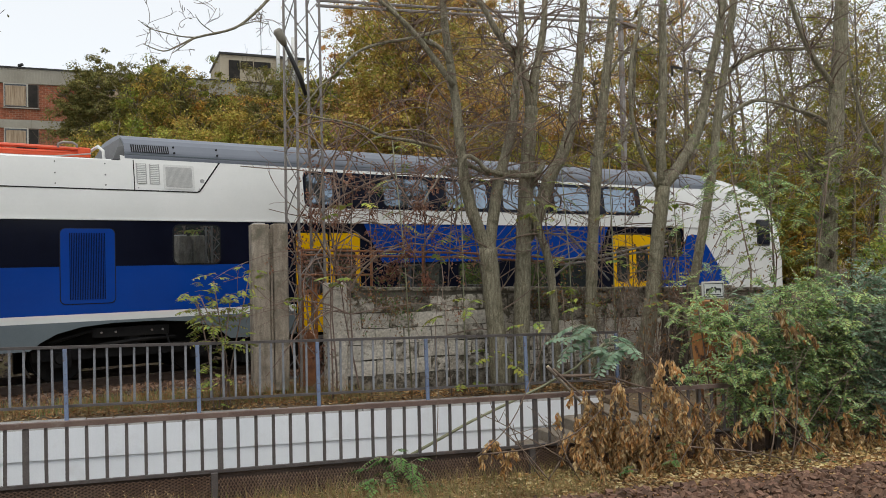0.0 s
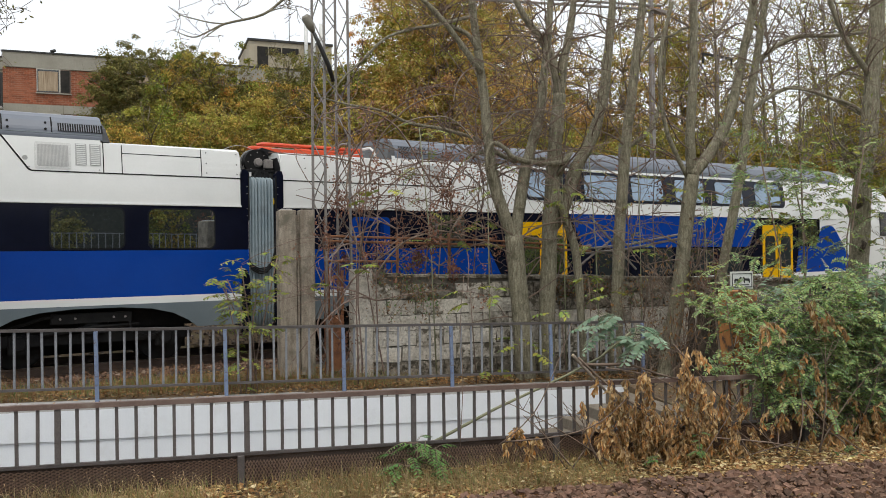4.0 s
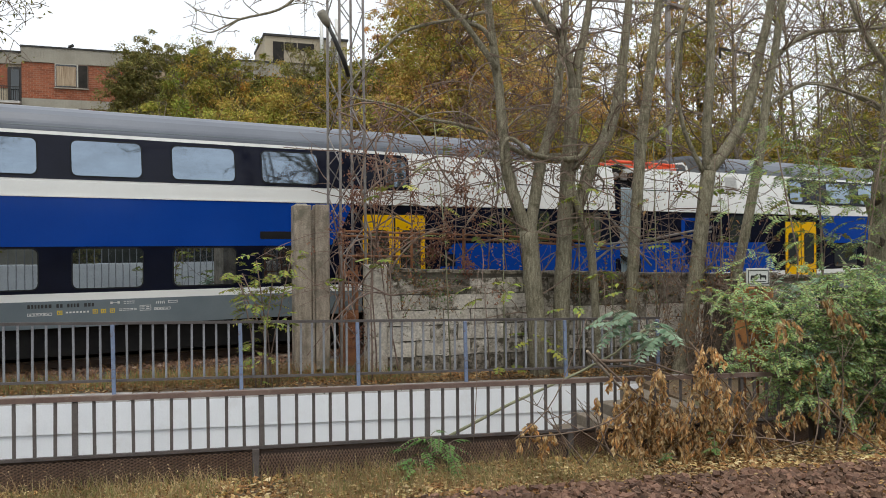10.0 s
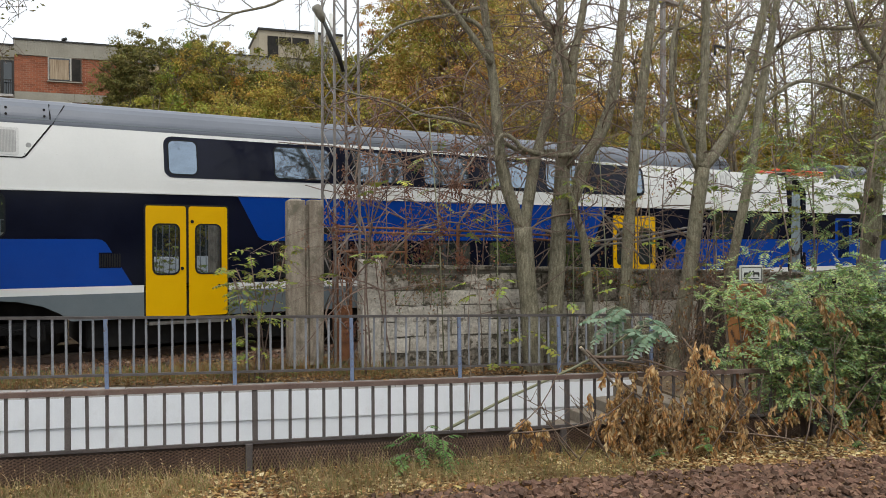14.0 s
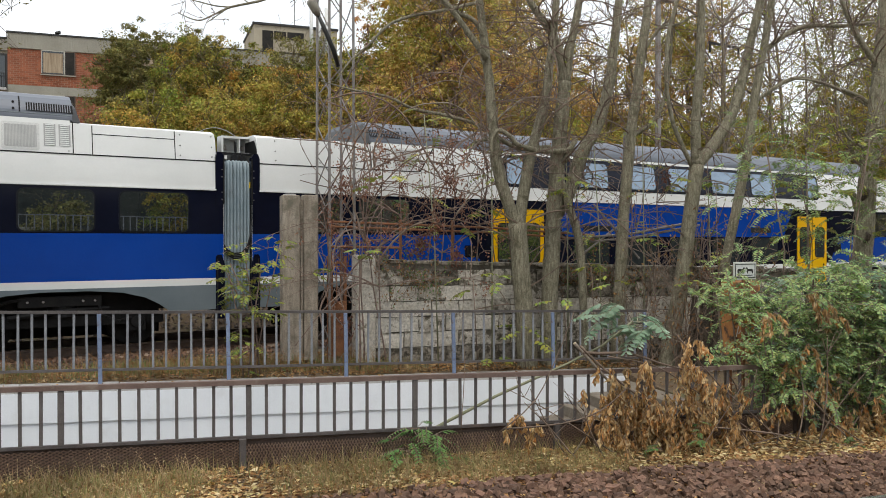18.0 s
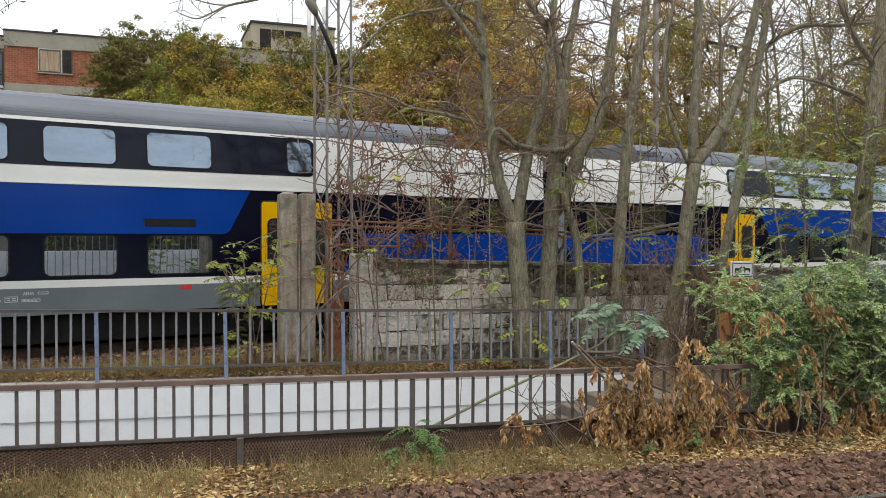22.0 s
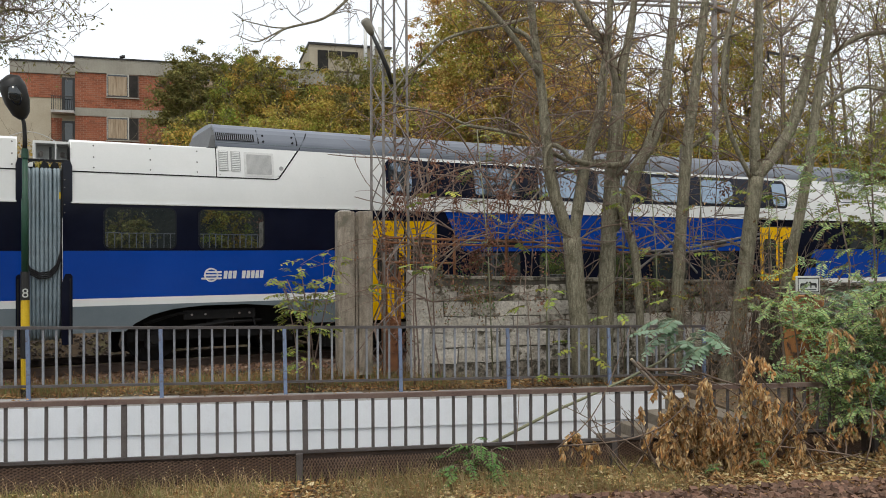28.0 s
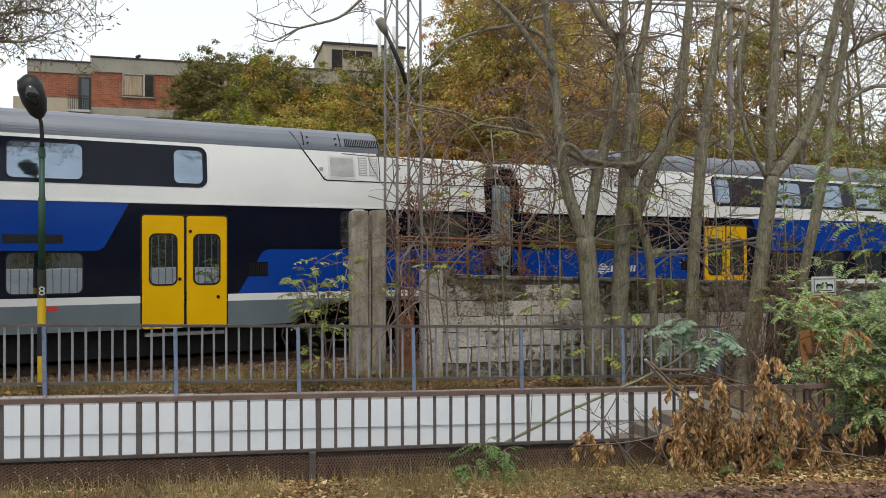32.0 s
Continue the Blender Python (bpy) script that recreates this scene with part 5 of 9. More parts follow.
def end_car(x_gap):
    """The leading carriage with pantograph, equipment panel and driver's cab."""
    car = thing("train_carriage", "white and blue leading train carriage with driver's cab and red pantograph", "train carriage", pose(x_gap, CAR_Y, 0), group="train carriages")
    spin = []
    XN = 20.0
    hull(0.12, XN, WAIST_PROFILE, "body", M_WHITE, car, "glossy white carbody")
    hull(0.26, XN, LOW_PROFILE, "upper_body", M_WHITE, car)
    hull(2.90, XN, UPPER_WALL, "upper_wall", M_WHITE, car)
    roof = hull(2.98, XN, ROOF_PROFILE, "roof", M_ROOF, car, "mid-grey roof fairing")
    part("roof_end", Geo().prism([(1.255, 4.10), (1.2, 4.36), (0.9, 4.56), (-0.9, 4.56), (-1.2, 4.36), (-1.255, 4.10)], lambda u, w: (2.98, u, w), lambda u, w: (2.98 - 0.20 * (4.62 - w) / 0.5, u * 0.985, 4.10 + (w - 4.10) * 0.93)), M_ROOFEND, roof, "dark grey sloping roof end")
    gr = part("roof_grille", Geo().prism([(3.10, 0), (3.80, 0), (3.80, 1), (3.10, 1)], lambda u, w: (u, -(1.262 - 0.075 * w), 4.255 + 0.15 * w), lambda u, w: (u, -(1.18 - 0.075 * w), 4.255 + 0.15 * w)), M_DARK, roof, "dark roof ventilation grille")
    for k in range(17):
        part("slat", Geo().add([(3.12 + 0.04 * k, -1.268, 4.26), (3.134 + 0.04 * k, -1.268, 4.26), (3.134 + 0.04 * k, -1.195, 4.40), (3.12 + 0.04 * k, -1.195, 4.40)], [(0, 1, 2, 3)]), M_ROOF, gr)
    for a in (3.90, 4.75):
        for z in (4.27, 4.39):
            part("roof_bolt", Geo().rod((a, -(1.247 - 0.57 * (z - 4.29) - 0.03), z), (a, -(1.255 - 0.57 * (z - 4.29)), z + 0.006), 0.022, 6), M_DARK, roof)
    part("roof_seam", Geo().box(2.99, XN, -1.264, -1.20, 4.205, 4.219), M_SKIRT, roof, "dark roof seam")
    hull(0.256, 0.264, [(y - 0.012, z) for y, z in LOW_PROFILE[:10]] + [(1.15, 4.0)], "end_wall", M_RUBBER, car, "black carriage end wall")
    hull(0.116, 0.124, [(y + 0.0015, z) for y, z in WAIST_PROFILE], "end_wall", M_RUBBER, car, "black carriage end wall")
    # nose: sections that lean back and draw in
    full = [(HALF - 0.08, 0.62), (HALF, 1.1), (HALF, 2.95), (side_y(3.4), 3.4), (side_y(3.8), 3.8), (1.262, 4.16), (1.16, 4.44), (0.9, 4.58), (0.4, 4.63)]
    ring = full + [(-y, z) for y, z in reversed(full)]
    secs = []
    for x, ky, top in ((XN, 1.0, 4.63), (XN + 1.06, 1.0, 4.52), (XN + 2.08, 0.98, 4.34), (XN + 2.6, 0.955, 4.17), (XN + 2.96, 0.93, 4.0), (XN + 3.35, 0.89, 3.7), (XN + 3.67, 0.84, 3.34), (XN + 3.82, 0.80, 2.9), (XN + 3.89, 0.77, 2.42), (XN + 3.91, 0.70, 1.9)):
        secs.append([(x, y * ky, 0.62 + (z - 0.62) * (top - 0.62) / 4.01) for y, z in ring])
    g = Geo()
    n = len(ring)
    for s in secs:
        g.v.extend(s)
    for i in range(len(secs) - 1):
        g.f.extend((i * n + k, i * n + (k + 1) % n, (i + 1) * n + (k + 1) % n, (i + 1) * n + k) for k in range(n))
    g.f.append(tuple(range((len(secs) - 1) * n, len(secs) * n)))
    nose = part("nose", g, M_WHITE, car, "rounded white cab nose")
    part("windscreen", Geo().add([(XN + 2.98, -0.85, 4.02), (XN + 2.98, 0.85, 4.02), (XN + 3.90, 0.80, 2.55), (XN + 3.90, -0.80, 2.55)], [(0, 1, 2, 3)]), M_GLASS_LOW, nose)
    for side in (-1, 1):
        part("black_band", skin([(0.13, 2.10), (6.0, 2.10), (6.0, 2.945), (0.13, 2.945)], side, 0.003), M_BLACK, car, "glossy black window band")
        part("black_band", skin([(5.4, 1.25), (18.6, 1.25), (18.6, 2.945), (5.4, 2.945)], side, 0.0035), M_BLACK, car, "glossy black window band")
        part("blue_panel", skin([(0.13, 1.24), (5.9, 1.24), (5.4, 2.105), (0.13, 2.105)], side, 0.006), M_BLUE, car, "deep blue side panel")
        part("blue_panel", skin([(7.95, 2.947), (8.40, 2.09), (8.55, 2.075), (14.9, 2.075), (15.05, 2.09), (15.5, 2.947)], side, 0.006), M_BLUE, car, "deep blue side panel")
        part("blue_panel", skin([(17.3, 1.24), (20.0, 1.24), (20.0, 1.99), (19.45, 2.62), (19.3, 2.72), (19.0, 2.75), (18.72, 2.70), (18.35, 2.08), (17.5, 2.08)], side, 0.006), M_BLUE, car, "deep blue panel behind the cab")
        part("upper_band", skin(round_rect(6.56, 16.84, 3.27, 4.06, 0.16), side, 0.006), M_BLACK, car, "glossy black upper window band")
        part("gutter", Geo().box(0.28, 19.5, min(side * 1.40, side * 1.42), max(side * 1.40, side * 1.42), 2.95, 2.975), M_WHITE, car)
        part("stripe", skin([(0.13, 1.115), (20.4, 1.115), (20.4, 1.25), (0.13, 1.25)], side, 0.008), M_WHITE, car, "white waist stripe")
        part("skirt", skin(arch_skirt(0.13, 20.4, (3.12, 18.6)), side, 0.007), M_SKIRT, car, "slate-grey side skirt")
        end_panels(car, side, lambda u: u, True, 0.15, 0.28)
        for a, b in ((6.62, 7.22), (8.5, 9.7), (10.2, 11.4), (11.9, 13.1), (13.6, 14.8), (15.4, 16.6)):
            window(car, a, b, 3.345, 3.975, side, M_GLASS_UP)
        for a, b in ((8.8, 10.0), (10.5, 11.7), (12.2, 13.4), (13.7, 14.7)):
            window(car, a, b, 1.33, 2.03, side, M_GLASS_LOW)
        window(car, 3.83, 4.72, 2.13, 2.86, side, M_GLASS_LOW)
        part("blue_panel", Geo().prism([(19.99, 1.24), (20.65, 1.24), (20.3, 1.64), (19.99, 2.0)], lambda u, w: (u, side * 1.408, w), lambda u, w: (u, side * 1.38, w)), M_BLUE, car, "deep blue panel tip")
        cab = part("cab_window", Geo().prism(round_rect(22.15, 22.92, 2.40, 3.24, 0.1), lambda u, w: (u, side * (1.392 - 0.085 * (u - 22.08)), w), lambda u, w: (u, side * (1.25 - 0.085 * (u - 22.08)), w)), M_RUBBER, car, "dark cab side window")
        part("pane", Geo().prism(round_rect(22.20, 22.87, 2.45, 3.19, 0.08), lambda u, w: (u, side * (1.397 - 0.085 * (u - 22.08)), w), lambda u, w: (u, side * (1.38 - 0.085 * (u - 22.08)), w)), M_BLACK, cab)
        window(car, 17.45, 18.45, 2.14, 2.86, side, M_GLASS_LOW)
        door(car, 6.34, 7.84, side)
        door(car, 15.66, 17.14, side)
        pan = part("equipment_panel", skin(round_rect(1.83, 2.75, 1.44, 2.79, 0.09), side, 0.014), M_BLUE, car, "blue louvred equipment panel")
        q = skin(round_rect(1.815, 2.765, 1.425, 2.805, 0.1), side, 0.010)
        part("panel_gasket", q, M_DARK, pan)
        for k in range(22 if side < 0 else 0):
            a = 1.98 + 0.028 * k
            part("slat", skin([(a, 1.51), (a + 0.012, 1.51), (a + 0.012, 2.71), (a, 2.71)], side, 0.021), M_BLACK, pan)
    # deepened like the other carriages' boxes, standing in for shade below
    part("underframe", Geo().box(5.2, 16.4, -1.2, 1.2, 0.12, 0.70, 0.03), M_DARK, car, "dark equipment boxes under the floor")
    part("underframe", Geo().box(0.5, 20.5, -0.9, 0.9, 0.66, 1.06, 0.0), M_DARK, car, "dark floor frame")
    # folded pantograph
    pan = part("pantograph", Geo().box(0.2, 2.5, -0.62, -0.54, 4.19, 4.25).box(0.2, 2.5, 0.54, 0.62, 4.19, 4.25).box(0.2, 0.28, -0.6, 0.6, 4.19, 4.25).box(2.2, 2.28, -0.6, 0.6, 4.19, 4.25), M_PANTO, car, "red folded pantograph")
    for s in (-1, 1):
        part("arm", Geo().tube([(0.12, s * 0.30, 4.36), (0.25, s * 0.32, 4.38), (1.4, s * 0.45, 4.365), (2.42, s * 0.5, 4.35)], [0.03, 0.045, 0.042, 0.036], 8), M_PANTO, pan)
        part("lower_arm", Geo().tube([(0.9, s * 0.5, 4.27), (2.45, s * 0.45, 4.28)], [0.036, 0.042], 8), M_PANTO, pan)
        part("cross_rod", Geo().tube([(0.5, s * 0.2, 4.31), (2.3, s * 0.42, 4.31)], [0.014, 0.014], 6), M_STEEL, pan)
    part("joint_block", Geo().box(2.30, 2.52, -0.58, -0.36, 4.22, 4.38, 0.02), M_PANTO, pan)
    part("spring_box", Geo().box(1.25, 1.62, -0.5, -0.2, 4.22, 4.33, 0.02), M_DARK, pan)
    part("collector", Geo().tube([(2.70, -0.85, 4.13), (2.69, -0.82, 4.30), (2.62, -0.74, 4.39), (2.60, 0.74, 4.39), (2.69, 0.82, 4.30), (2.70, 0.85, 4.13)], [0.03] * 6, 8), M_WHITE, pan, "pale curved collector horn", smooth=True)
    part("hoop", Geo().tube([(1.95, -0.5, 4.36), (1.97, -0.5, 4.44), (2.05, -0.5, 4.47), (2.22, -0.5, 4.47), (2.28, -0.5, 4.43), (2.29, -0.5, 4.34)], [0.024] * 6, 8), M_GALV, pan, "grey pipe hoop", smooth=True)
    part("earth_cable", Geo().tube([(0.6, -0.66, 4.17), (1.2, -0.68, 4.15), (1.9, -0.68, 4.18), (2.5, -0.70, 4.25)], [0.012] * 4, 6), M_MESHGREY, pan, smooth=True)
    for x in (0.35, 2.25):
        for s in (-0.55, 0.55):
            part("insulator", Geo().tube([(x, s, 4.10), (x, s, 4.13), (x, s, 4.14), (x, s, 4.19)], [0.09, 0.09, 0.05, 0.05], 10), M_MESHGREY, pan)
    gangway(car, -0.16, True)
    bogie(car, 3.12, spin)
    bogie(car, 18.6, spin)
    return car, spin


CARS = [
    end_car(26.795),
    middle_car(0.993, "double-deck white and blue train carriage with yellow doors", False),
    middle_car(-24.649, "double-deck white and blue train carriage with an emblem by the bogie", True),
    middle_car(-50.291, "double-deck white and blue train carriage with dark window bands", False),
]


LAG = [-0.331, -0.186, -0.053, -0.006, -0.02, -0.002, 0.004, -0.005, 0.055, 0.115, 0.05, 0.008, -0.025, -0.1, -0.13, -0.03, 0.04]


def travel(t):
    """How far the train has gone along its track, in metres, at t seconds; it gathers speed slowly and unevenly."""
    q = (t - 16.0) / 16.0
    uneven = sum(np.interp(t + d, [2 * i for i in range(17)], LAG) for d in (-0.6, -0.3, 0, 0.3, 0.6)) / 5
    return 15.8 * (2.01544 * q + 0.23679 * q ** 2 - 0.11318 * q ** 3 + 0.03252 * q ** 4) + float(uneven)


def motions():
    times = [i * 0.3 for i in range(107)]
    for car, spin in CARS:
        x0 = car.matrix_basis.translation.x
        walk(car, [(t, pose(x0 + travel(t), CAR_Y, 0)) for t in [i * 0.8 for i in range(41)]])
        for wheel, xw in spin:
            walk(wheel, [(t, Matrix.Translation((xw, 0, 0.46)) @ Matrix.Rotation(travel(t) / 0.46, 4, "Y")) for t in times])


# ---- far buildings ----
FACADE = pose(0, 0, 0, 0, 0, -12) @ pose(0, 57, -0.28)


def bwin(parent, u0, u1, z0, z1, split=0.5):
    w = part("window", Geo().box(u0 - 0.06, u1 + 0.06, -0.08, 0.10, z0 - 0.06, z1 + 0.06), M_WINFRAME, parent)
    um = u0 + (u1 - u0) * split
    part("pane", Geo().box(u0, um - 0.04, -0.10, -0.085, z0, z1), M_BLDWIN, w)
    part("pane", Geo().box(um + 0.06, u1, -0.10, -0.085, z0, z1), M_WINDARK, w)
    for q in ((u0 - 0.05, u0), (um - 0.03, um + 0.06)):
        part("frame_post", Geo().box(q[0], q[1], -0.12, -0.08, z0, z1), M_WINPALE, w, "pale window post")
    part("frame_head", Geo().box(u0 - 0.05, um + 0.06, -0.12, -0.08, z1, z1 + 0.06), M_WINPALE, w, "pale window head")
    part("curtain", Geo().box(u0 + 0.05, um - 0.08, -0.112, -0.104, z0 + 0.05, z1 - 0.1), M_CURTAIN, w, "drawn pale curtain")
    part("sill", Geo().box(u0 - 0.1, u1 + 0.1, -0.16, 0.0, z0 - 0.12, z0 - 0.06), M_PANELGREY, w)


def brick_face(parent, u0, u1, z0, z1, y):
    part("mortar", Geo().box(u0, u1, y, y + 0.3, z0, z1), M_BRICKJOINT, parent)
    g = Geo()
    rows = int((z1 - z0) / 0.125)
    h = (z1 - z0) / rows
    for r in range(rows):
        u = u0 - (0.17 if r % 2 else 0)
        while u < u1:
            a, b = max(u0, u), min(u1, u + 0.34)
            if b - a > 0.06:
                g.box(a, b - 0.022, y - 0.015, y, z0 + r * h + 0.008, z0 + (r + 1) * h - 0.01)
            u += 0.34
    tagged(part("brickwork", g, M_BRICKI, parent, "orange-red brick courses"), kind="stuff")


M_BRICKI = surface("brick_each", (0.34, 0.105, 0.05), (0.44, 0.16, 0.085), 0.8, 0.9, grain=14, grain_amt=0.25, relief=0.3, vary=0.4, island=True)


M_BRICKJOINT = surface("brick_joint", (0.33, 0.22, 0.16), (0.40, 0.28, 0.21), 1.0, 0.95, grain=20, grain_amt=0.2)


def ribbed(parent, u0, u1, z0, z1, y):
    part("panel", Geo().box(u0, u1, y, y + 0.25, z0, z1), M_PANELGREY, parent, "grey-beige ribbed parapet panel")
    g = Geo()
    u = u0
    while u < u1 - 0.05:
        g.box(u, u + 0.07, y - 0.03, y, z0 + 0.02, z1 - 0.02)
        u += 0.17
    tagged(part("ribs", g, M_PANELGREY, parent), kind="stuff")


def build_block():
    bld = thing("apartment_building", "brick apartment block with ribbed grey bands and balconies", "building", FACADE)
    part("core", Geo().box(-11.8, 24.0, 0.35, 11.0, -1.0, 15.0), M_BEIGE, bld, "beige rendered wall")
    for base in (9.2, 12.0):
        brick_face(bld, -7.95, 24.0, base, base + 2.25, 0.0)
        brick_face(bld, -11.8, -8.75, base + 0.6, base + 2.1, 0.30)
        bwin(bld, -6.0, -4.15, base + 0.8, base + 2.2, 0.68)
        bwin(bld, -0.2, 1.6, base + 0.8, base + 2.2, 0.5)
        bwin(bld, 5.4, 7.2, base + 0.8, base + 2.2, 0.5)
        # no hollow here: the recess's shade is a flat near-black panel
        part("loggia_shade", Geo().box(-8.75, -7.95, 0.05, 0.34, base - 0.35, base + 1.9), M_LAMPGREY, bld, "flat dark panel for the shaded balcony recess")
        part("balcony_slab", Geo().box(-9.3, -7.97, -0.55, 0.32, base - 0.45, base - 0.30), M_COPING, bld)
        for i in range(11):
            part("baluster", Geo().box(-9.28 + 0.13 * i, -9.25 + 0.13 * i, -0.53, -0.50, base - 0.30, base + 0.55), M_LAMPGREY, bld)
        part("balcony_rail", Geo().box(-9.3, -7.95, -0.55, -0.49, base + 0.55, base + 0.60), M_LAMPGREY, bld)
        part("balcony_door", Geo().box(-8.55, -8.1, 0.0, 0.045, base - 0.3, base + 1.75), M_BLDWIN, bld)
    ribbed(bld, -7.95, 24.0, 11.45, 11.98, -0.05)
    ribbed(bld, -7.95, 24.0, 14.27, 15.20, -0.08)
    ribbed(bld, -11.8, -7.97, 14.12, 14.85, 0.22)
    part("roof_edge", Geo().box(-8.0, 24.05, -0.14, 11.0, 15.2, 15.3), M_LAMPGREY, bld, "dark roof edging")
    part("roof_edge", Geo().box(-11.85, -8.0, 0.15, 11.0, 14.85, 14.95), M_LAMPGREY, bld, "dark roof edging")
    part("side_wing", Geo().box(-12.6, -9.4, 0.2, 0.34, 6.0, 12.5), M_BEIGE, bld, "pale rendered wall")
    part("roof_vent", Geo().tube([(-5.2, 0.6, 15.25), (-5.2, 0.4, 15.5), (-5.0, 0.3, 15.55)], [0.08, 0.12, 0.1], 8), M_LAMPGREY, bld)


build_block()


def build_penthouse():
    m = pose(0, 0, 0, 0, 0, -12) @ pose(0.4, 70, 0)
    bld = thing("roof_house", "beige rooftop plant house with steel flues", "building", m)
    part("wall", Geo().box(8.3, 15.4, 0, 7.0, 0, 20.2), M_BEIGE, bld)
    part("roof", Geo().box(8.2, 15.5, -0.12, 7.2, 20.2, 20.38), M_LAMPGREY, bld)
    part("wing", Geo().box(12.9, 18.5, -0.2, 6.5, 0, 17.6), M_BEIGE, bld, "lower beige wing")
    for u0, u1, z0 in ((9.0, 9.9, 17.95), (9.98, 11.0, 19.1), (11.1, 12.5, 19.1)):
        part("window", Geo().box(u0, u1, -0.06, 0.0, z0, 19.75), M_WINDARK, bld)
    part("ledge", Geo().box(8.2, 15.5, -0.15, 0.0, 17.7, 17.9), M_PANELGREY, bld)
    for u in (13.1, 13.75, 14.4):
        part("flue", Geo().tube([(u, -0.35, 17.6), (u, -0.35, 22.0)], [0.16, 0.16], 12), M_PRINT, bld, "shiny steel flue", smooth=True)
    part("aerial", Geo().rod((11.9, 1.0, 20.4), (11.9, 1.0, 24.0), 0.03, 5), M_LAMPGREY, bld)


build_penthouse()


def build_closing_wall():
    """A plain wall and a railing, unseen, that close the place behind the viewer; the train's windows mirror them. Dark
    screens are added to keep the sky out of the windows.
    """
    wall = thing("wall_behind", "unseen plain grey wall with dark screens added for window reflections", "wall", LANE, kind="structure")
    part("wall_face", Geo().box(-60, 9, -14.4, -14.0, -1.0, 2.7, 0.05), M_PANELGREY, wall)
    # near-black stretches added so that oblique windows mirror dark instead of sky
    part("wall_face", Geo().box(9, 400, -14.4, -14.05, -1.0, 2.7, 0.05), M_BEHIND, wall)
    part("dark_screen", Geo().box(-60, 14, -14.6, -14.2, 2.7, 5.0, 0.05), M_BEHIND, wall)
    part("dark_screen", Geo().box(14, 400, -14.6, -14.2, 2.7, 10.0, 0.05), M_BEHIND, wall)
    part("low_wall", Geo().box(-30, 16, -9.3, -9.0, -1.0, 1.42, 0.02), M_WALLWHITE, wall)
    rail = thing("rear_fence", "tall pale steel bar fence along a low white wall", "fence", LANE)
    part("top_rail", Geo().box(-30, 16, -8.92, -8.87, 3.17, 3.21), M_RAILPAINT, rail)
    bar = Geo().box(-0.016, 0.016, -0.016, 0.016, -0.4, 3.17).mesh("bar", M_RAILPAINT)
    for i in range(132):
        link_mesh("bar", bar, rail, pose(-30 + 0.35 * i, -8.9, 0))


M_BEHIND = surface("screen_dark", (0.03, 0.035, 0.03), (0.07, 0.07, 0.055), 0.6, 0.95, grain=6, grain_amt=0.4, relief=0.2)
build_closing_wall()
# ---- plants ----
def quads_mesh(name, quads, mat):
    """A mesh of loose four-cornered leaves from an array (n, 4, 3)."""
    n = len(quads)
    me = bpy.data.meshes.new(name)
    me.vertices.add(4 * n)
    me.vertices.foreach_set("co", np.asarray(quads, dtype=np.float32).ravel())
    me.loops.add(4 * n)
    me.loops.foreach_set("vertex_index", np.arange(4 * n, dtype=np.int32))
    me.polygons.add(n)
    me.polygons.foreach_set("loop_start", np.arange(0, 4 * n, 4, dtype=np.int32))
    me.polygons.foreach_set("loop_total", np.full(n, 4, dtype=np.int32))
    me.materials.append(mat)
    me.update(calc_edges=True)
    me.shade_flat()
    return me


def unit(v):
    return v / np.maximum(np.linalg.norm(v, axis=-1, keepdims=True), 1e-9)


def leaf_quads(rng, pos, length, width, along=None, droop=0.0, fold=0.25):
    """Pointed leaves at pos, size by size; along: their directions, random where none is given."""
    n = len(pos)
    d = rng.normal(size=(n, 3)) if along is None else np.asarray(along, float)
    d = unit(d)
    d[:, 2] -= droop
    d = unit(d)
    s = unit(np.cross(d, rng.normal(size=(n, 3))))
    nn = np.cross(d, s)
    length = np.asarray(length).reshape(-1, 1) * np.ones((n, 1))
    width = np.asarray(width).reshape(-1, 1) * np.ones((n, 1))
    mid = pos + d * length * 0.45
    return np.stack([pos, mid + s * width / 2 + nn * width * fold, pos + d * length, mid - s * width / 2 + nn * width * fold], axis=1)


def crown_leaves(rng, centre, radii, clumps, per, spread, leaf, hollow=0.35):
    """Leaves in shells round many loose clumps within an uneven egg shape; each clump is a flattened, drooping pad."""
    c = rng.normal(size=(clumps, 3))
    c = unit(c) * (hollow + (1 - hollow) * rng.random((clumps, 1)) ** 0.6)
    c = c * np.array(radii) * (0.74 + 0.36 * rng.random((clumps, 1))) + np.array(centre)
    size = np.repeat(spread * (0.45 + 1.1 * rng.random((clumps, 1)) ** 1.5), per, axis=0)
    out = unit(rng.normal(size=(clumps * per, 3)) + np.array([0, 0, 0.25]))
    p = np.repeat(c, per, axis=0) + out * size * (0.35 + 0.75 * rng.random((clumps * per, 1))) * np.array([1.15, 1.15, 0.72])
    n = unit(out * 0.8 + np.array([0, 0, 0.55]) + rng.normal(size=p.shape) * 0.42)
    d = rng.normal(size=p.shape) + np.array([0, 0, -0.5])
    d = unit(d - n * np.sum(d * n, axis=1, keepdims=True))
    s = np.cross(n, d)
    L = rng.uniform(0.6, 1.35, (len(p), 1)) * leaf
    w = L * 0.30
    keep = p[:, 2] > 0.1
    return np.stack([p, p + d * L * 0.45 + s * w + n * w * 0.2, p + d * L - n * L * 0.12, p + d * L * 0.45 - s * w + n * w * 0.2], axis=1)[keep]


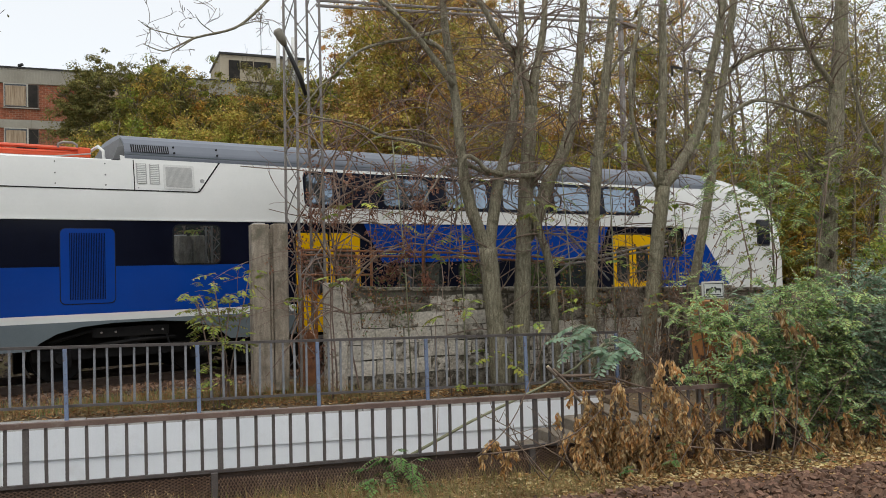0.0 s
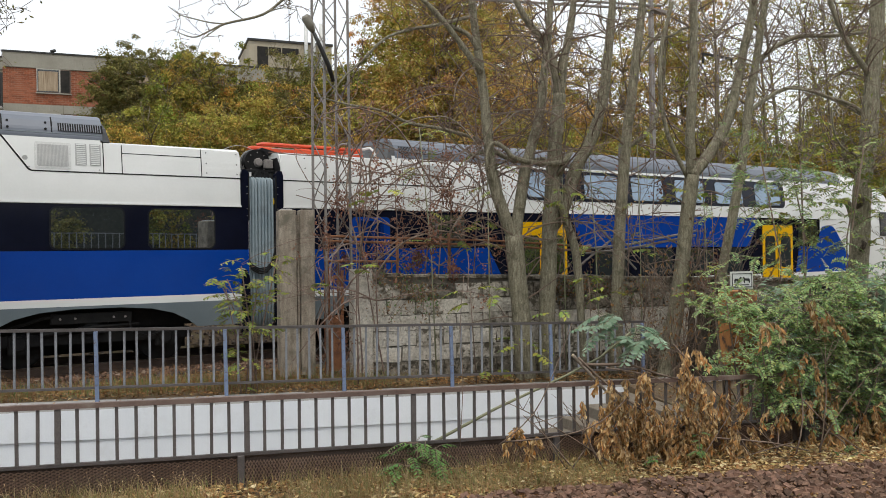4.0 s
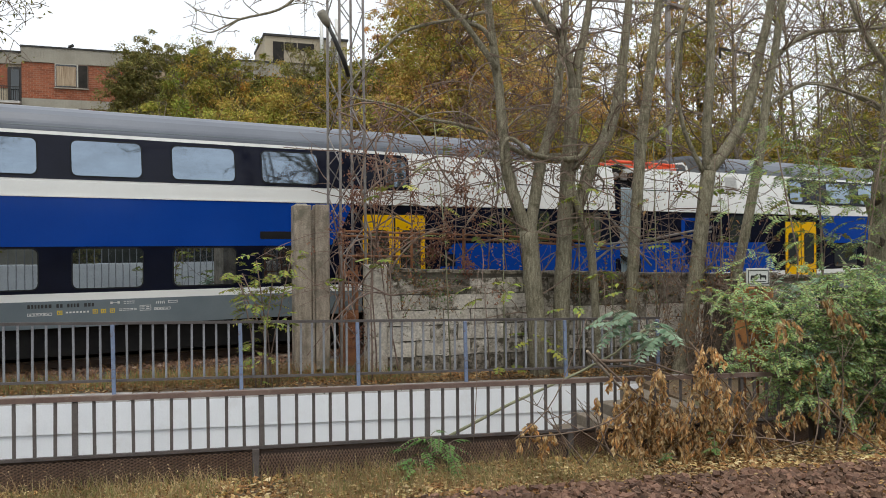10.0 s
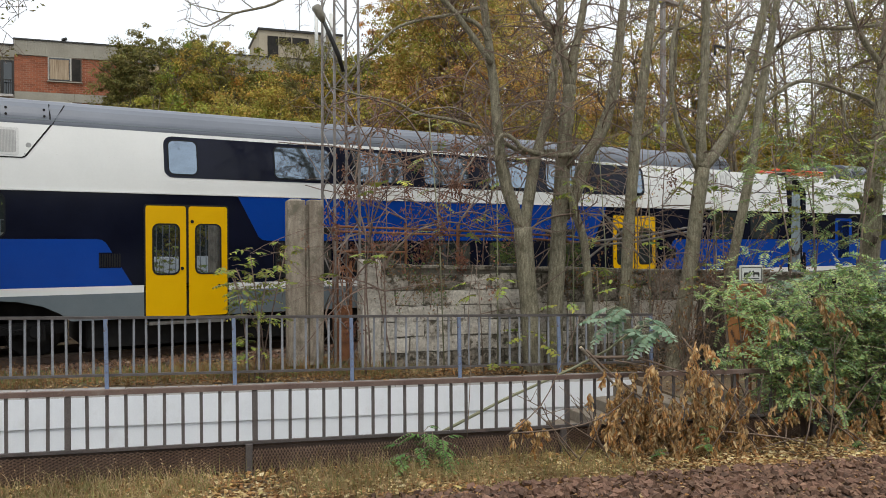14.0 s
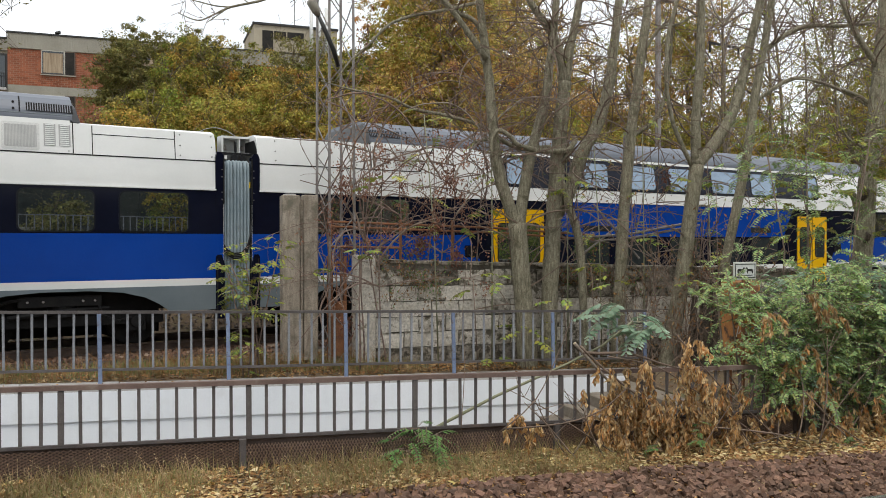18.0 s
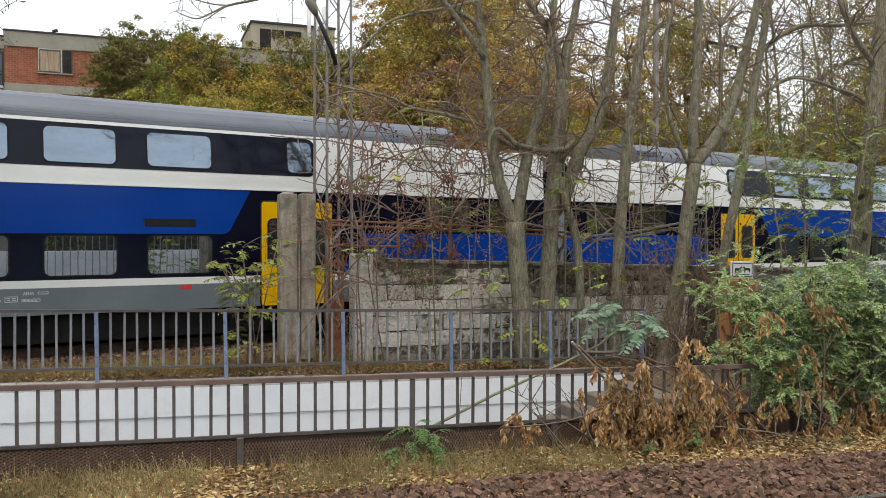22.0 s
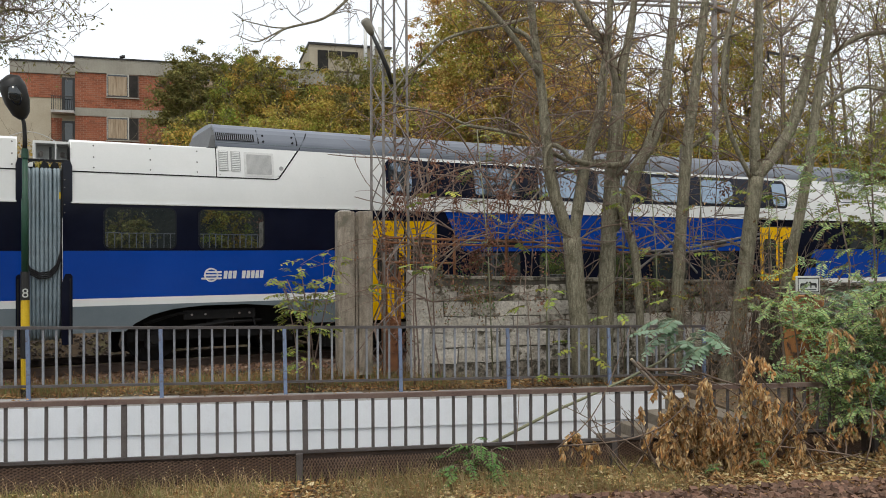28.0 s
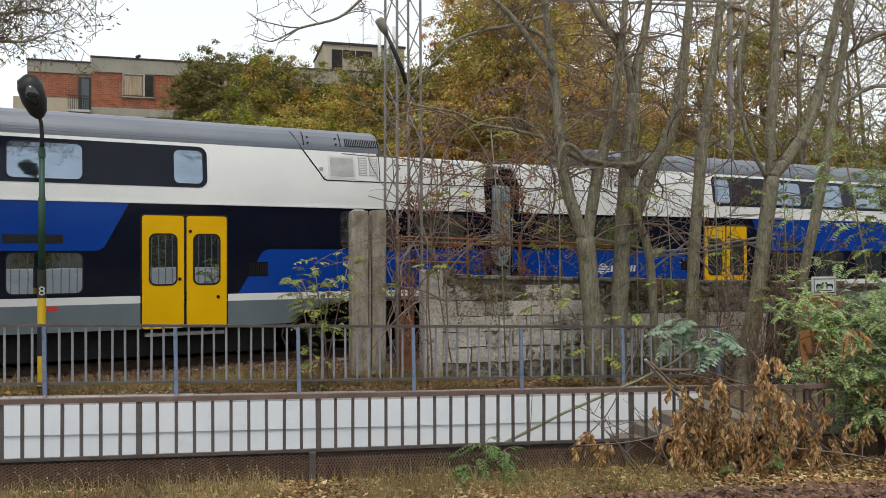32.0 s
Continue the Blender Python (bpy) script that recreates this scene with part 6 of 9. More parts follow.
def curve_pts(p0, d0, length, n, rng, bend=0.25, lift=0.0, curl=0.0):
    """A wandering line; curl bends it steadily to one side, so that it arches."""
    pts, p, d = [Vector(p0)], Vector(p0), Vector(d0).normalized()
    turn = Vector((rng.uniform(-1, 1), rng.uniform(-1, 1), rng.uniform(-0.9, 1.1))) * curl
    for _ in range(n):
        d = (d + turn + Vector((rng.uniform(-bend, bend), rng.uniform(-bend, bend), rng.uniform(-bend, bend) + lift))).normalized()
        p = p + d * (length / n)
        pts.append(p.copy())
    return pts


def grow(g, p0, d0, length, r, depth, rng, tips, bend=0.28, lift=0.05, kids=(3, 5), sides=5, shrink=0.6, curl=0.0):
    """A limb with side shoots, down to twigs; gathers the tips."""
    n = max(3, int(5 - (2 - depth))) + (2 if curl else 0)
    pts = curve_pts(p0, d0, length, n, rng, bend * (0.6 if curl else 1), lift, curl)
    rr = [max(r * (1 - 0.7 * i / n), 0.0045) for i in range(n + 1)]
    g.tube(pts, rr, sides if r > 0.02 else (4 if r > 0.008 else 3), cap=False)
    tips.append((pts[-1], (pts[-1] - pts[-2]).normalized()))
    if depth <= 0:
        return
    for _ in range(rng.randint(*kids)):
        i = rng.randint(1, n)
        d = (pts[i] - pts[i - 1]).normalized()
        q = Vector((rng.uniform(-1, 1), rng.uniform(-1, 1), rng.uniform(-0.6, 1))).normalized()
        dd = (d * 0.75 + q * 0.8).normalized()
        grow(g, pts[i], dd, length * rng.uniform(0.4, 0.75), rr[i] * shrink, depth - 1, rng, tips, bend, lift, kids, sides, shrink, curl)


def smooth_line(nodes, per=4):
    """Points along a soft curve through (a, b, z, r) nodes."""
    out = []
    k = len(nodes)
    for i in range(k - 1):
        p = [np.array(nodes[max(0, min(k - 1, j))], float) for j in (i - 1, i, i + 1, i + 2)]
        for s in range(per):
            t = s / per
            out.append(0.5 * (2 * p[1] + (p[2] - p[0]) * t + (2 * p[0] - 5 * p[1] + 4 * p[2] - p[3]) * t * t + (3 * p[1] - p[0] - 3 * p[2] + p[3]) * t ** 3))
    out.append(np.array(nodes[-1], float))
    return out


def bare_tree(label, trunk, limbs, seed, twigs=15, leaves=None, n_leaf=0, reach=1.5, group="trees by the stairs"):
    """A slender tree: nodes of (a, b, z, radius) for the trunk and each limb, and a web of bare twigs."""
    tree = thing("tree", label, "tree", LANE, group)
    rng = random.Random(seed)
    slim = 0.94 if seed < 43 else 0.86
    tips = []
    for name, nodes in [("trunk", trunk)] + [("limb", l) for l in limbs]:
        line = smooth_line(nodes)
        g = Geo()
        wob = [(p[0] + 0.012 * noise.noise((p[2] * 3, seed, 0)), p[1] + 0.012 * noise.noise((p[2] * 3, seed, 7)), p[2]) for p in line]
        g.tube(wob, [slim * p[3] * (1 + 0.10 * noise.noise((p[2] * 2.5, seed, 3))) for p in line], 10)
        part(name, g, M_BARK, tree, smooth=True)
        g = Geo()
        far_reach = name == "limb" and nodes[-1][0] < 2 and seed < 60
        thin = name == "limb" and nodes[0][3] < 0.06 and seed < 60
        stub = name == "limb" and nodes[-1][2] - nodes[0][2] < 0.8 and nodes[0][3] > 0.1
        for _ in range(1 if stub else 2 if far_reach else 6 if thin else twigs if name == "limb" else max(6, twigs // 2)):
            i = rng.randint(int(len(line) * (0.45 if name == "trunk" else 0.15)), len(line) - 1)
            p = line[i]
            ang = rng.uniform(0, 2 * math.pi)
            d = Vector((math.cos(ang), math.sin(ang) * 0.8, rng.uniform(-0.15, 0.8)))
            grow(g, p[:3], d, rng.uniform(0.7, 1.5) * (0.4 if far_reach else 0.55 * reach if thin else reach), min(0.0175, p[3] * 0.32), 2, rng, tips, 0.26, 0.0, (2, 3), curl=0.26)
        tagged(part("branchwork", g, M_TWIG, tree), kind="stuff")
    if leaves is not None and n_leaf:
        nrng = np.random.default_rng(seed)
        pick = nrng.choice(len(tips), n_leaf)
        pos = np.array([tips[k][0] for k in pick]) + nrng.normal(size=(n_leaf, 3)) * 0.10
        me = quads_mesh("foliage", leaf_quads(nrng, pos, nrng.uniform(0.05, 0.10, n_leaf), 0.03, droop=0.5), leaves)
        tagged(link_mesh("foliage", me, tree), kind="stuff")
    return tree


# slender trees between the railing and the block wall
bare_tree("slender grey-brown tree forking low with bare limbs",
          [(5.90, 13.35, -0.41, 0.201), (5.87, 13.35, 0.32, 0.186), (5.78, 13.35, 1.32, 0.170), (5.70, 13.35, 2.28, 0.170)],
          [[(5.77, 13.45, 2.18, 0.131), (5.53, 13.45, 2.73, 0.120), (5.36, 13.45, 3.28, 0.110), (5.28, 13.45, 3.92, 0.100), (5.22, 13.45, 4.62, 0.090), (5.12, 13.45, 5.41, 0.080), (5.01, 13.45, 6.30, 0.069), (4.94, 13.45, 7.48, 0.050)],
           [(5.74, 13.40, 2.18, 0.121), (5.83, 13.40, 2.75, 0.113), (5.96, 13.40, 3.45, 0.108), (6.12, 13.40, 3.98, 0.101), (6.27, 13.40, 4.51, 0.092), (6.32, 13.40, 4.96, 0.086), (6.39, 13.40, 5.40, 0.078), (6.44, 13.40, 5.85, 0.070), (6.48, 13.40, 6.30, 0.062), (6.52, 13.40, 7.1, 0.045)],
           [(5.12, 13.35, 5.14, 0.059), (4.68, 13.35, 5.70, 0.054), (4.27, 13.35, 6.16, 0.044), (3.67, 13.35, 6.63, 0.034)],
           [(5.09, 13.42, 5.55, 0.050), (4.91, 13.42, 5.81, 0.046), (4.59, 13.42, 5.94, 0.044), (4.32, 13.42, 6.12, 0.040), (3.9, 13.42, 6.6, 0.03)],
           [(4.91, 13.38, 6.11, 0.036), (4.32, 13.38, 5.93, 0.032), (3.79, 13.38, 5.80, 0.029), (3.36, 13.38, 5.60, 0.026), (2.98, 13.38, 5.20, 0.022), (2.70, 13.38, 4.95, 0.016), (2.45, 13.38, 4.6, 0.010)],
           [(5.40, 13.80, 3.95, 0.040), (5.09, 13.88, 4.09, 0.036), (4.53, 13.90, 4.22, 0.033), (3.94, 13.90, 4.30, 0.030), (3.49, 13.90, 4.49, 0.026), (2.84, 13.90, 4.58, 0.020), (2.3, 13.90, 4.7, 0.011)],
           [(4.97, 13.20, 6.77, 0.035), (4.01, 13.20, 7.37, 0.032), (2.90, 13.20, 7.10, 0.029), (2.08, 13.20, 6.51, 0.026), (1.72, 13.20, 6.13, 0.024), (1.35, 13.20, 5.82, 0.022), (0.78, 13.20, 5.63, 0.019), (0.52, 13.20, 5.49, 0.014), (0.28, 13.20, 5.38, 0.011), (-0.01, 13.20, 5.47, 0.006)],
           [(0.80, 13.20, 5.63, 0.013), (0.56, 13.21, 5.63, 0.011), (0.33, 13.22, 5.67, 0.010), (0.10, 13.22, 5.72, 0.008), (-0.08, 13.22, 5.84, 0.005)],
           [(0.75, 13.20, 5.62, 0.011), (0.56, 13.18, 5.47, 0.009), (0.40, 13.17, 5.34, 0.005)],
           [(1.04, 13.20, 5.72, 0.010), (0.85, 13.22, 5.86, 0.008), (0.76, 13.22, 6.00, 0.005)],
           [(1.40, 13.20, 5.85, 0.011), (1.67, 13.19, 5.95, 0.009), (1.90, 13.18, 5.92, 0.005)]],
          40, leaves=L_OLIVE, n_leaf=40)
bare_tree("straight grey-brown tree with a long curved limb",
          [(6.38, 13.50, -0.42, 0.174), (6.39, 13.50, 0.69, 0.159), (6.47, 13.50, 2.22, 0.154), (6.56, 13.50, 3.43, 0.146), (6.64, 13.50, 4.32, 0.134), (6.71, 13.50, 4.87, 0.126)],
          [[(6.50, 13.60, 2.33, 0.134), (6.83, 13.60, 2.85, 0.130), (7.08, 13.60, 3.54, 0.126), (7.41, 13.60, 4.10, 0.116), (7.65, 13.60, 4.82, 0.106), (7.78, 13.60, 5.73, 0.090), (7.90, 13.60, 6.80, 0.074), (7.99, 13.60, 8.08, 0.048)],
           [(6.62, 13.35, 3.40, 0.055), (6.82, 13.30, 3.85, 0.054), (6.67, 13.28, 3.61, 0.052), (6.18, 13.28, 3.57, 0.050), (5.70, 13.28, 3.65, 0.048), (5.52, 13.28, 3.81, 0.046), (5.32, 13.28, 3.90, 0.042), (5.20, 13.28, 3.75, 0.034), (5.17, 13.28, 3.42, 0.022)],
           [(6.70, 13.52, 4.82, 0.105), (6.61, 13.54, 5.44, 0.092), (6.37, 13.55, 5.87, 0.078), (6.07, 13.55, 6.23, 0.064), (5.72, 13.55, 6.8, 0.045)],
           [(6.71, 13.50, 4.82, 0.095), (6.79, 13.48, 5.46, 0.084), (6.91, 13.48, 6.00, 0.074), (6.98, 13.48, 6.37, 0.066), (7.05, 13.48, 7.1, 0.05)],
           [(6.41, 13.50, 3.66, 0.056), (5.80, 13.50, 3.63, 0.051), (5.36, 13.50, 3.78, 0.040), (4.93, 13.50, 3.70, 0.030)]],
          41, leaves=L_OLIVE, n_leaf=40)
bare_tree("thin leaning young tree trunk",
          [(7.07, 13.40, -0.15, 0.077), (7.02, 13.40, 0.99, 0.077), (6.95, 13.40, 1.92, 0.082), (6.80, 13.40, 2.43, 0.077), (6.63, 13.40, 2.89, 0.067), (6.53, 13.40, 3.45, 0.051)],
          [],
          42, leaves=None, n_leaf=0)
bare_tree("slim straight tree with pale bark",
          [(7.74, 13.45, -0.35, 0.142), (7.81, 13.45, 0.86, 0.131), (7.86, 13.45, 2.02, 0.126), (7.95, 13.45, 3.07, 0.121), (8.08, 13.45, 4.24, 0.111), (8.26, 13.45, 5.41, 0.101), (8.44, 13.45, 6.69, 0.085), (8.59, 13.45, 8.09, 0.059)],
          [[(8.30, 13.40, 5.55, 0.034), (8.60, 13.30, 5.98, 0.032), (8.91, 13.30, 6.03, 0.030), (9.29, 13.30, 6.23, 0.027), (9.61, 13.30, 6.23, 0.02)],
           [(8.10, 13.55, 3.93, 0.053), (8.67, 13.55, 4.33, 0.048), (8.92, 13.55, 5.15, 0.043), (8.99, 13.55, 6.02, 0.038), (9.18, 13.55, 7.12, 0.027)]],
          43, leaves=L_LIME, n_leaf=110)
bare_tree("tree with a broad fork above the wall",
          [(8.54, 13.10, -0.51, 0.198), (8.72, 13.10, 0.23, 0.178), (8.94, 13.10, 1.38, 0.163), (9.11, 13.10, 2.54, 0.153), (9.24, 13.10, 3.39, 0.159)],
          [[(9.31, 13.20, 3.34, 0.117), (9.28, 13.20, 4.14, 0.106), (9.37, 13.20, 5.32, 0.096), (9.40, 13.20, 6.49, 0.080), (9.46, 13.20, 7.99, 0.053)],
           [(9.28, 13.15, 3.39, 0.127), (9.60, 13.15, 3.74, 0.123), (10.02, 13.15, 4.31, 0.118), (10.28, 13.15, 5.04, 0.108), (10.48, 13.15, 5.81, 0.098), (10.72, 13.15, 6.70, 0.087), (10.96, 13.15, 8.03, 0.060)],
           [(9.12, 13.10, 3.38, 0.053), (8.74, 13.10, 4.11, 0.047), (8.57, 13.10, 4.93, 0.042), (8.64, 13.10, 5.88, 0.042), (8.88, 13.10, 6.63, 0.031)]],
          44, leaves=L_LIME, n_leaf=190)
bare_tree("slim leaning tree beside the orange cabinet",
          [(9.45, 13.00, -0.21, 0.116), (9.64, 13.00, 0.84, 0.106), (9.88, 13.00, 1.90, 0.106), (10.09, 13.00, 2.75, 0.107), (10.28, 13.00, 3.61, 0.102), (10.46, 13.00, 4.70, 0.097), (10.64, 13.00, 5.57, 0.086), (10.88, 13.00, 6.78, 0.076), (11.15, 13.00, 8.10, 0.049)],
          [[(10.74, 13.10, 5.60, 0.065), (11.16, 13.10, 5.93, 0.060), (11.76, 13.10, 6.19, 0.055), (12.59, 13.10, 6.26, 0.051), (13.44, 13.10, 6.40, 0.040)],
           [(10.46, 13.05, 4.60, 0.049), (11.44, 13.05, 5.14, 0.044), (12.54, 13.05, 4.97, 0.039), (13.38, 13.05, 4.62, 0.028)]],
          45, leaves=L_LIME, n_leaf=190)
stout_tree = bare_tree("stout old tree with a broken stub",
          [(12.26, 12.30, -0.25, 0.235), (12.30, 12.30, 1.03, 0.224), (12.40, 12.30, 2.10, 0.214), (12.47, 12.30, 3.07, 0.204), (12.64, 12.30, 4.04, 0.194), (12.78, 12.30, 5.33, 0.172), (12.92, 12.30, 6.64, 0.157), (13.07, 12.30, 8.17, 0.108)],
          [[(12.44, 12.40, 2.32, 0.108), (12.28, 12.40, 2.75, 0.081), (12.14, 12.40, 2.91, 0.070)],
           [(12.55, 12.35, 3.07, 0.065), (12.36, 12.35, 3.55, 0.059), (12.12, 12.35, 3.70, 0.043), (12.07, 12.35, 4.13, 0.032)],
           [(12.82, 12.40, 4.45, 0.050), (12.40, 12.40, 4.71, 0.044), (11.88, 12.40, 4.84, 0.036), (11.26, 12.40, 4.96, 0.028), (10.76, 12.40, 4.98, 0.018)],
           [(12.33, 12.20, 3.57, 0.034), (12.21, 12.20, 3.75, 0.030), (11.92, 12.20, 3.88, 0.026), (11.72, 12.20, 4.19, 0.022), (11.69, 12.20, 4.64, 0.018), (11.86, 12.20, 4.46, 0.012)],
           [(12.78, 12.30, 5.23, 0.075), (12.22, 12.30, 5.83, 0.064), (11.82, 12.30, 6.54, 0.053), (11.57, 12.30, 7.36, 0.037)]],
          46, twigs=16, leaves=L_OLIVE, n_leaf=260)
for a, z, w in ((12.22, 2.84, 1.0), (12.27, 2.02, 0.8)):
    part("knot", Geo().tube([(a - 0.05 * w, 12.14, z - 0.11 * w), (a - 0.01, 12.09, z - 0.03 * w), (a + 0.03 * w, 12.09, z + 0.06 * w), (a + 0.04 * w, 12.15, z + 0.13 * w)], [0.03 * w, 0.06 * w, 0.055 * w, 0.02 * w], 10), M_BARKOLD, stout_tree, "dark scar of a lost limb", smooth=True)
bare_tree("thin tree at the edge of the thicket",
          [(16.16, 14.50, 0.31, 0.116), (16.30, 14.50, 2.64, 0.110), (16.51, 14.50, 4.33, 0.104), (16.72, 14.50, 6.04, 0.098), (17.03, 14.50, 7.89, 0.079), (17.21, 14.50, 9.48, 0.059)],
          [[(16.62, 14.60, 4.22, 0.059), (15.95, 14.60, 5.10, 0.052), (15.63, 14.60, 6.25, 0.045), (15.47, 14.60, 7.52, 0.032)]],
          47, twigs=20, leaves=L_OLIVE, n_leaf=260)


bare_tree("thin twiggy tree reaching in over the track",
          [(-5.66, 13.00, 0.11, 0.155), (-5.67, 13.00, 3.22, 0.140), (-5.60, 13.00, 5.57, 0.117), (-5.53, 13.00, 7.93, 0.078)],
          [[(-5.60, 13.00, 4.39, 0.070), (-4.21, 13.00, 4.90, 0.056), (-3.75, 13.00, 5.10, 0.037), (-3.25, 13.00, 5.12, 0.022), (-2.98, 13.00, 5.24, 0.015)],
           [(-5.60, 13.00, 5.18, 0.070), (-4.35, 13.00, 5.49, 0.052), (-3.7, 13.00, 5.48, 0.037), (-3.15, 13.00, 5.60, 0.022), (-2.88, 13.00, 5.55, 0.015)],
           [(-5.60, 13.00, 6.04, 0.055), (-4.21, 13.00, 6.15, 0.040), (-3.4, 13.00, 5.99, 0.030), (-2.75, 13.00, 6.04, 0.018)]],
          71, twigs=50, leaves=L_DARKGREEN, n_leaf=2000, reach=0.6)


def shrub(label, roots, seed, mat, leaf, n_leaf, leaf_len, name="shrub", category="shrub", droop=0.6, twig_r=0.012, group="", bend=0.35, kids=(2, 4)):
    """Arching stems from (a, b, z, lean_a, lean_b, length) roots, with leaves towards the tips."""
    th = thing(name, label, category, LANE, group)
    rng = random.Random(seed)
    tips = []
    for a, b, z, la, lb, L in roots:
        g = Geo()
        grow(g, (a, b, z), (la, lb, 1.0), L, twig_r, 2, rng, tips, bend, 0.0, kids, 5)
        tagged(part("stem", g, mat, th), kind="stuff")
    if n_leaf:
        nrng = np.random.default_rng(seed)
        pick = nrng.choice(len(tips), n_leaf)
        pos = np.array([tips[k][0] for k in pick]) + nrng.normal(size=(n_leaf, 3)) * 0.06
        me = quads_mesh("foliage", leaf_quads(nrng, pos, nrng.uniform(0.6, 1.2, n_leaf) * leaf_len, leaf_len * 0.36, droop=droop), leaf)
        tagged(link_mesh("foliage", me, th), kind="stuff")
    return th


def arching_sapling(a, b, height, seed, n_arcs, n_heads, dry=0):
    """A thin stem with arching, hanging shoots towards its top."""
    th = thing("sapling", "leggy purple-brown sapling with arching bare shoots", "sapling", LANE, "saplings behind the railing")
    rng = random.Random(seed)
    line = curve_pts((a, b, -0.3), (rng.uniform(-0.12, 0.12), rng.uniform(-0.08, 0.05), 1), height, 8, rng, 0.10, 0.05)
    part("stem", Geo().tube(line, [0.016 - 0.0011 * i for i in range(9)], 6), M_TWIGRED, th, smooth=True)
    g, tips = Geo(), []
    for _ in range(n_arcs):
        i = rng.randint(4, 8)
        p, ang = line[i].copy(), rng.uniform(0, 2 * math.pi)
        d = Vector((math.cos(ang), math.sin(ang) * 0.45, rng.uniform(0.0, 0.9))).normalized()
        sag, step, pts, w0 = rng.uniform(-0.10, 0.32), rng.uniform(0.14, 0.27), [p], rng.choice((0.008, 0.011, 0.015))
        veer = rng.uniform(-0.22, 0.22)
        for _ in range(8):
            d = (d + Vector((rng.uniform(-0.14, 0.14) + veer, rng.uniform(-0.15, 0.15), rng.uniform(-0.12, 0.12) - sag))).normalized()
            p = p + d * step
            pts.append(p.copy())
        g.tube(pts, [w0 * (1 - 0.06 * k) for k in range(9)], 5, cap=False)
        tips.append(pts[-1])
        for _ in range(2):
            k = rng.randint(2, 7)
            q = (pts[k + 1] - pts[k]).normalized() + Vector((rng.uniform(-1, 1), rng.uniform(-0.6, 0.6), rng.uniform(-0.7, 0.9)))
            tw = curve_pts(pts[k], q, rng.uniform(0.18, 0.6), 4, rng, 0.18, 0.0, 0.35)
            g.tube(tw, [0.0046, 0.0042, 0.0038, 0.0034, 0.003], 3, cap=False)
            tips.append(tw[-1])
    tagged(part("branchwork", g, M_TWIGRED, th), kind="stuff")
    nrng = np.random.default_rng(seed)
    tips = sorted((q for q in tips if q[0] > 2.45), key=lambda q: q[2]) or tips
    heads = nrng.choice(max(1, len(tips) // 2), n_heads + 3)
    pos = np.concatenate([np.array(tips[k])[None] + nrng.normal(size=(n, 3)) * np.array([0.07, 0.06, 0.13]) - np.array([0, 0, 0.08]) for k, n in zip(heads, [75] * n_heads + [14, 10, 8])])
    me = quads_mesh("foliage", leaf_quads(nrng, pos, nrng.uniform(0.04, 0.095, len(pos)), 0.032, droop=0.8), L_PURPLE)
    tagged(link_mesh("foliage", me, th), kind="stuff")
    if dry:
        pick = nrng.choice(len(tips), dry)
        pos = np.concatenate([np.array(tips[k])[None] + nrng.normal(size=(9, 3)) * np.array([0.06, 0.05, 0.07]) - np.array([0, 0, 0.05]) for k in pick])
        me = quads_mesh("dry_leaves", leaf_quads(nrng, pos, nrng.uniform(0.035, 0.085, len(pos)), 0.03, droop=0.9), L_RUSSET)
        tagged(link_mesh("dry_leaves", me, th, None, "withered russet leaflets"), kind="stuff")
    return th


def vine(a, b, z, seed, mat, leafy):
    """A long sinuous whip that climbs, arches over and hangs, with short side shoots and a few dry leaves."""
    rng = random.Random(seed)
    th = thing("vine", "long looping grey-brown vine with a few withered leaves", "vine", LANE, "vines by the gate post")
    p, d = Vector((a, b, z)), Vector((rng.uniform(-0.5, 0.7), rng.uniform(-0.2, 0.2), 1)).normalized()
    pts, bendx, n = [p.copy()], rng.uniform(-0.16, 0.20), rng.randint(14, 22)
    for i in range(n):
        sag = 0.02 if i < n * 0.45 else 0.20
        d = (d + Vector((bendx + rng.uniform(-0.22, 0.22), rng.uniform(-0.1, 0.1), rng.uniform(-0.16, 0.16) - sag))).normalized()
        if p.x < 2.3:
            d.x = abs(d.x) + 0.2
        if p.z < z - 0.2 and d.z < 0:
            d.z = 0.15
        p = p + d * 0.21
        pts.append(p.copy())
    line = smooth_line([(*q, 0.0135 * (1 - 0.65 * i / n) + 0.0035) for i, q in enumerate(pts)], 3)
    part("stem", Geo().tube([tuple(q[:3]) for q in line], [q[3] for q in line], 5), mat, th, smooth=True)
    g, tips = Geo(), []
    for _ in range(9):
        k = rng.randint(3, n - 1)
        q = (pts[k + 1] - pts[k]).normalized() + Vector((rng.uniform(-1, 1), rng.uniform(-0.5, 0.5), rng.uniform(-0.8, 0.8)))
        tw = curve_pts(pts[k], q, rng.uniform(0.2, 0.7), 5, rng, 0.16, 0.0, 0.32)
        g.tube(tw, [0.006, 0.0055, 0.005, 0.0045, 0.004, 0.003], 4, cap=False)
        tips.append(tw[-1])
    tagged(part("branchwork", g, mat, th), kind="stuff")
    nrng = np.random.default_rng(seed)
    pos = np.concatenate([np.array(q)[None] + nrng.normal(size=(leafy, 3)) * np.array([0.05, 0.05, 0.09]) - np.array([0, 0, 0.06]) for q in tips])
    tagged(link_mesh("dry_leaves", quads_mesh("dry_leaves", leaf_quads(nrng, pos, nrng.uniform(0.035, 0.08, len(pos)), 0.03, droop=0.9), L_RUSSET), th, None, "withered russet leaflets"), kind="stuff")


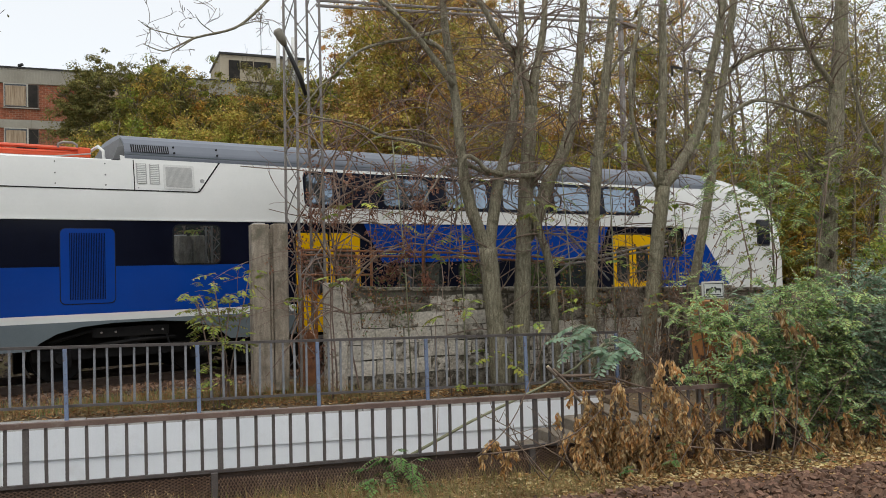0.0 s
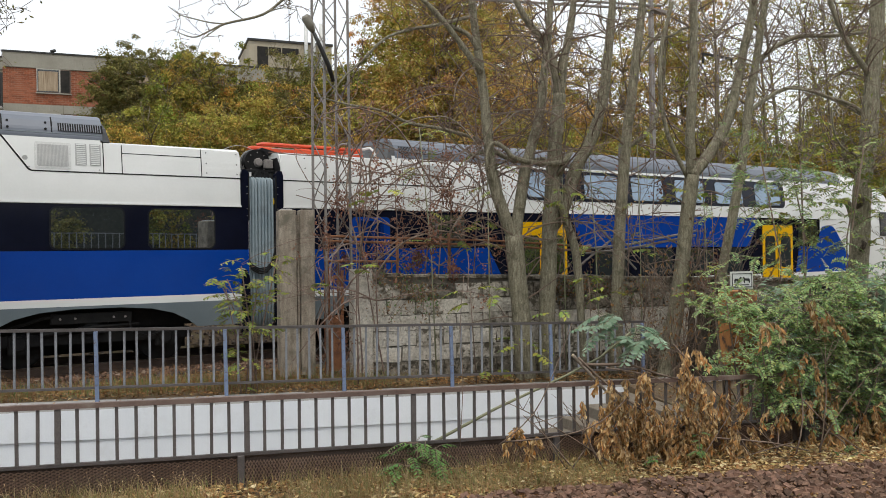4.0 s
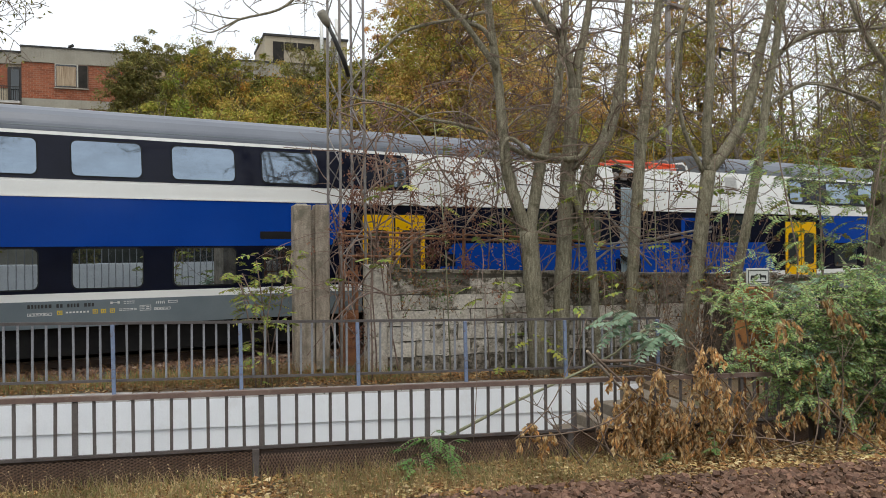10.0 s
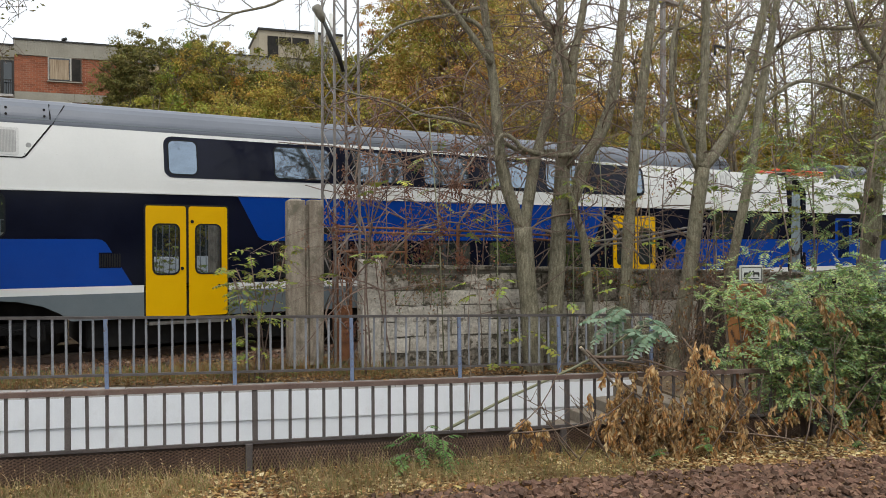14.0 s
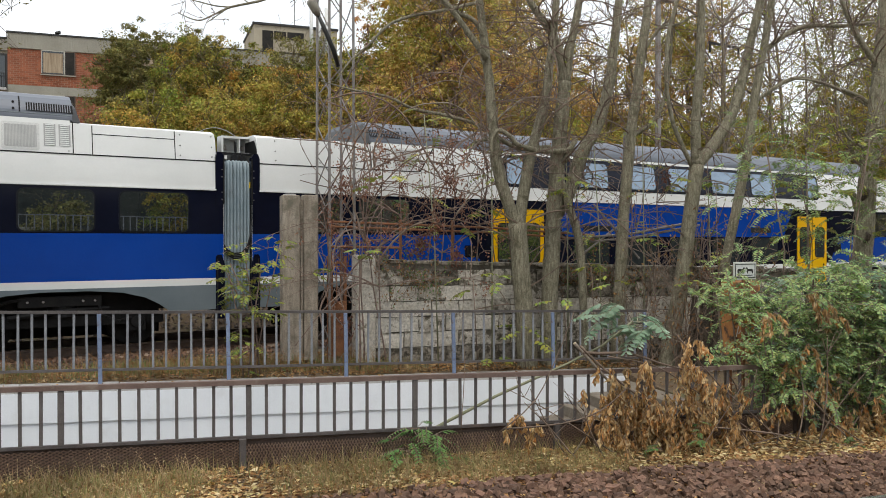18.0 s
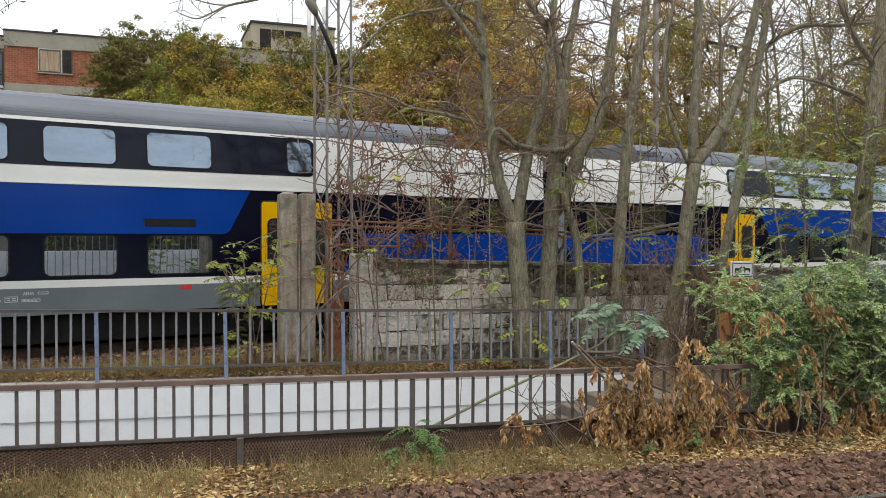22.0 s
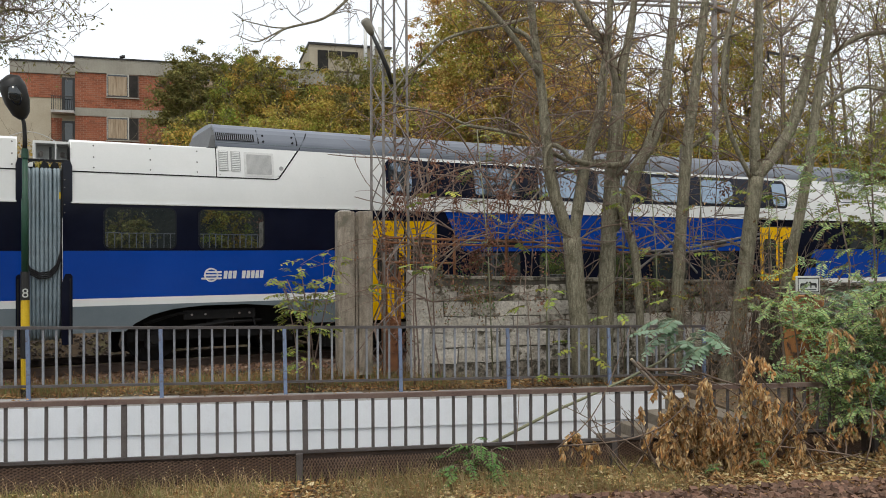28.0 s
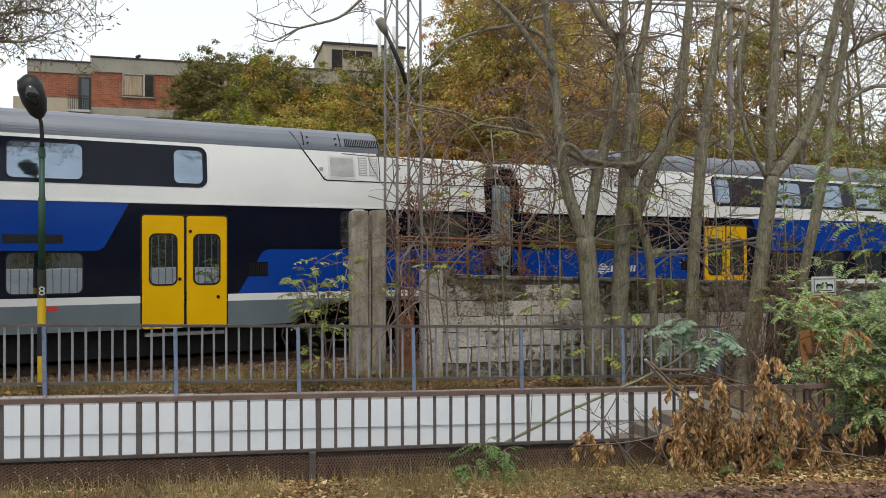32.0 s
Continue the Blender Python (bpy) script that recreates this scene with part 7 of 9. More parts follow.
def thicket():
    """The purple-brown tangle of saplings between the gate post and the forked tree."""
    rng = random.Random(77)
    for k in range(4):
        arching_sapling(2.8 + 0.24 * k + rng.uniform(-0.1, 0.1), rng.uniform(13.2, 13.7), rng.uniform(2.2, 3.8), 300 + k, rng.randint(5, 7), 2, 9)
    for k in range(7):
        arching_sapling(3.5 + 0.5 * k + rng.uniform(-0.15, 0.15), rng.uniform(14.6, 15.1), rng.uniform(4.0, 5.7), 320 + k, rng.randint(9, 12), k % 2, 45 if k < 5 else 12)
    for k in range(5):
        arching_sapling(7.0 + 0.9 * k, rng.uniform(14.5, 14.9), rng.uniform(3.4, 5.4), 340 + k, 9, 1)
    for k in range(2):
        arching_sapling(3.4 + 1.1 * k + rng.uniform(-0.15, 0.15), rng.uniform(15.1, 15.4), rng.uniform(4.6, 5.3), 420 + k, rng.randint(7, 9), 0, 40)
    for k in range(11):
        vine(rng.uniform(2.6, 6.6), rng.uniform(13.25, 13.75), rng.uniform(1.5, 3.4), 360 + k, (M_TWIGRED, M_TWIG, M_TWIGPALE)[k % 3], 4 + k % 5)
    for k in range(2):
        vine(2.35 + 0.2 * k, 13.9, 0.4 + 0.5 * k, 480 + k, M_TWIGRED, 14)


thicket()


# ---- trees behind the railway ----
def crown_tree(label, x, y, ground, top, radii, seed, mat, clumps=90, per=60, leaf=0.13, spread=0.5, trunk_r=0.18, centre_z=None, group="trees behind the railway", category="tree", limbs=14, bark=None):
    tree = thing("tree", label, category, pose(x, y, ground), group)
    rng = random.Random(seed)
    nrng = np.random.default_rng(seed)
    h = top - ground
    cz = h - radii[2] if centre_z is None else centre_z
    line = curve_pts((0, 0, 0), (0, 0, 1), h * 0.8, 6, rng, 0.10, 0.05)
    g = Geo().tube(line, [trunk_r * (1 - 0.12 * i) for i in range(7)], 7)
    part("trunk", g, M_BARKFAR, tree, smooth=True)
    g, tips = Geo(), []
    for _ in range(limbs):
        i = rng.randint(2, 6)
        ang = rng.uniform(0, 6.28)
        grow(g, line[i], (math.cos(ang), math.sin(ang), 0.7), radii[0] * rng.uniform(0.5, 0.95), trunk_r * 0.4, 2, rng, tips, 0.25, 0.05, (2, 4), 4)
    tagged(part("branchwork", g, bark or M_BARKFAR, tree), kind="stuff")
    me = quads_mesh("crown", crown_leaves(nrng, (0, 0, cz), radii, int(clumps * 1.7), int(per * 0.6), spread * 0.95, leaf * 1.12), mat)
    tagged(link_mesh("crown", me, tree), kind="stuff")
    return tree


def ray_place(az, dist):
    return dist * math.sin(radians(az)), dist * math.cos(radians(az))


def background_trees():
    rng = random.Random(5)
    # a dense bank of autumn shrubs right behind the line, in two rows
    for k in range(26):
        az = -8 + 1.5 * k + rng.uniform(-0.6, 0.6)
        x, y = ray_place(az, rng.uniform(27, 33))
        h = rng.uniform(7.0, 8.5) if az > 17 else rng.uniform(5.9, 7.2) if az > 9.5 else rng.uniform(3.9, 4.8)
        mat = rng.choice([L_YELLOW, L_YELLOW, L_OLIVE])
        crown_tree("yellow-green autumn shrub on the bank behind the line", x, y, 0.4, 0.4 + h, (1.9, 1.7, h * 0.5), 500 + k, mat, 130, 160, 0.085, 0.33, 0.07, group="autumn shrubs on the bank", category="shrub")
    for k in range(16):
        az = 31 + 2.3 * k + rng.uniform(-0.8, 0.8)
        x, y = ray_place(az, max(rng.uniform(34, 46), 22 / math.cos(radians(az))))
        h = rng.uniform(6.8, 8.2) if az < 48 else rng.uniform(5.4, 7.0) if az < 57 else rng.uniform(8.5, 11.0)
        crown_tree("yellow-green autumn shrub on the bank behind the line", x, y, 0.4, 0.4 + h, (2.4, 2.2, h * 0.5), 560 + k, L_FAR, 150, 130, 0.11, 0.42, 0.07, group="autumn shrubs on the bank", category="shrub")
    for k in range(12):
        x, y = ray_place(14.6 + 1.4 * k + rng.uniform(-0.4, 0.4), rng.uniform(34, 37))
        h = rng.uniform(9.9, 11.2)
        crown_tree("tall olive shrub before the brick wall", x, y, 0.4, 0.4 + h, (1.9, 1.7, h * 0.45), 1800 + k, (L_OLIVE, L_YELLOW, L_DARKGREEN)[k % 3], 130, 140, 0.095, 0.34, 0.07, group="shrubs before the brick wall", category="shrub")
    # dark crowns before the brick block
    for az, d, top, r, mat in ((10.7, 40, 11.6, (1.7, 1.9, 3.0), L_DARKGREEN), (12.2, 40, 12.2, (2.3, 2.0, 3.1), L_DARKGREEN), (13.9, 41, 12.0, (1.9, 2.0, 3.3), L_DARKGREEN), (15.2, 40, 11.9, (1.3, 1.6, 2.0), L_DARKGREEN), (15.8, 41, 10.4, (2.2, 2.2, 2.9), L_OLIVE), (18.5, 39, 9.8, (2.6, 2.2, 3.0), L_OLIVE), (21.5, 39, 9.4, (2.6, 2.2, 3.0), L_YELLOW)):
        x, y = ray_place(az, d)
        crown_tree("dark olive tree in front of the brick building", x, y, 0.5, top, r, int(az * 10), mat, 230, 130, 0.085, 0.24, limbs=22)
    # tall yellowing trees in the middle
    for az, d, top, r in ((26.6, 30, 7.6, (1.6, 2.0, 3.4)), (28.6, 31, 9.6, (1.5, 2.0, 4.2)), (30.4, 31, 13.5, (1.7, 2.4, 6.2)), (32.8, 30, 15.5, (2.0, 2.6, 7.2)), (35.4, 32, 13.5, (2.1, 2.6, 6.2)), (32.9, 38, 19.0, (2.6, 3.0, 8.4)), (35.6, 39, 17.0, (2.6, 3.0, 7.4)), (38.2, 35, 11.5, (2.2, 2.4, 5.0)), (29.3, 36, 17.5, (2.1, 2.4, 7.8)), (37.4, 39, 18.5, (2.5, 2.6, 8.2)), (40.6, 36, 9.4, (2.0, 2.0, 4.0)), (43.2, 37, 8.8, (2.0, 2.0, 3.8))):
        x, y = ray_place(az, d)
        crown_tree("tall autumn tree with thin yellow-brown leaves", x, y, 0.5, top, r, int(az * 10), L_YELLOW if int(az) % 3 == 0 else L_GOLD, 190, 120, 0.10, 0.42, 0.2, limbs=34, bark=M_TWIGRED)
    for az, d, top in ((41.2, 37, 12.0), (44.6, 38, 12.5), (46.6, 36, 14.5), (48.4, 37, 13.5), (50.2, 38, 16.5), (52.6, 40, 11)):
        x, y = ray_place(az, d)
        crown_tree("tall slender tree with thin golden leaves", x, y, 0.4, top, (1.4, 1.4, top * 0.44), int(az * 100), L_GOLD if int(az) % 4 else L_YELLOW, 110, 85, 0.11, 0.40, 0.11, group="slender golden trees", limbs=22)
    # a golden band of undergrowth along the far bank
    for k in range(20):
        az = 37.5 + 1.4 * k + rng.uniform(-0.4, 0.4)
        d = max(rng.uniform(30, 36), 22.5 / math.cos(radians(az)))
        x, y = ray_place(az, d)
        h = d * (0.142 if az < 50 else 0.150) + 1.6 + rng.uniform(-0.8, 1.0)
        crown_tree("golden undergrowth shrub on the far bank", x, y, 0.4, 0.4 + h, (2.1, 1.8, h * 0.5), 1700 + k, (L_OLIVE, L_YELLOW, L_FAR)[k % 3], 120, 130, 0.10, 0.38, 0.07, group="undergrowth on the far bank", category="shrub")
    # thin, half-bare trees to the far side of the thicket
    for k in range(13):
        az = 41 + 2.2 * k + rng.uniform(-0.6, 0.6)
        d = max(rng.uniform(34, 52), 23 / math.cos(radians(az)))
        x, y = ray_place(az, d)
        top = rng.uniform(13, 19) * (0.55 if 50.5 < az < 57 else 1)
        crown_tree("half-bare tall tree with sparse olive leaves", x, y, 0.4, top, (2.6, 2.6, top * 0.42), 900 + k, L_FAR if k % 2 else L_OLIVE, 60 if az < 57 else 240, 60, 0.11, 0.6, 0.10)


background_trees()


def bare_far_tree(x, y, top, seed):
    """A tall leafless tree: trunk, rising limbs and a haze of twigs."""
    tree = thing("tree", "tall bare grey-brown tree beyond the railway", "tree", pose(x, y, 0.3), "bare trees beyond the railway")
    rng = random.Random(seed)
    line = curve_pts((0, 0, 0), (0, 0, 1), top, 9, rng, 0.07, 0.05)
    part("trunk", Geo().tube(line, [0.10 - 0.009 * i for i in range(10)], 8), M_BARKFAR, tree, smooth=True)
    g, tips = Geo(), []
    for _ in range(17):
        i = rng.randint(2, 9)
        ang = rng.uniform(0, 6.28)
        grow(g, line[i], (math.cos(ang), math.sin(ang), 1.1), rng.uniform(1.8, 3.6), 0.04, 2, rng, tips, 0.22, 0.06, (2, 4), 4)
    tagged(part("branchwork", g, M_TWIGPALE, tree), kind="stuff")
    nrng = np.random.default_rng(seed)
    pos = np.array([tips[k][0] for k in nrng.choice(len(tips), 1500)]) + nrng.normal(size=(1500, 3)) * 0.22
    tagged(link_mesh("foliage", quads_mesh("foliage", leaf_quads(nrng, pos, nrng.uniform(0.06, 0.13, 1500), 0.055, droop=0.4), L_FAR), tree), kind="stuff")


for k in range(12):
    az = 50.8 + 1.45 * k + random.Random(k).uniform(-0.7, 0.7)
    d = max(27 + 3.5 * (k % 4), 21 / math.cos(radians(az)))
    bx, by = ray_place(az, d)
    bare_far_tree(bx, by, 11.5 + 1.6 * (k % 4), 1200 + k)


# ---- tree of heaven: leaves of many leaflets on a long stalk ----
def compound(nrng, base, d, length, pairs, leaflet, droop=0.9, broad=0.17, loose=0.10):
    """Quads for one feathered leaf that arches over."""
    d = unit(np.asarray(d, float))
    side = unit(np.cross(d, [0, 0, 1.0]) + nrng.normal(size=3) * loose * 1.3)
    out, p = [], np.array(base, float)
    stalk = [p.copy()]
    step = length / (pairs + 2)
    for i in range(pairs + 2):
        d = unit(d + np.array([0, 0, -droop * 0.11]))
        p = p + d * step
        stalk.append(p.copy())
        if i < 2:
            continue
        f = 1 - 0.45 * (i - 2) / pairs
        up = unit(np.cross(side, d))
        for s in (-1, 1):
            q = unit(side * s + d * 0.35 - up * 0.25 + nrng.normal(size=3) * loose)
            L = leaflet * f * nrng.uniform(0.85, 1.15)
            w = unit(np.cross(q, up)) * L * broad
            m = p + q * L * 0.4 - up * L * 0.02
            out.append([p, m + w, p + q * L - up * L * 0.12, m - w])
    return out, stalk


def feather_bush(name, label, category, spots, seed, mat, length=0.5, pairs=9, leaflet=0.10, stems=(), group="", stem_mat=None, broad=0.17, droop=(0.8, 1.0), open_side=0.0, loose=0.10):
    """A bush of feathered leaves in whorls at the spots (a, b, z, leaves, spread)."""
    th = thing(name, label, category, LANE, group)
    nrng = np.random.default_rng(seed)
    quads, g = [], Geo()
    for a, b, z, n, spread in spots:
        for _ in range(n):
            ang = nrng.uniform(0, 2 * math.pi)
            base = np.array([a, b, z]) + nrng.normal(size=3) * spread
            d = (math.cos(ang), math.sin(ang) * (1 - 0.4 * open_side) - open_side, nrng.uniform(0.0, 0.6))
            q, st = compound(nrng, base, d, length * nrng.uniform(0.7, 1.25), pairs, leaflet * nrng.uniform(0.8, 1.2), droop=nrng.uniform(*droop), broad=broad, loose=loose)
            quads += q
            g.tube(st[::3] + [st[-1]], [0.004] * (len(st[::3]) + 1), 3, cap=False)
    tagged(part("stalk_web", g, stem_mat or M_TWIG, th), kind="stuff")
    tagged(link_mesh("foliage", quads_mesh("foliage", np.array(quads), mat), th), kind="stuff")
    for pts, r in stems:
        part("stem", Geo().tube(pts, [r * (1 - 0.5 * i / len(pts)) for i in range(len(pts))], 6), stem_mat or M_TWIG, th, smooth=True)
    return th


def green_bush():
    rng = random.Random(21)
    for k in range(13):
        a = 7.42 + 0.28 * k + rng.uniform(-0.1, 0.1)
        b = (8.95 if k % 2 else 9.6) + rng.uniform(-0.25, 0.25)
        top = min(1.0 + 0.125 * k, 1.42) + (0.22 if k % 3 == 0 else 0)
        spots, stems = [], []
        z = 0.0 if k < 4 else -0.35
        while z < top:
            sa, sb = a + rng.uniform(-0.32, 0.32), b + rng.uniform(-0.4, 0.35)
            # a gap before the cabinet and the sign, and an open foot
            if not (0.71 < sa / sb < 0.82 and (0.38 < z < 0.85 or 1.22 < z < 1.8)) and not (z < 0.4 and k < 4 and rng.random() < 0.55):
                spots.append((sa, sb, z + rng.uniform(0, 0.1), 11, 0.15))
            z += 0.10
        stems.append(([(a, b, -0.55), (a + rng.uniform(-0.1, 0.1), b, 0.3), (a + rng.uniform(-0.2, 0.2), b, top)], 0.02))
        feather_bush("tree_of_heaven_shrub", "green feather-leaved shrub crowding the railing's end", "shrub", spots, 700 + k, (L_SPRIG if k == 4 or k >= 7 else L_GREEN), 0.38, 11, 0.070, stems, "green shrubs", broad=0.26, droop=(-0.1, 1.1), open_side=0.4, loose=0.27)

    spots = [(6.62, 9.2, 1.28, 4, 0.07), (6.86, 9.2, 1.32, 6, 0.09), (7.05, 9.25, 1.12, 8, 0.10), (7.25, 9.25, 1.02, 9, 0.10), (7.4, 9.25, 1.22, 8, 0.10), (6.52, 8.95, 0.52, 5, 0.07), (6.72, 8.95, 0.45, 6, 0.08), (6.95, 8.9, 0.36, 8, 0.09)]
    feather_bush("tree_of_heaven_shrub", "pale green feather-leaved shrub before the rusty cabinet", "shrub", spots, 720, L_GREEN, 0.34, 10, 0.07, [([(7.3, 9.3, -0.5), (7.15, 9.25, 0.5), (7.0, 9.2, 1.3)], 0.014), ([(7.2, 9.0, -0.5), (6.9, 8.95, 0.1), (6.6, 8.95, 0.5)], 0.012)], "green shrubs", broad=0.26, droop=(0.0, 1.0), open_side=0.3, loose=0.25)
    for k in range(4):
        a = 7.2 + 0.27 * k
        spots = [(a + rng.uniform(-0.2, 0.2), 8.72 + rng.uniform(-0.12, 0.15), -0.1 + 0.11 * i, 9, 0.12) for i in range(8)]
        feather_bush("tree_of_heaven_shrub", "low green shrub grown through the railing's end", "shrub", spots, 730 + k, L_SPRIG if k == 2 else L_GREEN, 0.32, 10, 0.066, [([(a, 8.75, -0.5), (a + 0.05, 8.72, 0.2), (a - 0.05, 8.72, 0.8)], 0.012)], "green shrubs", broad=0.26, droop=(0.0, 1.1), open_side=0.3, loose=0.27)


green_bush()


def wall_creeper():
    """A thin, half-withered creeper over the block wall's upper courses."""
    th = thing("creeper", "half-withered brown-green creeper over the block wall", "climbing plant", LANE)
    rng, nrng = random.Random(61), np.random.default_rng(61)
    g, tips = Geo(), []
    for _ in range(70):
        a = rng.choice((rng.uniform(6.9, 8.9), rng.uniform(3.4, 4.6), rng.uniform(6.9, 12.2)))
        line = curve_pts((a, 13.93, rng.uniform(1.3, 1.62) - 0.03 * (a - 3)), (rng.uniform(-1, 1), -0.05, rng.uniform(-1.0, 0.5)), rng.uniform(0.3, 0.9), 6, rng, 0.2, 0.0, 0.3)
        line = [Vector((p.x, min(13.96, max(13.80, p.y)), p.z)) for p in line]
        g.tube(line, [0.007 - 0.0007 * i for i in range(7)], 4, cap=False)
        tips += line[2:]
    tagged(part("branchwork", g, M_TWIG, th), kind="stuff")
    for name, mat, n in (("foliage", L_WEED, 500), ("dry_leaves", L_LITTERBR, 1100)):
        pick = nrng.choice(len(tips), n)
        pos = np.array([tips[k] for k in pick]) + nrng.normal(size=(n, 3)) * np.array([0.06, 0.03, 0.06])
        tagged(link_mesh(name, quads_mesh(name, leaf_quads(nrng, pos, nrng.uniform(0.03, 0.07, n), 0.028, droop=0.6), mat), th), kind="stuff")


wall_creeper()
# ---- near plants, litter, stones and small things ----
gate_rng = random.Random(8)
gate_stems = []
for k in range(6):
    lean = gate_rng.uniform(-0.45, 0.55)
    gate_stems.append(([(0.95 + 0.05 * k, 13.0, -0.3), (0.95 + 0.05 * k + lean * 0.35, 13.0, 0.7), (0.95 + lean, 13.0 + gate_rng.uniform(-0.2, 0.2), gate_rng.uniform(1.4, 2.25))], 0.013))
feather_bush("sapling", "young sapling with yellow-green feathered leaves by the gate post", "sapling",
             [(*[p + (q - p) * f for p, q in zip(st[0][1], st[0][2])], 4, 0.08) for st in gate_stems for f in (0.15, 0.5, 0.8, 1.0)] + [(gate_rng.uniform(0.75, 1.3), 12.98, gate_rng.uniform(-0.15, 0.6), 2, 0.06) for _ in range(8)],
             801, L_LIME, 0.32, 6, 0.092, gate_stems, stem_mat=M_TWIGRED, broad=0.23, loose=0.16)
feather_bush("sapling", "slender seedling with a few yellow-green feathered leaves", "sapling",
             [(*(4.73, 12.98, 1.31), 3, 0.06), (*(5.04, 12.98, 1.35), 2, 0.06)],
             802, L_LIME, 0.48, 5, 0.155, [([(4.82, 12.98, -0.23), (4.73, 12.98, 1.31)], 0.010)], "seedlings behind the railing", broad=0.26, loose=0.16)
feather_bush("sapling", "slender seedling with a few yellow-green feathered leaves", "sapling",
             [(*(6.97, 12.98, 1.52), 3, 0.06), (*(7.37, 12.98, 1.31), 3, 0.06)],
             803, L_LIME, 0.48, 5, 0.155, [([(7.07, 12.98, -0.35), (6.97, 12.98, 1.52)], 0.010)], "seedlings behind the railing", broad=0.26, loose=0.16)
feather_bush("sapling", "slender seedling with a few yellow-green feathered leaves", "sapling",
             [(*(5.61, 12.98, 0.41), 3, 0.06), (*(5.77, 12.98, 0.31), 3, 0.06)],
             804, L_LIME, 0.48, 5, 0.155, [([(5.71, 12.98, -0.27), (5.61, 12.98, 0.41)], 0.010)], "seedlings behind the railing", broad=0.26, loose=0.16)
feather_bush("sapling", "slender seedling with a few yellow-green feathered leaves", "sapling",
             [(*(5.08, 12.98, -0.00), 3, 0.06), (*(4.53, 12.98, 2.31), 2, 0.06)],
             805, L_LIME, 0.48, 5, 0.155, [([(5.19, 12.98, -0.25), (5.08, 12.98, -0.00)], 0.010)], "seedlings behind the railing", broad=0.26, loose=0.16)
feather_bush("sapling", "slender seedling with a few yellow-green feathered leaves", "sapling",
             [(*(6.42, 12.98, 0.93), 2, 0.06), (*(6.54, 12.98, 3.01), 3, 0.06), (*(3.17, 12.98, 2.96), 3, 0.06)],
             806, L_LIME, 0.48, 5, 0.155, [([(6.52, 12.98, -0.32), (6.42, 12.98, 0.93)], 0.010)], "seedlings behind the railing", broad=0.26, loose=0.16)
feather_bush("sapling", "slender seedling with a few yellow-green feathered leaves", "sapling",
             [(*(9.19, 12.98, 1.27), 4, 0.06), (*(9.44, 12.98, 1.59), 4, 0.06), (*(8.36, 12.98, 1.91), 3, 0.06)],
             807, L_LIME, 0.48, 5, 0.155, [([(9.31, 12.98, -0.46), (9.19, 12.98, 1.27)], 0.010)], "seedlings behind the railing", broad=0.26, loose=0.16)
feather_bush("sapling", "slender seedling with a few yellow-green feathered leaves", "sapling",
             [(*(9.57, 12.98, 3.06), 3, 0.06), (*(8.60, 12.98, 3.05), 3, 0.06), (*(2.69, 12.98, 1.81), 3, 0.06), (*(1.96, 12.98, 1.41), 3, 0.06)],
             808, L_LIME, 0.48, 5, 0.155, [([(9.68, 12.98, -0.48), (9.57, 12.98, 3.06)], 0.010)], "seedlings behind the railing", broad=0.26, loose=0.16)
feather_bush("sapling", "tall sapling with hanging green feathered leaves", "sapling",
             [(*(9.61, 11.50, 3.34), 5, 0.15), (*(10.08, 11.50, 3.16), 5, 0.15), (*(10.55, 11.50, 2.98), 5, 0.15), (*(9.27, 11.50, 3.05), 4, 0.15), (*(10.92, 11.50, 2.78), 5, 0.15), (*(10.32, 11.50, 3.46), 4, 0.15), (*(11.04, 11.50, 3.28), 4, 0.15), (*(9.84, 11.50, 2.58), 3, 0.15), (*(11.54, 11.50, 2.99), 4, 0.15)],
             811, L_GREEN, 0.55, 9, 0.11, [([(10.42, 11.50, -0.06), (10.32, 11.50, 3.46)], 0.02)])
tangle_rng = random.Random(33)
for a0, b0 in ((8.0, 12.9), (8.7, 12.6), (9.2, 12.9), (9.7, 12.5)):
    shrub("tangle of dry brown stems round the tree's foot",
          [(a0 + tangle_rng.uniform(-0.35, 0.35), b0 + tangle_rng.uniform(-0.2, 0.2), -0.5, tangle_rng.uniform(-0.25, 0.25), tangle_rng.uniform(-0.1, 0.1), tangle_rng.uniform(0.9, 2.1)) for _ in range(9)],
          int(a0 * 100), M_TWIG, L_LITTERBR, 160, 0.09, "dry_shrub", "shrub", 0.9, 0.013, "dry stems by the trees", 0.12, (2, 4))
def gnarled_stump():
    """Old dark stems grown together at the foot of the forked tree."""
    th = thing("tree_stump", "dark gnarled old stems grown together at the tree's foot", "tree stump", LANE)
    for k, line in enumerate((((9.02, 12.75, -0.55, 0.15), (9.10, 12.75, 0.1, 0.12), (9.22, 12.78, 0.7, 0.10), (9.34, 12.8, 1.25, 0.06)),
                              ((9.26, 12.65, -0.55, 0.12), (9.30, 12.65, 0.2, 0.10), (9.46, 12.68, 0.85, 0.08), (9.52, 12.7, 1.35, 0.045)),
                              ((8.84, 12.85, -0.55, 0.10), (8.98, 12.85, 0.3, 0.075), (9.02, 12.85, 0.95, 0.05)))):
        pts = smooth_line(line, 5)
        part("stem", Geo().tube([(p[0] + 0.03 * noise.noise((p[2] * 4, k, 1)), p[1], p[2]) for p in pts], [p[3] * (1 + 0.25 * noise.noise((p[2] * 5, k, 4))) for p in pts], 11), M_BARKOLD, th, smooth=True)


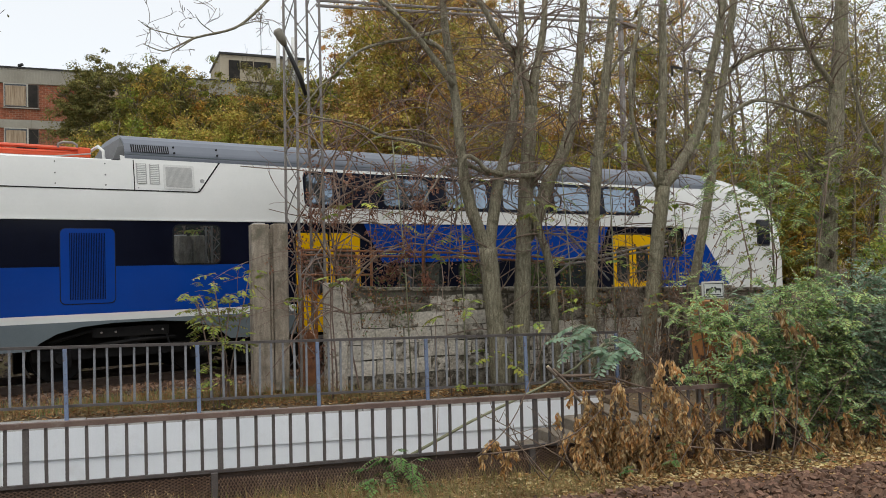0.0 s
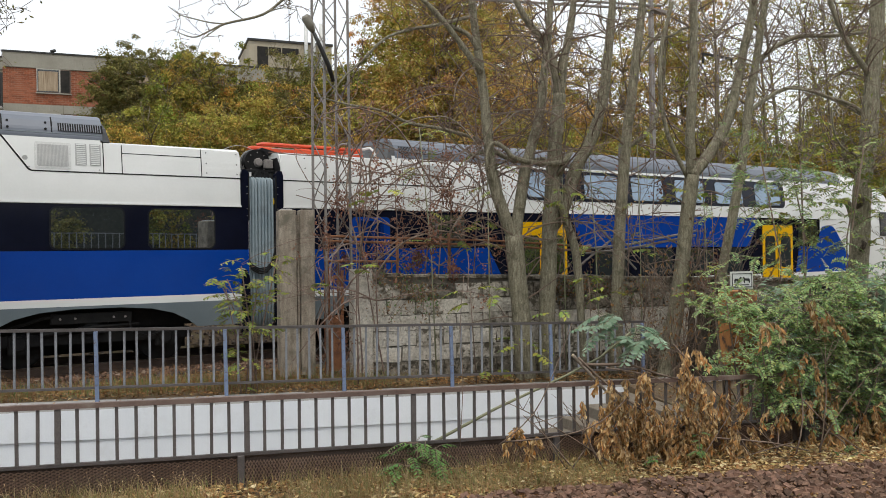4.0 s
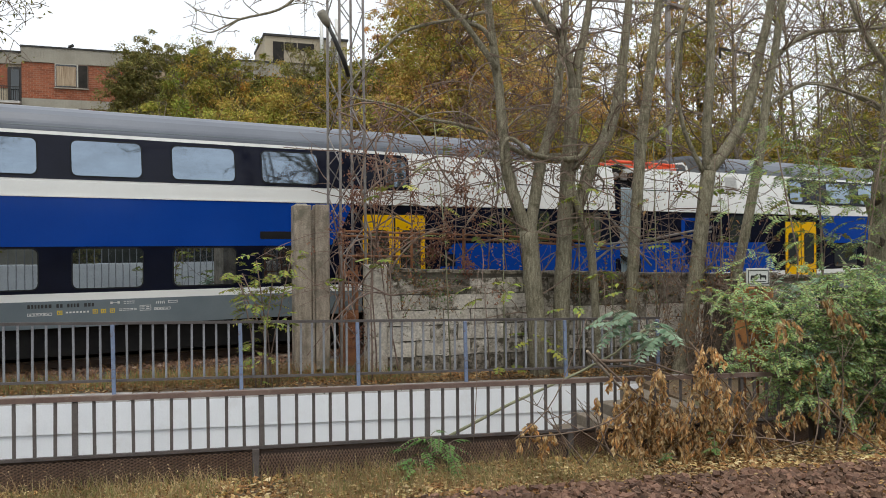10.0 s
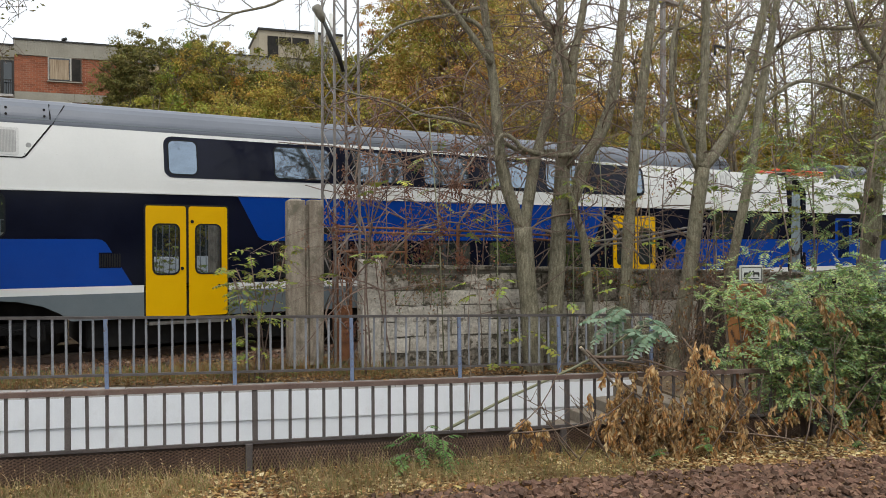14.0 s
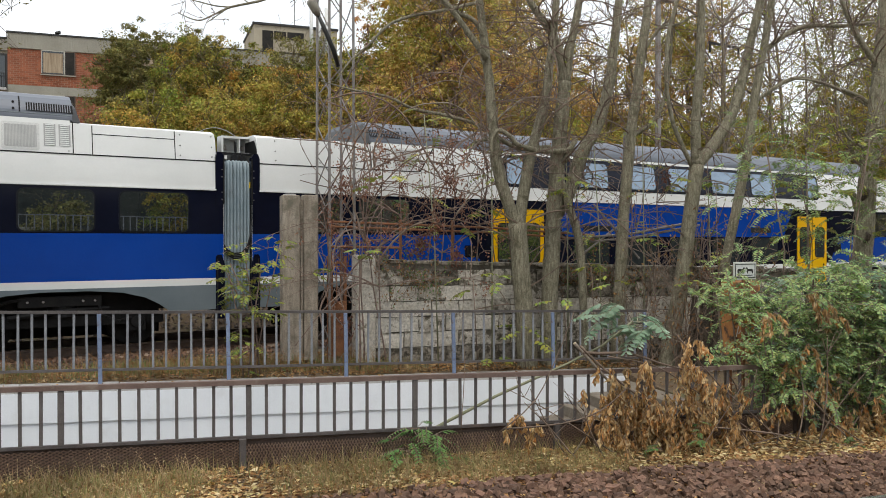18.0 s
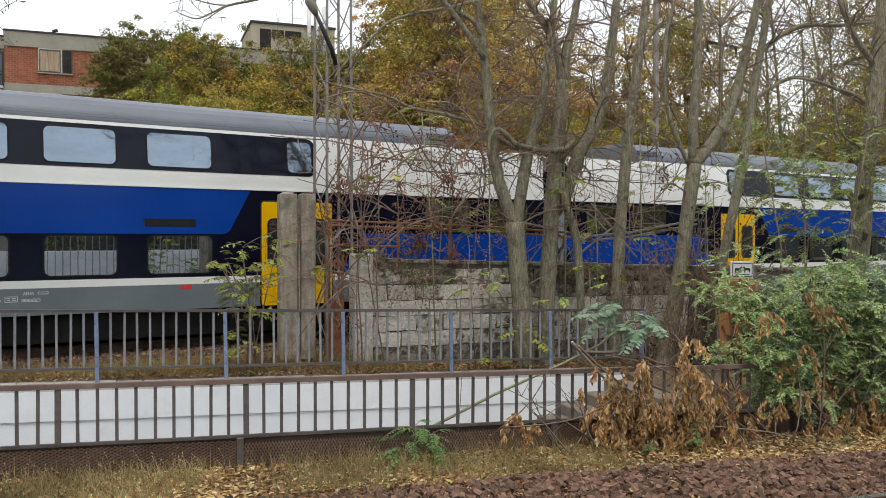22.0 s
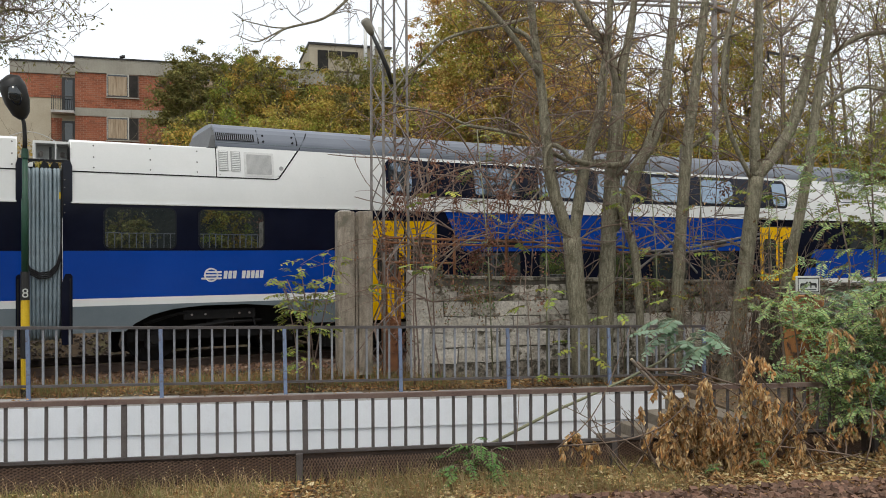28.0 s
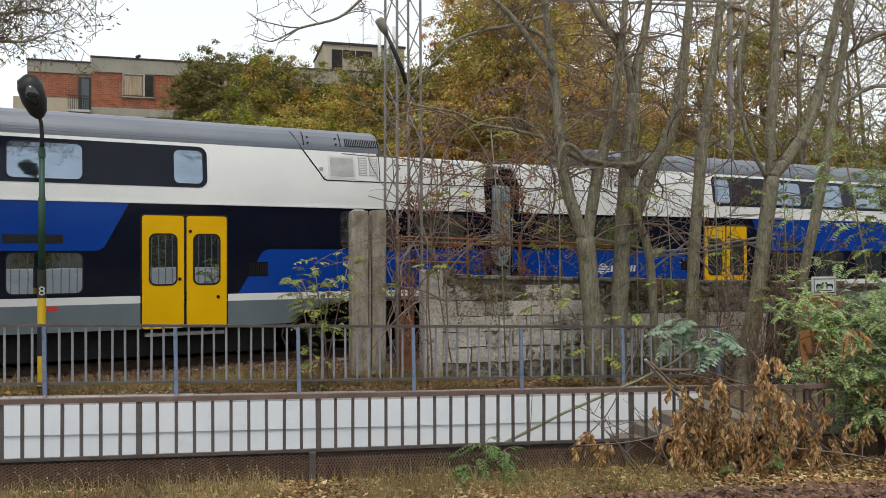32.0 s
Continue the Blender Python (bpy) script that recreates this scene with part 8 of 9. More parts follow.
gnarled_stump()
tall_rng = random.Random(52)
for a0 in (4.3, 5.3, 6.8, 7.5, 8.4, 9.9):
    top = tall_rng.uniform(2.9, 4.2)
    lean = tall_rng.uniform(-0.3, 0.3)
    feather_bush("sapling", "tall thin sapling with a few bright feathered leaves", "sapling",
                 [(a0 + lean * f, 13.55, -0.2 + (top + 0.2) * f, 2, 0.10) for f in (0.55, 0.7, 0.82, 0.92, 1.0)],
                 820 + int(a0 * 10), L_LIME, 0.42, 7, 0.10, [([(a0, 13.55, -0.35), (a0 + lean * 0.3, 13.55, top * 0.5), (a0 + lean, 13.55, top)], 0.013)], "tall saplings", M_GREENSTEM)
spray_rng = random.Random(64)
feather_bush("sapling", "spindly sapling with sparse arching green leaves above the sign", "sapling",
             [(spray_rng.uniform(8.6, 12.8), 11.3, spray_rng.uniform(1.6, 3.9), 3, 0.16) for _ in range(46)],
             815, L_GREEN, 0.55, 9, 0.10, [([(9.6, 11.3, -0.1), (9.7, 11.3, 1.8), (9.3, 11.3, 3.6)], 0.018), ([(10.9, 11.3, -0.1), (11.2, 11.3, 2.2), (11.5, 11.3, 3.7)], 0.018)])
feather_bush("sapling", "thin leafy sapling with small yellow-green leaves above the sign", "sapling",
             [(spray_rng.uniform(9.9, 12.6), 11.9, spray_rng.uniform(2.0, 4.3), 3, 0.14) for _ in range(52)],
             817, L_LIME, 0.36, 7, 0.085, [([(10.6, 11.9, -0.1), (10.8, 11.9, 2.0), (10.3, 11.9, 4.2)], 0.016), ([(11.6, 11.9, -0.1), (11.7, 11.9, 2.2), (12.2, 11.9, 4.2)], 0.016)], broad=0.26, loose=0.25)
feather_bush("leaning_sapling", "cut green sapling leaning over the railing with feathered leaves", "sapling",
             [(4.98, 8.55, 1.06, 5, 0.06), (5.20, 8.55, 1.00, 6, 0.06), (5.40, 8.55, 0.90, 6, 0.06), (4.86, 8.55, 1.10, 4, 0.05)],
             812, L_SPRIG, 0.50, 8, 0.13, [([(2.20, 9.05, -0.50), (2.78, 9.05, -0.23), (3.60, 9.05, 0.12), (4.50, 8.98, 0.47), (4.88, 8.80, 0.70), (5.15, 8.58, 1.0)], 0.022)], stem_mat=M_GREENSTEM, broad=0.27)
feather_bush("weed", "low green weed with feathered leaves by the mesh", "weed",
             [(2.35, 8.45, -0.24, 8, 0.06), (2.48, 8.45, -0.10, 8, 0.06), (2.57, 8.45, -0.36, 8, 0.06), (2.22, 8.45, -0.30, 6, 0.06), (2.64, 8.45, -0.18, 6, 0.06)],
             813, L_WEED, 0.34, 8, 0.075, [([(2.45, 8.45, -0.5), (2.45, 8.45, -0.05)], 0.008)], "weeds")
feather_bush("weed", "green weed growing up through the withered leaves", "weed",
             [(5.75, 8.12, -0.35, 5, 0.06), (5.80, 8.12, -0.20, 4, 0.06), (5.30, 8.12, -0.42, 5, 0.06)],
             816, L_WEED, 0.20, 6, 0.06, [], "weeds")
feather_bush("weed", "low green weed with feathered leaves in the ballast", "weed",
             [(*(7.95, 7.90, -0.49), 6, 0.05), (*(7.74, 7.90, -0.54), 4, 0.05)],
             814, L_WEED, 0.22, 6, 0.06, [], "weeds")

for line in (
        [(4.34, 8.35, 0.77, 0.045), (4.59, 8.35, 0.54, 0.039), (4.99, 8.35, 0.23, 0.033), (5.44, 8.35, -0.08, 0.027)],
        [(4.68, 8.32, 0.64, 0.023), (5.27, 8.32, 0.51, 0.023), (5.73, 8.32, 0.26, 0.023), (6.52, 8.32, -0.27, 0.021), (7.10, 8.32, -0.65, 0.017)],
        [(5.56, 8.29, 0.87, 0.027), (6.18, 8.29, 0.23, 0.027), (6.67, 8.29, -0.17, 0.024), (7.16, 8.29, -0.59, 0.021)],
        [(6.00, 8.26, -0.25, 0.030), (6.89, 8.26, -0.39, 0.028), (7.48, 8.26, -0.54, 0.021)],
        [(3.35, 8.23, -0.08, 0.025), (4.06, 8.23, -0.07, 0.025), (4.55, 8.23, 0.05, 0.022), (4.92, 8.23, 0.32, 0.016)],
        [(3.30, 8.20, -0.10, 0.021), (3.71, 8.20, 0.21, 0.019), (3.98, 8.20, 0.69, 0.016), (4.19, 8.20, 1.18, 0.013)],
        [(5.62, 8.17, -0.64, 0.016), (6.41, 8.17, -0.50, 0.017), (7.14, 8.17, -0.39, 0.017)],
        [(2.83, 8.14, -0.06, 0.012), (2.87, 8.14, 0.63, 0.012), (2.85, 8.14, 1.23, 0.009), (2.90, 8.14, 1.77, 0.009)],
        [(5.73, 8.11, -0.53, 0.020), (6.12, 8.11, -0.06, 0.017), (6.36, 8.11, 0.25, 0.013)],
        [(7.23, 8.08, 0.14, 0.027), (7.74, 8.08, -0.31, 0.024), (8.27, 8.08, -0.63, 0.021)],
):
    nodes = smooth_line(line, 3)
    g = Geo().tube([tuple(q[:3]) for q in nodes], [q[3] * 0.34 for q in nodes], 7)
    solid("fallen_branch", g, M_TWIG, "bare grey-brown branch lying against the railing", "branch", LANE, "fallen branches", smooth=True)

stub = smooth_line([(4.33, 8.45, 0.78, 0.034), (4.44, 8.44, 0.66, 0.032), (4.60, 8.43, 0.49, 0.028), (4.76, 8.42, 0.32, 0.024)], 4)
cut = thing("cut_branch", "pale cut branch stub resting on the handrail", "branch", LANE, "fallen branches")
part("wood", Geo().tube([tuple(q[:3]) for q in stub], [q[3] * 0.58 for q in stub], 8), M_TWIGPALE, cut, smooth=True)
part("cut_end", Geo().tube([(4.325, 8.45, 0.786), (4.317, 8.451, 0.795)], [0.019, 0.016], 8), M_PALECUT, cut, "fresh pale cut end")
part("side_limb", Geo().tube([(4.42, 8.44, 0.68), (4.60, 8.42, 0.665), (4.97, 8.40, 0.66), (5.12, 8.38, 0.62), (5.4, 8.36, 0.52), (5.75, 8.34, 0.42)], [0.020, 0.019, 0.017, 0.015, 0.012, 0.008], 7), M_TWIG, cut, smooth=True)

stick_rng = random.Random(140)
for _ in range(16):
    a, b = stick_rng.uniform(4.1, 8.6), stick_rng.uniform(8.15, 8.6)
    lean = stick_rng.choice((-1, 1)) * stick_rng.uniform(0.4, 1.6)
    stick = curve_pts((a, b, near_level(a) + 0.02), (lean, stick_rng.uniform(-0.1, 0.1), 1), stick_rng.uniform(0.6, 1.7), 6, stick_rng, 0.10, -0.03, 0.10)
    g = Geo().tube(stick, [0.011 - 0.0012 * i for i in range(7)], 5)
    for _ in range(3):
        k = stick_rng.randint(2, 5)
        g.tube(curve_pts(stick[k], (stick_rng.uniform(-1, 1), 0.1, stick_rng.uniform(0.1, 1)), stick_rng.uniform(0.15, 0.5), 3, stick_rng, 0.15), [0.005, 0.0045, 0.004, 0.003], 4)
    solid("fallen_branch", g, M_TWIG, "thin dry branch stuck in the leaves by the railing", "branch", LANE, "fallen branches", smooth=True)

dead_leaves = [
    (*(4.63, 8.30, 0.52), 0.05, 24),
    (*(4.55, 8.30, 0.02), 0.06, 24),
    (*(4.95, 8.30, 0.24), 0.09, 50),
    (*(5.11, 8.30, 0.49), 0.106, 60),
    (*(4.96, 8.30, -0.15), 0.146, 110),
    (*(5.33, 8.30, 0.08), 0.146, 110),
    (*(5.48, 8.30, -0.32), 0.160, 120),
    (*(5.72, 8.30, 0.53), 0.120, 70),
    (*(5.84, 8.30, 0.79), 0.080, 60),
    (*(5.87, 8.30, 0.25), 0.120, 90),
    (*(5.79, 8.30, -0.21), 0.146, 110),
    (*(5.33, 8.30, -0.64), 0.133, 90),
    (*(5.71, 8.30, -0.58), 0.120, 80),
    (*(6.19, 8.30, 0.16), 0.120, 60),
    (*(6.27, 8.30, -0.32), 0.133, 90),
    (*(6.79, 8.45, -0.32), 0.106, 60),
    (*(3.55, 8.30, 0.04), 0.053, 30),
    (*(3.75, 8.30, -0.04), 0.053, 30),
    (*(7.57, 8.45, 0.06), 0.106, 60),
    (*(8.10, 8.45, -0.12), 0.106, 60),
    (*(7.83, 8.45, -0.39), 0.120, 60),
    (*(6.97, 8.45, 1.08), 0.080, 30),
    (*(7.39, 8.45, 0.49), 0.067, 30),
    (*(8.37, 8.45, -0.43), 0.120, 60),
    (*(7.13, 8.45, -0.06), 0.093, 50),
]

nrng = np.random.default_rng(31)


def folded_quads(rng, pos, length, width, along):
    """Dry leaves folded along the midrib and curled at the tip: two halves a leaf."""
    n = len(pos)
    d = unit(along)
    s = unit(np.cross(d, rng.normal(size=(n, 3))))
    nn = np.cross(d, s)
    L, w = length[:, None], width[:, None]
    fold = rng.uniform(0.1, 1.3, (n, 1))
    rib = pos + d * L * 0.5 - nn * w * fold * 0.5
    tip = pos + d * L * rng.uniform(0.75, 1.0, (n, 1)) + nn * L * rng.uniform(-0.25, 0.5, (n, 1)) + s * w * rng.uniform(-0.5, 0.5, (n, 1))
    left = pos + d * L * 0.42 + s * w * 0.5 + nn * w * fold * 0.4
    right = pos + d * L * 0.42 - s * w * 0.5 + nn * w * fold * 0.4
    return np.concatenate([np.stack([pos, left, tip, rib], axis=1), np.stack([pos, rib, tip, right], axis=1)])


def hanging_spray(a, b, z, r, n):
    """A drooping bunch: strands of overlapping dry leaves that hang from bent twigs."""
    if z < near_level(a) + 0.15:
        z = near_level(a) + 0.15 + r
    bunch = thing("withered_branch", "bunch of hanging withered brown leaves", "withered branch", LANE, "withered branches")
    floor = near_level(a) + 0.03
    strands = max(3, n // 9)
    pos, dirs, g = [], [], Geo()
    for _ in range(strands):
        p = np.array([a, b, z]) + nrng.normal(size=3) * np.array([r * 1.0, r * 0.8, r * 0.9])
        d = unit(np.array([nrng.normal() * 0.9, nrng.normal() * 0.5, nrng.uniform(-0.7, 0.3)]))
        pts = [p.copy()]
        for _ in range(nrng.integers(7, 15)):
            d = unit(d + np.array([nrng.normal() * 0.12, nrng.normal() * 0.1, -0.22]))
            p = p + d * 0.026
            p[2] = max(p[2], floor)
            pts.append(p.copy())
            for _ in range(2):
                pos.append(p + nrng.normal(size=3) * 0.012)
                dirs.append(d * 0.3 + nrng.normal(size=3) * 0.30 + np.array([0, 0, -0.95]))
        if len(pts) > 2:
            g.tube([tuple(q) for q in pts[::2]], [0.004] * len(pts[::2]), 3, cap=False)
    k = len(pos)
    q = folded_quads(nrng, np.array(pos), nrng.uniform(0.055, 0.13, k), nrng.uniform(0.022, 0.046, k), np.array(dirs))
    tagged(link_mesh("foliage", quads_mesh("foliage", q, L_DEAD), bunch), kind="stuff")
    tagged(part("branchwork", g, M_TWIG, bunch), kind="stuff")


for spray in dead_leaves:
    hanging_spray(*spray)
for spray in ((7.81, 8.35, 1.10, 0.05, 45), (7.54, 8.35, 1.32, 0.05, 30), (7.58, 8.35, 0.62, 0.05, 30), (7.98, 8.4, 0.16, 0.10, 60), (8.15, 8.4, -0.3, 0.10, 60)):
    hanging_spray(*spray)
fill = random.Random(17)
for _ in range(8):
    hanging_spray(fill.uniform(5.1, 6.4), fill.uniform(8.2, 8.5), fill.uniform(-0.5, 0.1), 0.15, 80)
for _ in range(4):
    hanging_spray(fill.uniform(6.6, 8.9), fill.uniform(8.35, 8.6), fill.uniform(-0.45, -0.1), 0.12, 60)
for a, z in ((4.62, 0.15), (4.72, -0.08), (4.86, -0.32), (4.9, 0.2), (5.05, 0.0)):
    hanging_spray(a, 8.32, z, 0.09, 55)


def scatter(n, a0, a1, b0, b1, seed, power=1.0):
    r = np.random.default_rng(seed)
    a = r.uniform(a0, a1, n)
    b = b0 + (b1 - b0) * r.random(n) ** power
    z = np.array([ground_z(x, y) for x, y in zip(a, b)])
    return r, np.stack([a, b, z], axis=1)


def litter(name, label, n, a0, a1, b0, b1, seed, size=0.075, lift=0.012, mat=None, level=None):
    r, p = scatter(n, a0, a1, b0, b1, seed)
    if level is not None:
        p[:, 2] = [level(x) for x in p[:, 0]]
    p[:, 2] += lift + r.random(n) * 0.035
    d = r.normal(size=(n, 3)) * np.array([1, 1, 0.22])
    d = unit(d)
    s = unit(np.cross(d, np.array([0, 0, 1.0]) + r.normal(size=(n, 3)) * 0.35))
    L = r.uniform(0.5, 1.2, (n, 1)) * size
    w = L * r.uniform(0.35, 0.6, (n, 1))
    up = np.cross(s, d)
    q = np.stack([p - d * L / 2, p + s * w / 2 + up * w * 0.3, p + d * L / 2, p - s * w / 2 + up * w * 0.3], axis=1)
    ob = link_mesh(name, quads_mesh(name, q, mat or L_LITTER), None, LANE)
    return tagged(ob, label, "leaf litter", kind="stuff")


litter("leaf_litter", "pale yellow and tan leaves strewn before the railing", 6200, -5, 13, 7.45, 8.72, 41, 0.085, mat=L_LITTERPALE)
litter("leaf_litter", "dry tan and brown leaves strewn before the railing", 8500, -5, 13, 7.45, 8.72, 1)
litter("leaf_litter", "dark brown leaves matted before the railing", 8000, -5, 13, 7.2, 8.72, 21, 0.07, mat=L_LITTERBR)
litter("leaf_litter", "dry leaves strewn between the ballast stones", 1200, 0, 13, 6.2, 7.9, 2, lift=0.03)
litter("leaf_litter", "brown leaves lying on the concrete coping", 260, -6, 9.5, 12.5, 12.93, 3, 0.06, level=lambda a: far_level(a) + 0.012)
litter("leaf_litter", "brown leaves between the railing and the track", 9000, -6, 13, 12.95, 16.2, 4, 0.085, mat=L_LITTERBR)
litter("leaf_litter", "orange and tan leaves round the gate post", 3800, -6, 9, 12.95, 14.6, 44, 0.085, mat=L_LITTER)
litter("leaf_litter", "brown leaves at the head of the stairs", 1500, 7.45, 13, 8.9, 12.6, 5)


def stones(name, label, n, a0, a1, b0, b1, seed, size, lift, m=LANE, level=None, mat=None):
    """Broken stones, each a lumpy eight-cornered piece."""
    r = np.random.default_rng(seed)
    p = np.stack([r.uniform(a0, a1, n), r.uniform(b0, b1, n), np.zeros(n)], axis=1)
    if level is None:
        # the heap thins out towards the grassy end
        p = p[p[:, 1] < 7.34 - np.clip((1.6 - p[:, 0]) * 0.2, 0, 1.2) + r.uniform(-0.2, 0.15, n)]
        n = len(p)
    p[:, 2] = [(level or ground_z)(x, y) for x, y, _ in p]
    p[:, 2] += lift + r.uniform(-0.9, 0.85, n) * size
    cube = np.array([(x, y, z) for x in (-1, 1) for y in (-1, 1) for z in (-1, 1)], float)
    v = cube[None] * (0.36 + 0.34 * r.random((n, 8, 3))) * (size * r.uniform(0.55, 1.25, (n, 1, 1)))
    ang = r.normal(size=(n, 3))
    out = np.empty_like(v)
    c, s = np.cos(ang), np.sin(ang)
    x, y, z = v[..., 0], v[..., 1], v[..., 2]
    x, y = x * c[:, :1] - y * s[:, :1], x * s[:, :1] + y * c[:, :1]
    y, z = y * c[:, 1:2] - z * s[:, 1:2], y * s[:, 1:2] + z * c[:, 1:2]
    x, z = x * c[:, 2:] - z * s[:, 2:], x * s[:, 2:] + z * c[:, 2:]
    out[..., 0], out[..., 1], out[..., 2] = x, y, z
    out += p[:, None, :]
    f = np.array([(0, 1, 3, 2), (4, 6, 7, 5), (0, 4, 5, 1), (2, 3, 7, 6), (0, 2, 6, 4), (1, 5, 7, 3)])
    idx = (f[None] + 8 * np.arange(n)[:, None, None]).reshape(-1, 4)
    me = bpy.data.meshes.new(name)
    me.vertices.add(8 * n)
    me.vertices.foreach_set("co", out.astype(np.float32).ravel())
    me.loops.add(24 * n)
    me.loops.foreach_set("vertex_index", idx.ravel().astype(np.int32))
    me.polygons.add(6 * n)
    me.polygons.foreach_set("loop_start", np.arange(0, 24 * n, 4, dtype=np.int32))
    me.polygons.foreach_set("loop_total", np.full(6 * n, 4, dtype=np.int32))
    me.materials.append(mat or M_STONE)
    me.update(calc_edges=True)
    me.shade_flat()
    return tagged(link_mesh(name, me, None, m), label, "ballast", kind="stuff")


stones("near_ballast", "coarse red-brown ballast stones of the near track", 15000, -2.0, 13.0, 5.6, 7.65, 8, 0.047, 0.014)
stones("near_ballast", "scattered small stones at the ballast's edge", 1600, -3.0, 13.0, 7.35, 7.66, 9, 0.032, 0.0)
stones("far_ballast", "brown ballast stones beside the main track", 9000, -7.0, 22.0, 15.2, 16.6, 10, 0.045, 0.0, pose(0, 0, 0), lambda x, y: -0.50 + 0.30 * min(1, max(0, (y - 15.2) / 0.45)))

stones("far_ballast", "dull brown ballast stones beyond the main track", 10000, -9.0, 24.0, 18.9, 20.6, 11, 0.042, 0.01, pose(0, 0, 0), lambda x, y: -0.26 + max(0.0, min(0.9, (y - 19.4) * 0.6)), M_PALESTONE)


def loose_stones():
    """The stones lying proud on the shoulder, one by one."""
    bed = thing("ballast_shoulder", "loose angular red-brown stones on the ballast shoulder", "ballast", LANE)
    rng = random.Random(91)
    kinds = []
    for _ in range(14):
        g = Geo()
        vs = [(sx * rng.uniform(0.024, 0.05), sy * rng.uniform(0.02, 0.042), sz * rng.uniform(0.012, 0.03)) for sx in (-1, 1) for sy in (-1, 1) for sz in (-1, 1)]
        g.add(vs, [(0, 1, 3, 2), (4, 6, 7, 5), (0, 4, 5, 1), (2, 3, 7, 6), (0, 2, 6, 4), (1, 5, 7, 3)])
        kinds.append(g.mesh("stone", M_STONEONE))
    for _ in range(300):
        a, b = rng.uniform(2.6, 9.2), rng.uniform(6.5, 7.45)
        link_mesh("stone", rng.choice(kinds), bed, pose(a, b, ground_z(a, b) + 0.05, rng.uniform(-30, 30), rng.uniform(-30, 30), rng.uniform(0, 360)))


loose_stones()


def grass(name, label, n, a0, a1, b0, b1, seed, height, mat=None, head=0.0):
    r, p = scatter(n, a0, a1, b0, b1, seed)
    keep = np.array([noise.noise((x * 0.9, y * 1.5, 5.0)) + 0.12 > r.uniform(-0.35, 0.3) for x, y, _ in p])
    p = p[keep]
    k = len(p)
    lean = r.normal(size=(k, 3)) * np.array([0.4, 0.3, 0])
    h = r.uniform(0.35, 1.3, (k, 1)) * height
    w = np.array([[0.0026, 0.0013, 0]])
    mid = p + np.array([0, 0, 0.6]) * h + lean * h * 0.35
    tip = p + np.array([0, 0, 0.95]) * h + lean * h
    q = np.stack([p - w, p + w, mid + w * 0.8, mid - w * 0.8], axis=1)
    q2 = np.stack([mid - w * 0.8, mid + w * 0.8, tip + w * 0.2, tip - w * 0.2], axis=1)
    blades = [q, q2]
    if head:
        # a small nodding seed head on each stalk
        nod = unit(lean + np.array([0, 0, 0.35]))
        w2 = np.array([[0.0055, 0.003, 0]])
        blades.append(np.stack([tip, tip + nod * head * 0.5 + w2, tip + nod * head, tip + nod * head * 0.5 - w2], axis=1))
    ob = link_mesh(name, quads_mesh(name, np.concatenate(blades), mat or L_GRASS), None, LANE)
    return tagged(ob, label, "grass", kind="stuff")


grass("grass", "thin dry grass along the railing", 9000, -4.5, 4.6, 7.4, 8.70, 12, 0.20)
grass("grass", "dry tan grass stalks against the mesh", 700, -4.5, 3.6, 8.1, 8.68, 15, 0.24, L_DRYGRASS, 0.03)
grass("grass", "short grass between the coping and the track", 5200, -6, 4.0, 12.95, 14.6, 13, 0.20)
grass("grass", "russet dry weeds between the coping and the track", 2200, -6, 3.4, 13.0, 14.5, 16, 0.34, L_LITTERBR)
grass("grass", "fresh green grass between the coping and the track", 1500, -6, 3.4, 13.2, 14.6, 17, 0.22, L_WEED)
grass("grass", "short grass tufts at the ballast's edge", 1500, 3, 12, 7.9, 8.4, 14, 0.12)


